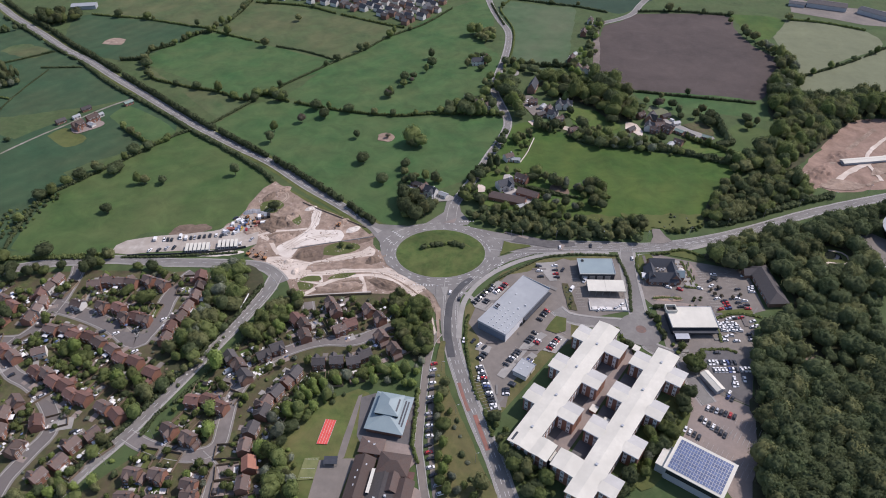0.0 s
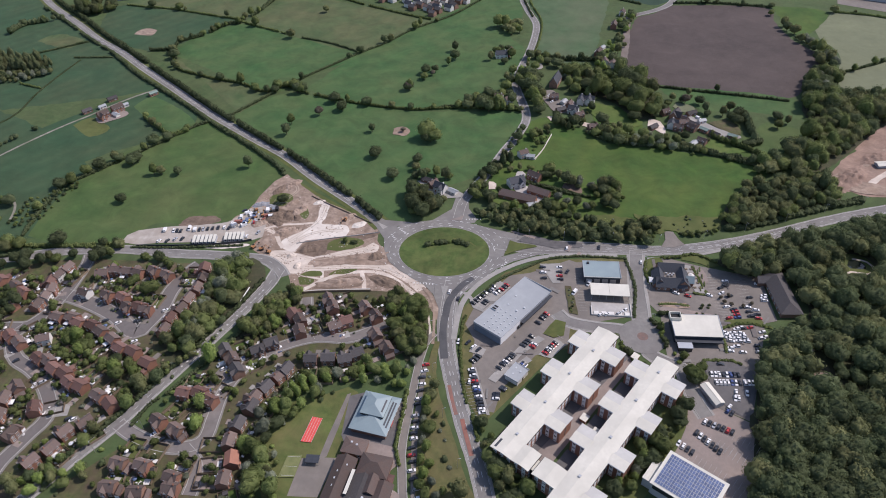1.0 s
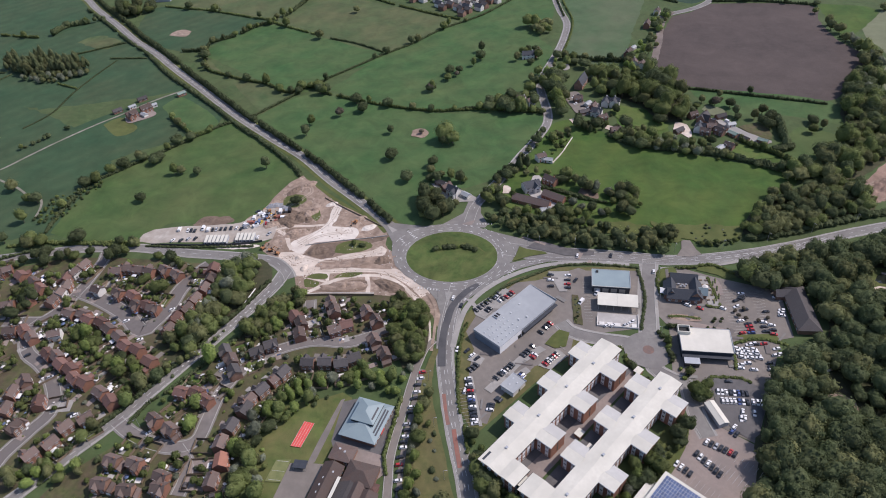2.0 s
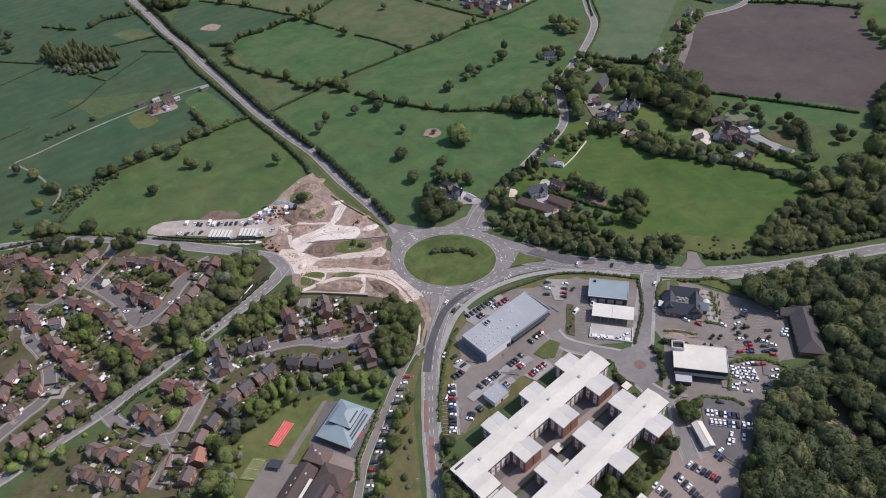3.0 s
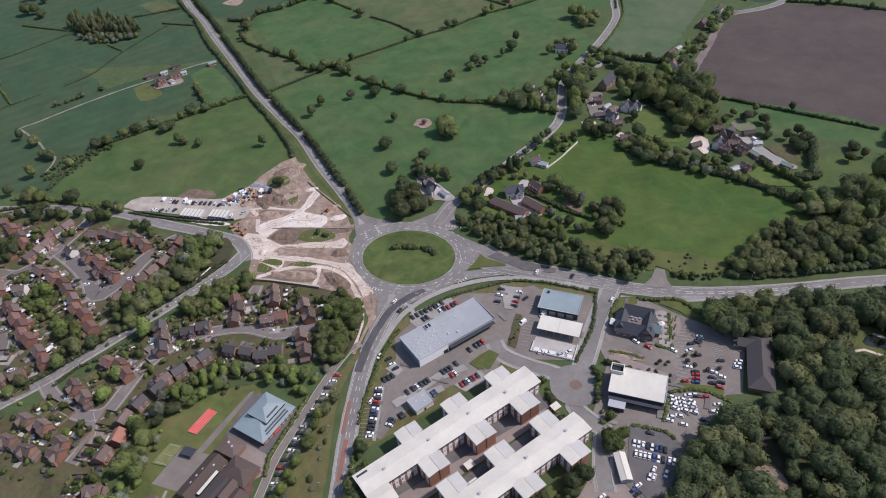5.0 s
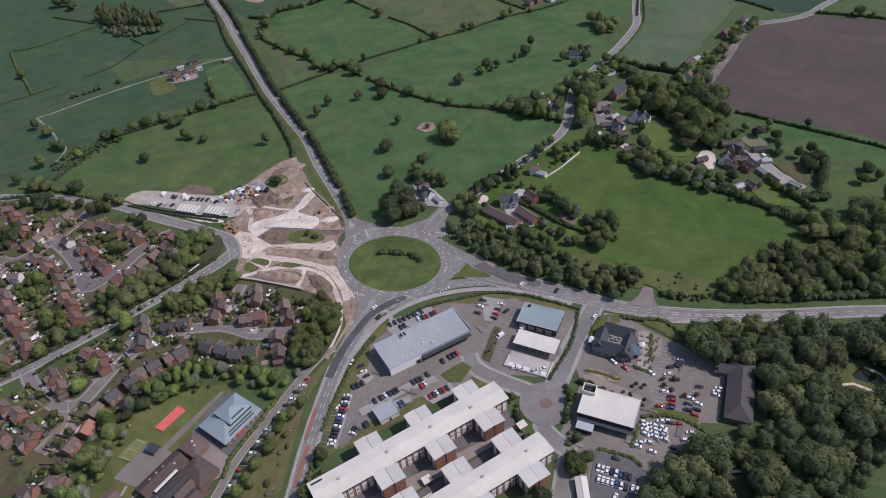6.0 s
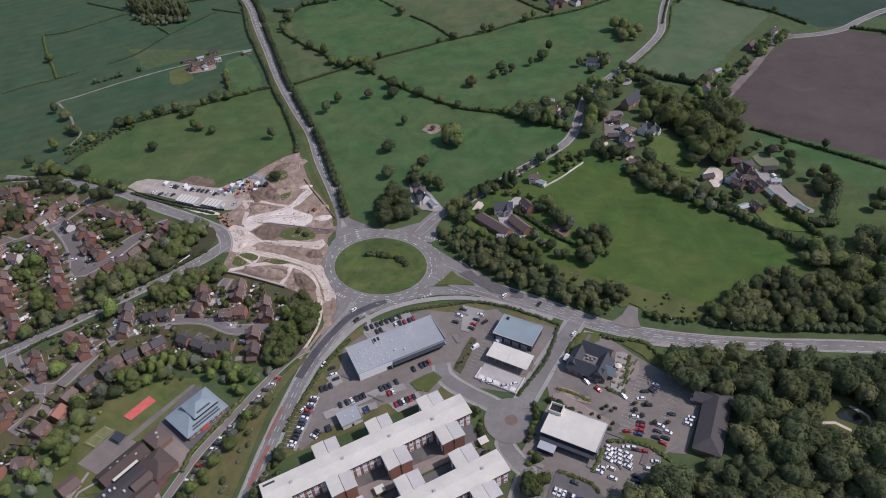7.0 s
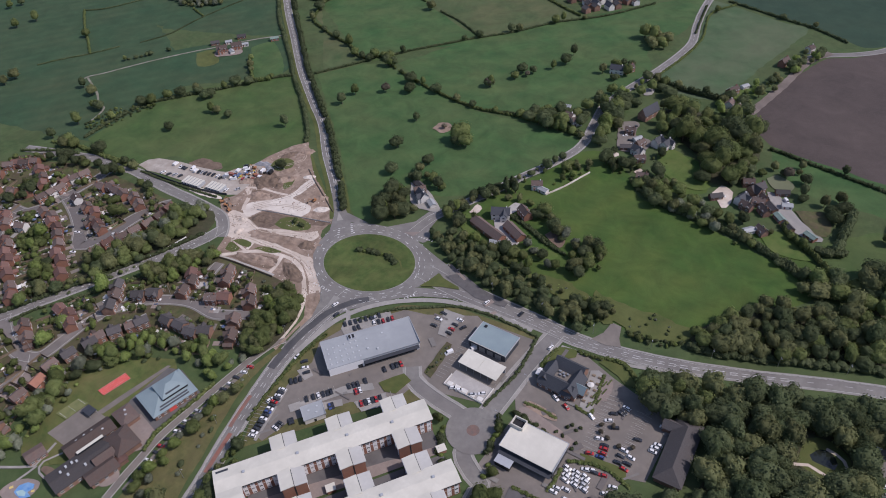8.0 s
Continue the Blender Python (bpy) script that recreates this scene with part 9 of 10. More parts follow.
part("entrance_porch", Mesh().hip_roof(5, 4.5, 2.8, 4.0, 0.4).box(-2.3, -2.1, 0, 2.3, 2.1, 2.8, 1), [TILE_RED, BRICK_BUFF], school, m=turned(9.0, -16.5))
part("clerestory", Mesh().box(-4, -0.5, 3.8, 9, 0.5, 5.2).box(-4.2, -0.8, 5.2, 9.2, 0.8, 5.4, 1), [GLASS, WHITE_ROOF], school, "long white strip of roof glazing", turned(0, 0.6))
hut = thing("classroom_hut", "detached brown-roofed classroom hut in the school yard", "school hut", turned(-55.6, 175.6, 0, 78))
part("wall", Mesh().gable_walls(8.6, 7.6, 2.7, 4.0), [BRICK_BUFF], hut)
part("roof", Mesh().gable_roof(8.6, 7.6, 2.7, 4.0, 0.4), [TILE_BROWN], hut, m=turned(0, 0, 0.01))
for i in range(3):
    part("window", window_data(1.5, 1.2), [], hut, m=turned(-2.6 + 2.6 * i, -3.8, 1.0))
sharp_ground([(-38.3, 213.8), (-30.9, 219), (-16.5, 216), (-12, 206.9), (-18, 200), (-30, 205)], next(level), "school_court", BLOCK_PAVING, "pinkish paved court between the school roofs", "courtyard")
shelter = thing("play_shelter", "dark flat-roofed play shelter beside the court", "shelter", turned(-55.2, 205.8, 0, 0))
part("roof", Mesh().box(-3.4, -2.3, 2.3, 3.4, 2.3, 2.5), [DARK_CLAD], shelter)
for x in (-3.1, 3.1):
    for y in (-2, 2):
        part("post", Mesh().box(x - 0.08, y - 0.08, 0, x + 0.08, y + 0.08, 2.3), [STEEL], shelter)
court_lines = Mesh()
z = next(level) + 0.05
for x0, y0, x1, y1 in ((-69, 197, -63, 197.12), (-68, 207.6, -62, 207.72), (-69, 202.1, -62.6, 202.2)):
    court_lines.add([(x0, y0, z), (x1, y0, z), (x1, y1, z), (x0, y1, z)], [(0, 1, 2, 3)])
single("court_marking", court_lines, [PAINT], "worn white court lines", "court marking", kind="structure")
for x, y in ((-1, 8), (3, 8.2), (7, 8), (11, 5), (23, 4), (24, 7), (-8, -2), (-6, -3), (-4, -8), (-12, -7), (-14, -3), (-11, -2)):
    part("rooflight", Mesh().box(x - 0.5, y - 0.5, 4.0, x + 0.5, y + 0.5, 5.15), [SKYLIGHT], school)

court = sharp_ground([(-64.0, 216.8), (-61.2, 232.2), (-55.6, 231.4), (-58.5, 216.4)], next(level), "sports_court", TRACK_RED, "bright red rectangular running strip", "sports court")
lines = Mesh()
for i in range(5):
    s = i / 4
    x0, x1 = -64.0 + 5.5 * s, -61.2 + 5.6 * s
    lines.add([(x0 - 0.06, 216.8 - 0.4 * s, 0.001), (x0 + 0.06, 216.8 - 0.4 * s, 0.001), (x1 + 0.06, 232.2 - 0.8 * s, 0.001), (x1 - 0.06, 232.2 - 0.8 * s, 0.001)], [(0, 1, 2, 3)])
single("court_lines", lines, [PAINT], "thin pale lane lines on the red strip", "court marking", turned(0, 0, next(level)), kind="structure")
sharp_ground([(-70.5, 195.8), (-62.4, 196.4), (-61.2, 209.0), (-68.6, 208.2)], next(level), "games_court", COURT_GREEN, "faded green games court", "sports court")

# round showroom
show_room = thing("round_showroom", "round glass showroom with a silver disc roof", "showroom", turned(331, 385, 0))
part("wall", Mesh().cylinder(0, 0, 0, 7.5, 20, n=40), [GLASS], show_room)
part("roof", Mesh().cylinder(0, 0, 7.5, 8.0, 23.5, 23.5, 48).cylinder(0, 0, 8.0, 10.5, 21, 7, 48), [ROOF_GREY], show_room)

# far farm sheds and site sheds
for x, y, a, w, d, h, roof, label in (
    (470, 852, -25, 44, 18, 7, TILE_GREY, "big slate grey farm shed in a yard"), (515, 822, -50, 36, 15, 7, DARK_CLAD, "dark roofed open farm shed"), (436, 858, -25, 18, 10, 5, SLATE, "small farm store with a slate roof"),
    (548, 812, -50, 30, 14, 6, SLATE, "long dark grey farm shed"), (-440, 852, 10, 28, 12, 6, ROOF_GREY, "pale farm shed among some trees"), (355, 492, 8, 60, 6, 3, WHITE_ROOF, "long row of white site cabins"),
    (400, 520, 30, 40, 9, 5, ROOF_GREY, "plain grey sheeted site building"), (420, 505, 30, 30, 9, 5, ROOF_GREY, "grey site building under construction"), (272, 262, 70, 30, 14, 5, TILE_GREY, "dark roofed unit beyond the wood"), (262, 238, 60, 24, 12, 5, TILE_GREY, "dark roofed unit beyond the wood"),
):
    q = thing("farm_shed" if "farm" in label else "site_building", label, "shed", turned(x, y, 0, a))
    part("wall", Mesh().gable_walls(w, d, h * 0.75, h), [GREY_CLAD], q)
    part("roof", Mesh().gable_roof(w, d, h * 0.75, h, 0.5), [roof], q)

# works cabins
cabin_wall = Mesh().box(-0.95, -4.1, 0.25, 0.95, 4.1, 2.7).box(-1.05, -3.9, 0, -0.8, 3.9, 0.25).box(0.8, -3.9, 0, 1.05, 3.9, 0.25).data("body", [GREY_CLAD])
cabin_roof = Mesh().box(-1.0, -4.2, 2.7, 1.0, 4.2, 2.85).data("roof", [WHITE_ROOF])
cabin_window = Mesh().box(-0.5, -0.05, 0, 0.5, 0.05, 0.9).data("window", [GLASS])
for i in range(11):
    x, y = (-175.6 + i * 2.78, 375.2 + i * 0.26) if i < 6 else (-154.2 + (i - 6) * 2.78, 379.2 + (i - 6) * 0.26)
    q = thing("site_cabin", "long white box cabin of the works compound", "cabin", turned(x, y, 0.1, 8), "works cabins")
    part("body", cabin_wall, [], q)
    part("roof", cabin_roof, [], q)
    part("window", cabin_window, [], q, m=turned(0, -4.12, 1.3))

# diggers
def digger(x, y, a):
    t = thing("excavator", "orange tracked excavator on bare earth", "excavator", turned(x, y, 0.1, a) @ Matrix.Scale(0.78, 4), "works plant")
    for s in (-1, 1):
        part("track", Mesh().taper((-1.9, s * 1.2 - 0.3, 1.9, s * 1.2 + 0.3), (-1.5, s * 1.2 - 0.3, 1.5, s * 1.2 + 0.3), 0, 0.9), [BLACK_TRIM], t)
    part("body", Mesh().box(-2.2, -1.3, 1.0, 1.2, 1.3, 2.1).box(-2.2, -1.2, 2.1, -0.8, 1.2, 2.5), [ORANGE_PLANT], t)
    part("cab", Mesh().taper((0.1, 0.1, 1.4, 1.2), (0.3, 0.2, 1.2, 1.1), 2.1, 3.2), [GLASS], t)
    part("boom", Mesh().slab([(0.8, -0.7, 1.8), (4.2, -0.6, 4.6), (4.2, -0.2, 4.6), (0.8, -0.2, 1.8)], 0.5), [ORANGE_PLANT], t)
    part("arm", Mesh().slab([(4.0, -0.6, 4.6), (6.2, -0.6, 2.0), (6.2, -0.2, 2.0), (4.0, -0.2, 4.6)], 0.4), [ORANGE_PLANT], t)
    part("bucket", Mesh().taper((5.7, -0.9, 6.8, 0.1), (5.9, -0.8, 6.6, 0.0), 0.9, 2.0), [BLACK_TRIM], t)


for x, y, a in ((-74.9, 403.5, 250), (-132.5, 370.5, 60), (-121, 365.6, 160), (-126.3, 368.5, 20), (-140.9, 404.6, 60), (-142.9, 412.8, 200), (-136, 407, 100)):
    digger(x, y, a)

# spoil heaps
def heap(x, y, rx, ry, h, material, label, seed, turn):
    n = 30
    v, f = [], []
    for i in range(n + 1):
        for j in range(n + 1):
            u, w = 2 * i / n - 1, 2 * j / n - 1
            d = math.hypot(u, w)
            p = Vector((u * rx, w * ry, seed * 3.7))
            rim = d + 0.22 * noise.noise(p * 0.35)
            z = h * max(0, 1 - rim * rim) * (0.62 + 0.6 * noise.noise(p * 0.22) + 0.4 * noise.noise(p * 0.7)) if rim < 1 else -0.1
            z = max(z, -0.1)
            v.append((u * rx, w * ry, z))
    for i in range(n):
        for j in range(n):
            k = i * (n + 1) + j
            f.append((k, k + n + 1, k + n + 2, k + 1))
    ob = single("earth_mound", Mesh().add(v, f), [material], label, "earth mound", turned(x, y, 0, turn))
    ob.data.polygons.foreach_set("use_smooth", [True] * len(f))


for i, (x, y, rx, ry, h, a, material) in enumerate((*((x, y, 4.2 + 0.5 * (k % 3), 3.0, 2.2, 35 * k, DARK_SOIL) for k, (x, y) in enumerate(((-129.1, 404.0), (-124.5, 408.9), (-118.0, 407.4), (-110.3, 405.5), (-123.0, 398.7), (-116.3, 411.9)))), (-141.5, 421, 6.5, 3.2, 2.4, 25, ROAD_STONE), (-133, 419, 5.0, 2.6, 1.8, -10, ROAD_STONE), (-122, 406, 12, 8, 3.5, 20, DARK_SOIL), (-115, 389, 9, 5, 2.4, 25, SOIL), (-112, 413, 9, 4.5, 2.6, 50, SOIL), (-118, 424, 7, 3, 1.8, 60, SOIL), (-63, 361, 26, 4.4, 2.6, 16, SOIL), (-67, 337.5, 16, 4.2, 2.2, 10, SOIL), (-38, 339.5, 10, 4.2, 2.0, -25, DARK_SOIL), (-74, 407, 8, 4, 2.0, 40, SOIL), (-136, 398, 7, 4, 2.2, 30, SOIL), (-93, 371, 8, 4.6, 2.4, 25, DARK_SOIL), (-98, 353, 4, 2.5, 1.6, 80, SAND), (-104, 363, 4, 2.5, 1.5, 30, SAND), (300, 470, 26, 9, 4, 45, RED_SOIL), (330, 500, 18, 7, 3, 30, RED_SOIL), (-124, 448, 9, 4, 2.0, 50, SOIL), (-132, 440, 8, 3.5, 1.8, 62, DARK_SOIL), (-47, 364, 7, 4.5, 2.4, 10, DARK_SOIL), (-64, 399, 6, 3.4, 1.6, 30, PALE_STONE), (-98, 425, 5, 2.6, 1.6, 35, PALE_STONE))):
    heap(x, y, rx, ry, h, material, "rough heap of dug earth" if material is not SAND else "pale heap of crushed stone", i + 1, a)

# loose rubble over the works
rub_rng = np.random.default_rng(8)
rub = Mesh()
for i in range(1500):
    x, y = rub_rng.uniform(-150, -20), rub_rng.uniform(322, 450)
    if not inside(x, y, SITE_EARTH) or noise.noise(Vector((x * 0.08, y * 0.08, 1))) < 0.0:
        continue
    if rub_rng.random() < 0.55:
        continue
    r = rub_rng.uniform(0.2, 0.6)
    rub.add((SMALL_V * rub_rng.uniform(0.6, 1.1, (len(SMALL_V), 1)) * (r * 1.3, r, r * 0.7) + (x, y, 0.1)).tolist(), SMALL_F, int(rub_rng.integers(0, 3)))
single("rubble", rub, [SOIL, SOIL, CONCRETE], "loose stones and clods over the works", "rubble", kind="stuff")

# stores of the works compound
box_rng = random.Random(4)
rubble = Mesh()
rubble_rng = random.Random(23)
for x, y in scattered(SITE_EARTH, 2.3, rubble_rng):
    if noise.noise(Vector((x * 0.09, y * 0.09, 4))) > 0.16 and off_road(x, y):
        for _ in range(rubble_rng.randint(1, 3)):
            r, a, k = rubble_rng.uniform(0.2, 0.7), rubble_rng.uniform(0, 6.28), rubble_rng.choice([0, 0, 0, 1])
            c = (x + rubble_rng.uniform(-1.2, 1.2), y + rubble_rng.uniform(-1.2, 1.2))
            ring = [(c[0] + r * rubble_rng.uniform(0.7, 1.3) * math.cos(a + q * 1.05), c[1] + r * rubble_rng.uniform(0.5, 0.9) * math.sin(a + q * 1.05), 0.02) for q in range(6)]
            rubble.add(ring + [(c[0], c[1], r * rubble_rng.uniform(0.35, 0.75))], [(q, (q + 1) % 6, 6) for q in range(6)] + [(5, 4, 3, 2, 1, 0)], k)
single("spoil_lumps", rubble, [SOIL, PALE_STONE], "scattered lumps of earth and stone over the works", "rubble", kind="stuff")
STORE_PAINTS = [("white", UPVC), ("dull red", DULL_RED), ("dull blue", DULL_BLUE), ("grey", GREY_CLAD), ("white", UPVC), ("dark grey", BLACK_TRIM), ("grey", STEEL)]
for i in range(28):
    s = box_rng.random()
    x, y = -154 + 26 * s + box_rng.uniform(-5, 5), 396 + 14 * s + box_rng.uniform(-7, 7)
    word, paint = box_rng.choice(STORE_PAINTS)
    w, d, h = box_rng.choice([(4.4, 2.1, 2.2), (3, 2.0, 1.8), (2.4, 1.4, 0.9), (3.8, 1.2, 0.8)])
    t = thing("storage_container", f"{word} painted steel store on the works compound", "container", turned(x, y, 0.1, box_rng.choice([10, 35, 40, 100])), "stores of the compound")
    ribs = int(w / 0.3)
    rim = [(-w / 2 + w * k / ribs, -d / 2 - 0.05 * (k % 2)) for k in range(ribs + 1)] + [(w / 2 - w * k / ribs, d / 2 + 0.05 * (k % 2)) for k in range(ribs + 1)]
    n = len(rim)
    m = Mesh().add([(p, q, z) for z in (0.1, h) for p, q in rim], [(k, (k + 1) % n, (k + 1) % n + n, k + n) for k in range(n)] + [tuple(range(n, 2 * n)), tuple(range(n - 1, -1, -1))])
    part("body", m, [paint], t)
    part("skid", Mesh().box(-w / 2, -d / 2, 0, w / 2, -d / 2 + 0.2, 0.1).box(-w / 2, d / 2 - 0.2, 0, w / 2, d / 2, 0.1), [BLACK_TRIM], t)

# low walls and fences of the works
for points, h, material, label in (
    ([(-103.8, 376.0), (-84.7, 381.5), (-65.2, 386.0), (-48.7, 390.4)], 0.8, CONCRETE, "low concrete kerb line across the works"),
    ([(-92, 325.6), (-80, 327.6), (-66, 328.8), (-45, 330.2)], 1.6, FENCE, "timber fence along the gardens' end"),
    ([(-105.4, 432.7), (-93.1, 424.4), (-74.6, 413.0), (-54.8, 400.6)], 1.0, FENCE, "works fence beside the main road"),
    ([(-215, 368.4), (-180, 370), (-150, 374), (-136, 378)], 1.8, DARK_CLAD, "dark screen fence of the compound"),
):
    line = smooth_line(points, 2.5)
    m = Mesh()
    for (p, q), s in zip(zip(line, line[1:]), normals(line)):
        e = s * 0.12
        m.slab([(*(p - e).xy, 0.0), (*(q - e).xy, 0.0), (*(q + e).xy, 0.0), (*(p + e).xy, 0.0)], h)
    single("low_fence", m, [material], label, "fence", kind="structure")

# ---- vehicles ----
def loft(mesh, rows, mi=0):
    """A body through cross-sections: rows of (x, half width at the sill, half width above, low z, high z)."""
    k = len(mesh.v)
    v, f = [], []
    for x, w0, w1, z0, z1 in rows:
        v += [(x, -w0, z0), (x, -w0 * 1.02, (z0 + z1) / 2), (x, -w1, z1), (x, w1, z1), (x, w0 * 1.02, (z0 + z1) / 2), (x, w0, z0)]
    n = len(rows)
    for i in range(n - 1):
        for j in range(6):
            a, b = i * 6 + j, i * 6 + (j + 1) % 6
            f.append((a, a + 6, b + 6, b))
    f += [tuple(range(6)), tuple(range(6 * n - 1, 6 * n - 7, -1))]
    return mesh.add(v, f, mi)


wheel_data = Mesh().cylinder(0, 0, -0.11, 0.11, 0.32, n=12, axis="y").cylinder(0, 0, -0.115, 0.115, 0.19, n=8, mi=1, axis="y").data("wheel", [RUBBER, STEEL])
CAR_PROTO = {}


def car(kind, m, group):
    van = kind == "V"
    colour, paint = CAR_COLOURS["w" if van else kind]
    if kind in CAR_PROTO:
        t = copy_thing(CAR_PROTO[kind], m)
        return tagged(t, group=group)
    t = thing("van" if van else "car", "white delivery van with dark windscreen" if van else colour + " parked hatchback car with dark windows", "van" if van else "car", m, group)
    if van:
        part("body", loft(Mesh(), [(-2.45, 0.9, 0.84, 0.35, 2.0), (-2.35, 0.96, 0.86, 0.28, 2.15), (0.9, 0.97, 0.86, 0.28, 2.15), (1.4, 0.96, 0.8, 0.28, 1.75), (1.95, 0.94, 0.82, 0.28, 1.15), (2.4, 0.86, 0.74, 0.35, 0.95)]), [paint], t)
        part("windscreen", Mesh().slab([(1.0, -0.76, 2.03), (1.0, 0.76, 2.03), (1.78, 0.8, 1.34), (1.78, -0.8, 1.34)][::-1], 0.08), [GLASS], t)
    else:
        part("body", loft(Mesh(), [(-2.05, 0.76, 0.7, 0.42, 0.85), (-1.95, 0.84, 0.76, 0.28, 0.95), (-0.9, 0.88, 0.8, 0.26, 0.96), (0.8, 0.88, 0.8, 0.26, 0.94), (1.7, 0.84, 0.74, 0.28, 0.84), (2.08, 0.74, 0.64, 0.4, 0.68)]).taper((-1.5, -0.62, 0.3, 0.62), (-1.35, -0.54, 0.12, 0.54), 1.38, 1.47), [paint], t)
        part("cabin_glass", loft(Mesh(), [(-1.85, 0.76, 0.66, 0.9, 1.05), (-1.45, 0.77, 0.62, 0.9, 1.4), (0.15, 0.77, 0.62, 0.9, 1.42), (1.05, 0.76, 0.66, 0.88, 0.96)]), [GLASS], t)
    for x in (-1.3, 1.32):
        for y in (-0.8, 0.8):
            part("wheel", wheel_data, [], t, m=turned(x, y, 0.32))
    CAR_PROTO[kind] = t
    return t


car_rng = random.Random(21)


def park(kinds, places, group="parked vehicles"):
    for i, (x, y, a) in enumerate(places):
        flip = 180 if car_rng.random() < 0.4 else 0
        car(kinds[i % len(kinds)], turned(x, y, 0.06, a + flip + car_rng.uniform(-1.8, 1.8)), group)

park('wdwdrdwbdwdddw', [(21.1, 268.5, 13), (21.6, 266.4, 13), (22.1, 264.3, 13), (22.6, 262.3, 13), (23.0, 260.2, 13), (23.5, 258.1, 13), (24.0, 256.0, 13), (24.5, 253.9, 13), (25.0, 251.9, 13), (25.5, 249.8, 13), (26.0, 247.7, 13), (26.4, 245.6, 13), (26.9, 243.6, 13), (27.4, 241.5, 13), (27.9, 239.4, 13)])  # west column
park('dwd', [(18.3, 288.8, 49), (21.6, 285.6, 49), (24.5, 283.5, 49)])  # west upper
park('ddd', [(21.4, 274.7, 141), (23.1, 276.5, 141), (24.6, 278.6, 141)])  # west mid
park('ddwddd', [(36.3, 270.3, 143), (38.5, 273.2, 143), (40.2, 275.2, 143), (41.8, 277.1, 143), (43.2, 278.9, 143), (44.2, 280.6, 143)])  # centre row
park('dddd', [(50.1, 288.1, 144), (51.7, 290.0, 144), (53.1, 291.7, 144), (55.4, 295.4, 144)])  # centre row b
park('rw', [(55.4, 287.3, 144), (56.7, 289.1, 144)])  # centre row c
park('rdwdrdb', [(62.5, 282.7, 141), (63.9, 284.4, 141), (65.1, 285.8, 141), (66.2, 287.4, 141), (67.4, 288.8, 141), (68.8, 290.6, 141)])  # north east row
park('bd', [(49.8, 273.0, 144), (50.6, 274.1, 144)])  # kiosk pair
park('wddw', [(34.8, 248.8, 175), (35.0, 250.5, 175), (35.1, 252.2, 175)])  # lower row
park('dd', [(38.4, 255.4, 145), (39.1, 256.4, 145)])  # lower loose
park('dddr', [(59.4, 306.8, 145), (62.0, 310.6, 145), (63.2, 312.4, 145), (64.8, 314.4, 145)])  # grass island
park('ddddddsd', [(20.0, 321.8, 140), (22.0, 324.2, 140), (24.0, 326.5, 140), (25.7, 328.7, 140), (27.8, 331.1, 140), (29.8, 333.4, 140), (31.4, 335.1, 140), (32.9, 337.3, 140)])  # back row
park('wdrdr', [(33.7, 331.3, 138), (35.7, 333.1, 138), (37.6, 334.9, 138), (39.4, 337.2, 138), (40.8, 339.3, 138)])  # back row b
park('dd', [(26.8, 322.0, 145), (28.2, 324.0, 145)])  # back pair
park('dwd', [(64.3, 357.5, 1), (64.2, 352.5, 1), (64.5, 346.8, 1)])  # shop bays
park('wdrd', [(75.1, 357.8, 179), (74.7, 353.2, 179), (74.7, 349.4, 179), (74.9, 346.1, 179)])  # shop bays b
park('VVd', [(82.9, 334.0, 60), (92.7, 342.8, 60), (79.8, 353.6, 60)])  # yard vans
park('wwsw', [(97.4, 315.3, 36), (101.0, 315.8, 36), (108.3, 316.7, 36), (112.2, 319.7, 36)])  # wash
park('wdd', [(178.3, 348.7, -14), (178.0, 345.7, -14), (177.2, 344.3, -14)])  # pub bays a
park('dwd', [(174.1, 342.4, 26), (173.6, 337.4, 26), (177.8, 334.9, 26)])  # pub bays b
park('drrb', [(177.4, 323.3, 5), (177.8, 321.5, 5), (178.0, 318.8, 5), (178.0, 316.4, 5)])  # pub bays c
park('wrd', [(173.7, 325.5, 20), (173.0, 315.8, 20), (189.5, 334.2, 20)])  # pub bays d
park('wdd', [(186.1, 325.5, -0), (186.0, 321.6, -0), (186.1, 317.9, -0)])  # pub bays e
park('wdr', [(190.3, 323.4, -3), (190.1, 319.5, -3), (189.9, 316.1, -3)])  # pub bays f
park('wwww', [(197.7, 347.2, 0), (198.8, 336.3, 0), (198.0, 334.1, 0), (197.8, 331.8, 0)])  # pub east
park('wdrw', [(145.6, 336.4, -25), (144.2, 337.5, -25), (152.4, 334.1, -25), (165.4, 335.3, -25)])  # pub front
park('wwwdwbdd', [(152.6 + 2.05 * i, 271.6, 91) for i in range(8)])  # van rows
park('wwwwbwdw', [(154.0 + 2.05 * i, 266.0, 91) for i in range(7)])  # van rows b
park('wwwwbw', [(169.2, 266.4, 91), (171.3, 266.4, 91), (173.4, 266.4, 91)])  # van rows c
park('wwww', [(162.8, 259.6, 80), (161.3, 255.4, 80), (163.2, 255.7, 80), (168.4, 259.2, 80)])  # van loose
park('wwwwwwwwsw', [(167.6 + 4.5 * (i % 3) + 0.6 * (i // 3), 303.6 - 2.15 * (i // 3), -12) for i in range(12)])  # white fleet
park('wwdrwww', [(175.0, 306.9, 10), (177.4, 308.0, 10), (178.9, 307.5, 10), (182.8, 308.2, 10), (189.1, 305.0, 10), (187.5, 300.0, 10), (189.3, 301.1, 10)])  # fleet edge
park('wwww', [(167.7, 291.6, 0), (167.1, 289.2, 0), (171.6, 293.1, 0), (173.9, 288.6, 0)])  # fleet south
park('ddsd', [(183.5, 293.8, 0), (183.6, 291.6, 0), (183.1, 289.2, 0), (159.2, 279.0, 0)])  # fleet dark
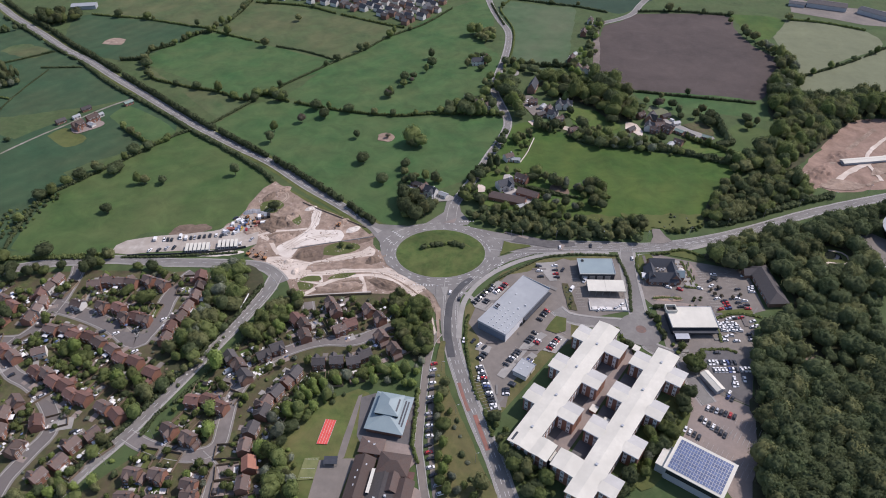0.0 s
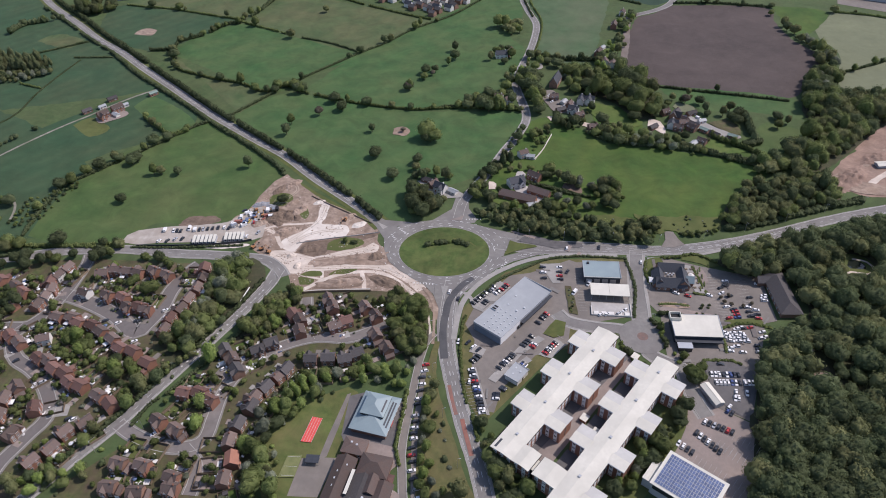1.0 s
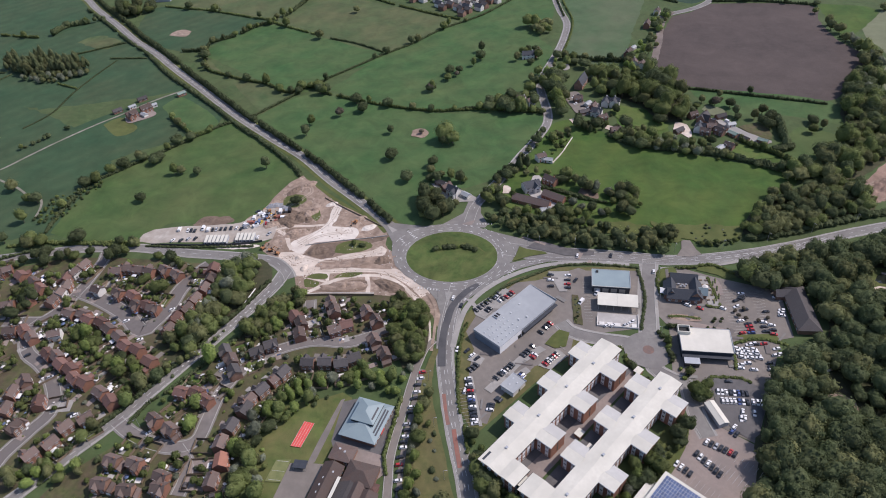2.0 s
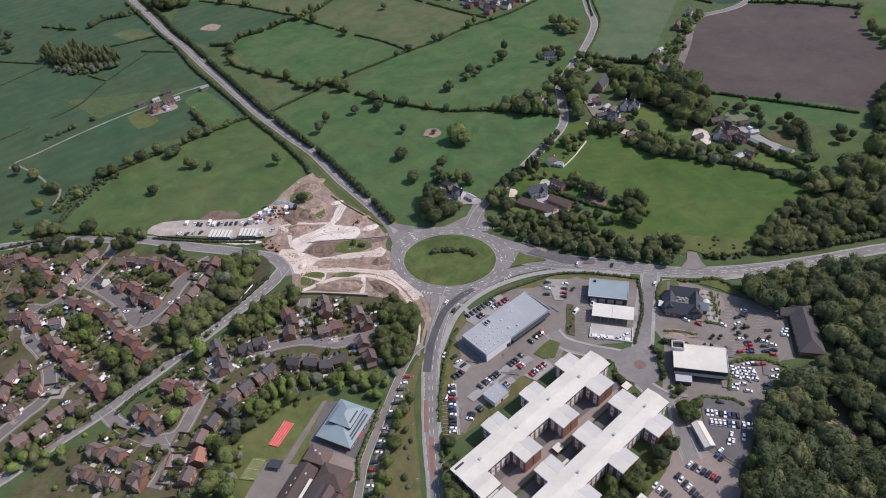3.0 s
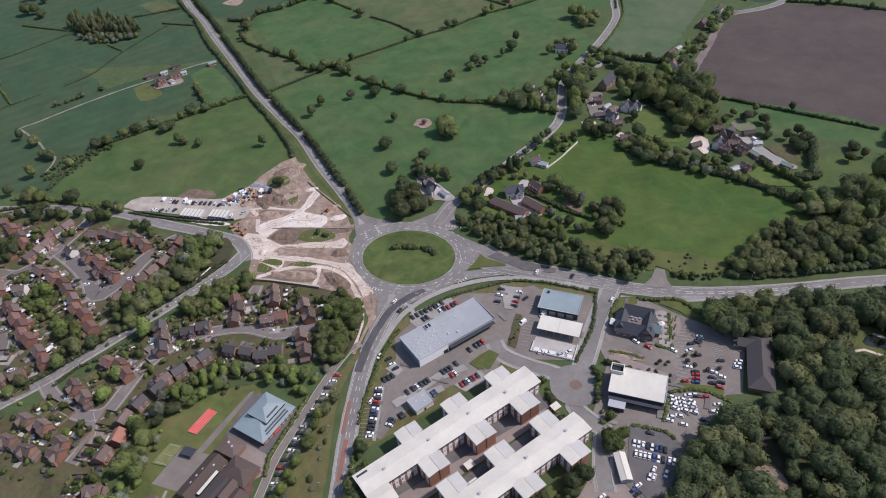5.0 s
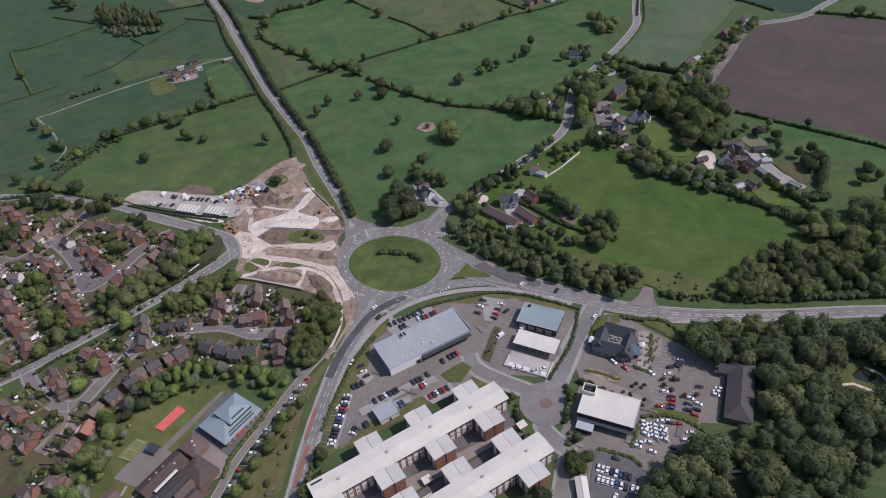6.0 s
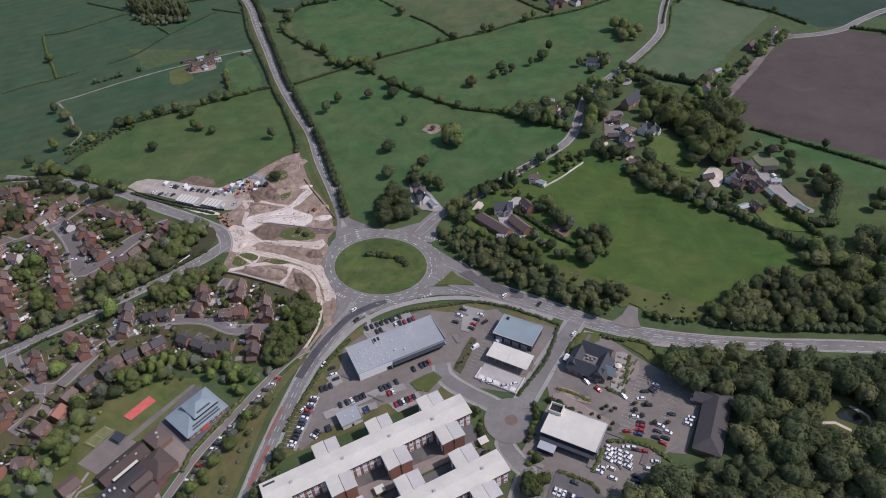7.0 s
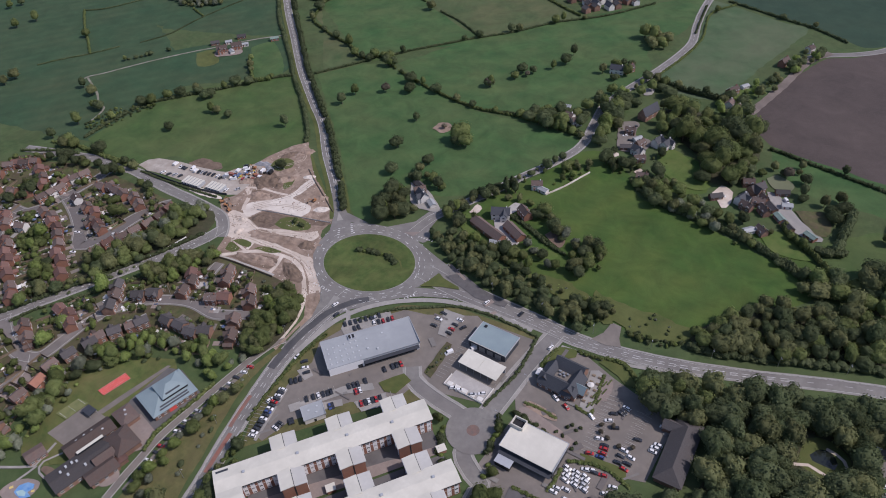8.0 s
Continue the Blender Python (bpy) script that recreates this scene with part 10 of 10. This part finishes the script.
park('wdsddrddw', [(142.2, 239.5, 57), (144.2, 238.5, 57), (146.3, 237.5, 57), (148.3, 236.6, 57), (150.3, 235.6, 57), (152.4, 234.6, 57), (154.4, 233.6, 57)])  # bay row a
park('dwdwdddrw', [(136.5, 232.5, 57), (138.0, 230.7, 57), (139.5, 228.9, 57), (141.1, 227.2, 57), (142.6, 225.4, 57), (144.1, 223.6, 57), (145.6, 221.8, 57)])  # bay row b
park('wwdds', [(126.3, 225.7, 57), (128.2, 224.0, 57), (130.0, 222.4, 57), (131.9, 220.7, 57)])  # bay row c
park('wbd', [(156.8, 249.6, 50), (155.6, 247.1, 50), (157.2, 245.4, 50)])  # shed side
park('rwdwdwdsdwdwdrdwdsw', [(-4.6, 270.6, 15), (-5.0, 266.2, 15), (-5.9, 261.5, 15), (-5.4, 256.7, 15), (-6.2, 252.2, 15), (-6.4, 246.6, 15), (-6.6, 243.3, 15), (-7.0, 235.6, 15), (-6.7, 232.0, 15), (-6.8, 228.0, 15), (-7.0, 224.7, 15), (-6.5, 221.5, 15), (-7.0, 215.9, 15), (-6.7, 211.6, 15), (-5.7, 207.9, 15), (-5.6, 202.9, 15), (-4.3, 198.3, 15), (-2.3, 193.1, 15), (-0.6, 188.6, 15)])  # school lane
park('VwddVVdsdddwdw', [(-201.7, 387.2, 98), (-195.1, 386.5, 98), (-192.7, 386.5, 98), (-190.0, 386.5, 98), (-184.4, 389.1, 98), (-180.2, 388.4, 98), (-177.1, 388.4, 98), (-174.4, 389.1, 98), (-171.4, 389.8, 98), (-168.0, 390.4, 98), (-164.2, 391.1, 98), (-160.0, 391.7, 98), (-156.6, 391.0, 98), (-152.9, 393.7, 98)])  # compound a
park('wdsd', [(-201.4, 374.5, 71), (-195.4, 375.1, 71), (-190.5, 377.0, 71), (-185.7, 377.6, 71)])  # compound b
park('VoroVwdVwsw', [(-142.4, 405.1, 20), (-141.6, 409.0, 50), (-140.2, 398.4, 100), (-144.3, 399.3, 75), (-151.2, 404.6, 98), (-151.5, 400.0, 98), (-151.0, 412.2, 30), (-147.5, 409.4, 40), (-140.7, 382.0, 98), (-133.9, 386.8, 60), (-155.9, 396.4, 98)])  # works plant
park('wwwdwwd', [(12.7, 289.4, 80), (20.3, 260.0, 80), (81.2, 377.7, 80), (102.7, 379.3, 80), (128.5, 365.3, 80), (4.9, 331.4, 80), (10.7, 325.2, 80)])  # road cars
park('wdswdwwsdw', [(284.4, 386.2, 30), (284.2, 382.3, 30), (284.0, 378.5, 30), (284.4, 376.0, 30), (288.9, 382.3, 30), (293.5, 388.8, 30), (290.1, 366.8, 30), (291.1, 362.6, 30), (292.4, 359.0, 30), (293.6, 355.5, 30)])  # dealer
park('wdwdwdwwwdwdsdwwdwVwowwwds', [(-213.3, 313.4, 40), (-201.7, 306.0, 40), (-195.2, 294.9, 40), (-203.9, 296.4, 40), (-178.9, 280.3, 40), (-184.2, 297.3, 40), (-170.3, 306.9, 40), (-167.2, 333.8, 40), (-225.7, 292.6, 40), (-225.0, 312.9, 40), (-245.0, 280.3, 40), (-241.8, 262.3, 40), (-217.8, 247.8, 40), (-190.8, 224.1, 40), (-188.4, 223.7, 40), (-141.2, 217.2, 40), (-135.7, 214.1, 40), (-129.2, 256.5, 40), (-121.2, 264.8, 40), (-118.7, 262.3, 40), (-115.1, 260.6, 40), (-91.7, 279.4, 40), (-99.0, 270.3, 40), (-29.1, 284.7, 40), (-182.5, 297.3, 40), (-246.0, 288.0, 40)])  # estate

# ---- bay lines, lamp posts, signs, far houses ----
def bays(x0, y0, x1, y1, depth, n, side=1):
    """White lines between parking bays along one line."""
    m, z = Mesh(), next(level)
    d = Vector((x1 - x0, y1 - y0, 0))
    s = Vector((-d.y, d.x, 0)).normalized() * depth * side
    u = d.normalized() * 0.07
    for i in range(n + 1):
        p = Vector((x0, y0, 0)) + d * (i / n)
        m.add([(*(p - u).xy, z), (*(p + u).xy, z), (*(p + u + s).xy, z), (*(p - u + s).xy, z)], [(0, 1, 2, 3) if side > 0 else (3, 2, 1, 0)])
    single("bay_lines", m, [BAY_PAINT], "white parking bay lines", "road marking", kind="structure")


bays(144, 242, 168, 224, 5, 12, -1)
bays(138, 233, 163, 214, 5, 13, -1)
bays(137, 230, 161, 212, 4.8, 13, 1)
bays(130, 222, 156, 202, 5, 13, -1)
bays(126, 217, 150, 199, 4.6, 12, -1)
bays(168, 352, 170, 318, 5, 14, 1)
bays(171, 352, 173, 316, 5, 14, -1)
bays(186, 352, 184, 318, 5, 13, 1)
bays(188, 350, 190, 318, 5, 13, -1)
bays(84, 352, 85, 318, 4.6, 14, 1)
bays(20, 262, 28, 236, 4.8, 12, -1)


patch_rng = random.Random(14)
patches = Mesh()
z = next(level)
for outline, count in ((STORE_YARD, 16), (PUB_YARD, 18), (VAN_YARD, 12), (TYRE_YARD, 6)):
    xs, ys = [p[0] for p in outline], [p[1] for p in outline]
    while count:
        x, y = patch_rng.uniform(min(xs), max(xs)), patch_rng.uniform(min(ys), max(ys))
        if inside(x, y, outline):
            a, w, d = radians(patch_rng.choice([53, 143, 0, 88])), patch_rng.uniform(0.6, 6.0), patch_rng.uniform(0.3, 1.6)
            c, q = math.cos(a), math.sin(a)
            patches.add([(x + u * c - v * q, y + u * q + v * c, z) for u, v in ((-w, -d), (w, -d), (w, d), (-w, d))], [(0, 1, 2, 3)], patch_rng.randint(0, 2))
            z += 0.0002
            count -= 1
single("asphalt_repair", patches, [ESTATE_TAR, ASPHALT, ESTATE_TAR], "square mended patches in the worn asphalt", "road repair", kind="stuff")
bays(21.5, 319.5, 34.5, 341.0, 4.6, 10, -1)
bays(36.0, 266.0, 46.5, 281.5, 4.6, 7, 1)
bays(62.5, 279.5, 74.0, 294.0, 4.6, 7, 1)
bays(62.5, 361.0, 62.8, 345.0, 4.8, 7, 1)
bays(71.5, 361.0, 71.8, 343.0, 4.8, 8, 1)


def lamp_post(x, y, a, h=8.0):
    t = thing("street_lamp", "slim grey steel street lamp", "street lamp", turned(x, y, 0, a), "street lamps")
    part("pole", Mesh().cylinder(0, 0, 0, h, 0.11, 0.06, 6), [STEEL], t)
    part("arm", Mesh().box(0, -0.04, h - 0.08, 1.3, 0.04, h), [STEEL], t)
    part("head", Mesh().box(1.1, -0.14, h - 0.16, 1.8, 0.14, h - 0.02), [GREY_CLAD], t)
    return t


first_lamp = lamp_post(56, 388, -90)
for points, off, gap in ((EAST_ROAD, 8.5, 32), (SOUTH_ROAD, -10, 30), (LINK_ROAD, 6.0, 34), (ESTATE_A, 5, 30), (ESTATE_C, 5, 28), (PARK_ROAD, 6.5, 26), (ESTATE_B, 5.2, 26)):
    line = smooth_line(points, 1.0)
    side = normals(line)
    for i in range(14, len(line) - 5, gap):
        p, s = line[i], side[i]
        q = p + s * off
        copy_thing(first_lamp, turned(q.x, q.y, 0, math.degrees(math.atan2(-s.y * off, -s.x * off))))

# footbridge rail by the link road and sign gantry legs
rail = thing("white_barrier", "long white barrier rail on the verge", "barrier", turned(-124.6, 320.8, 0.1, 81))
part("rail", Mesh().box(-8.6, -0.3, 0.9, 8.6, 0.3, 1.35), [UPVC], rail)
for i in range(6):
    part("post", Mesh().box(-8.6 + i * 3.4, -0.1, 0, -8.4 + i * 3.4, 0.1, 0.9), [STEEL], rail)

# far housing estate on the skyline side
far_rng = random.Random(9)
for x, y in scattered(SUBURB_FAR, 13.0, far_rng):
    plain_house(far_rng.choice(["white", "grey", "dark_house", "grey", "dark_house", "white"]), x, y, far_rng.choice([-35, 55, -30, -40]))
for points in ([(127, 312), (130, 306), (131, 298), (132, 290), (135, 286)], [(134, 318), (142, 316), (150, 315)], [(140, 283), (136, 279)], [(100, 296), (106, 292), (110, 284)], [(112, 280), (116, 276), (120, 270), (124, 264)]):
    for p in smooth_line(points, 2.6):
        plant(plant_rng.choice(["bush", "bush", "sapling", "bush_b"]), p.x + plant_rng.uniform(-0.8, 0.8), p.y + plant_rng.uniform(-0.8, 0.8), plant_rng.uniform(0.8, 1.4), "shrubs of the business park")
plant("oak_b", 141, 269, 0.9)
plant("oak_b", 144, 268, 0.8)
plant("oak", -125, 424, 0.7)
plant("sapling", -70, 379, 1.0)
plant("bush", -64, 378, 1.3)

for points, w, h in (([(166.4, 307.0), (172.2, 309.3), (178.0, 311.4), (184.1, 311.6), (189.8, 310.2), (195.3, 308.5)], 1.6, 1.3), ([(151.0, 281.8), (159.5, 282), (166.5, 281.8), (170.2, 279.2)], 1.4, 1.2), ([(165.2, 301), (165.5, 294.1), (164.7, 288.4)], 1.4, 1.2), ([(134, 326), (142, 326.4), (150.5, 325.6)], 1.2, 0.9), ([(143, 370), (152, 371), (160, 374), (168, 373.4), (177, 367)], 2.4, 1.8), ([(131, 345), (129.6, 356), (132, 366)], 1.6, 1.2), ([(153, 338.4), (159, 336.2), (164, 336)], 1.4, 1.1), ([(164.6, 337), (162.6, 349), (160.8, 362)], 0.8, 0.8)):
    hedge(points, w, h, LEAF_MID, seed=int(points[0][0]), label="low clipped hedge of the business park")
for x, y in ((171.7, 332.8), (176.9, 334.9), (173.0, 328.9), (177.0, 327.5), (183.3, 325.7), (189.1, 328.6)):
    plant("bare", x, y, 0.32, "young trees of the car park")
for x, y in ((163.6, 326.5), (159.5, 326.0), (158.1, 318.0), (154.4, 318.4), (158.1, 323.6), (162.3, 324.1), (164.9, 313.4), (165.3, 317.2)):
    plant("bush", x, y, 0.6, "shrubs of the business park")
plant("oak", 142, 266, 0.75)
plant("oak_b", 146, 272, 0.7)
for i in range(14):
    plant(plant_rng.choice(["bush", "bush_b", "bush_c"]), 80.6 + plant_rng.uniform(-1.2, 1.2), 317 + i * 1.6, plant_rng.uniform(0.35, 0.6), "shrubs of the business park")
wall_line = smooth_line([(63.3, 489.3), (70.4, 504.5), (74.9, 517.7), (78.8, 529.0)], 2.0)
stone_wall = Mesh()
for (p, q), s in zip(zip(wall_line, wall_line[1:]), normals(wall_line)):
    e = s * 0.25
    stone_wall.slab([(*(p - e).xy, 0.0), (*(q - e).xy, 0.0), (*(q + e).xy, 0.0), (*(p + e).xy, 0.0)], 1.2)
single("garden_wall", stone_wall, [PALE_STONE], "pale dry stone garden wall", "wall", kind="structure")
park("wwdswwd", [(82, 588, 40), (85, 592, 40), (88, 583, 20), (92, 579, 20), (80, 600, 60), (96, 575, 10), (84, 604, 60)])
park("VwV", [(206, 560, -50), (209, 556, -50), (168, 545, 30)])
if REST:
    joined("hedgerow_trees", "scattered hedgerow and garden trees", REST, "trees")
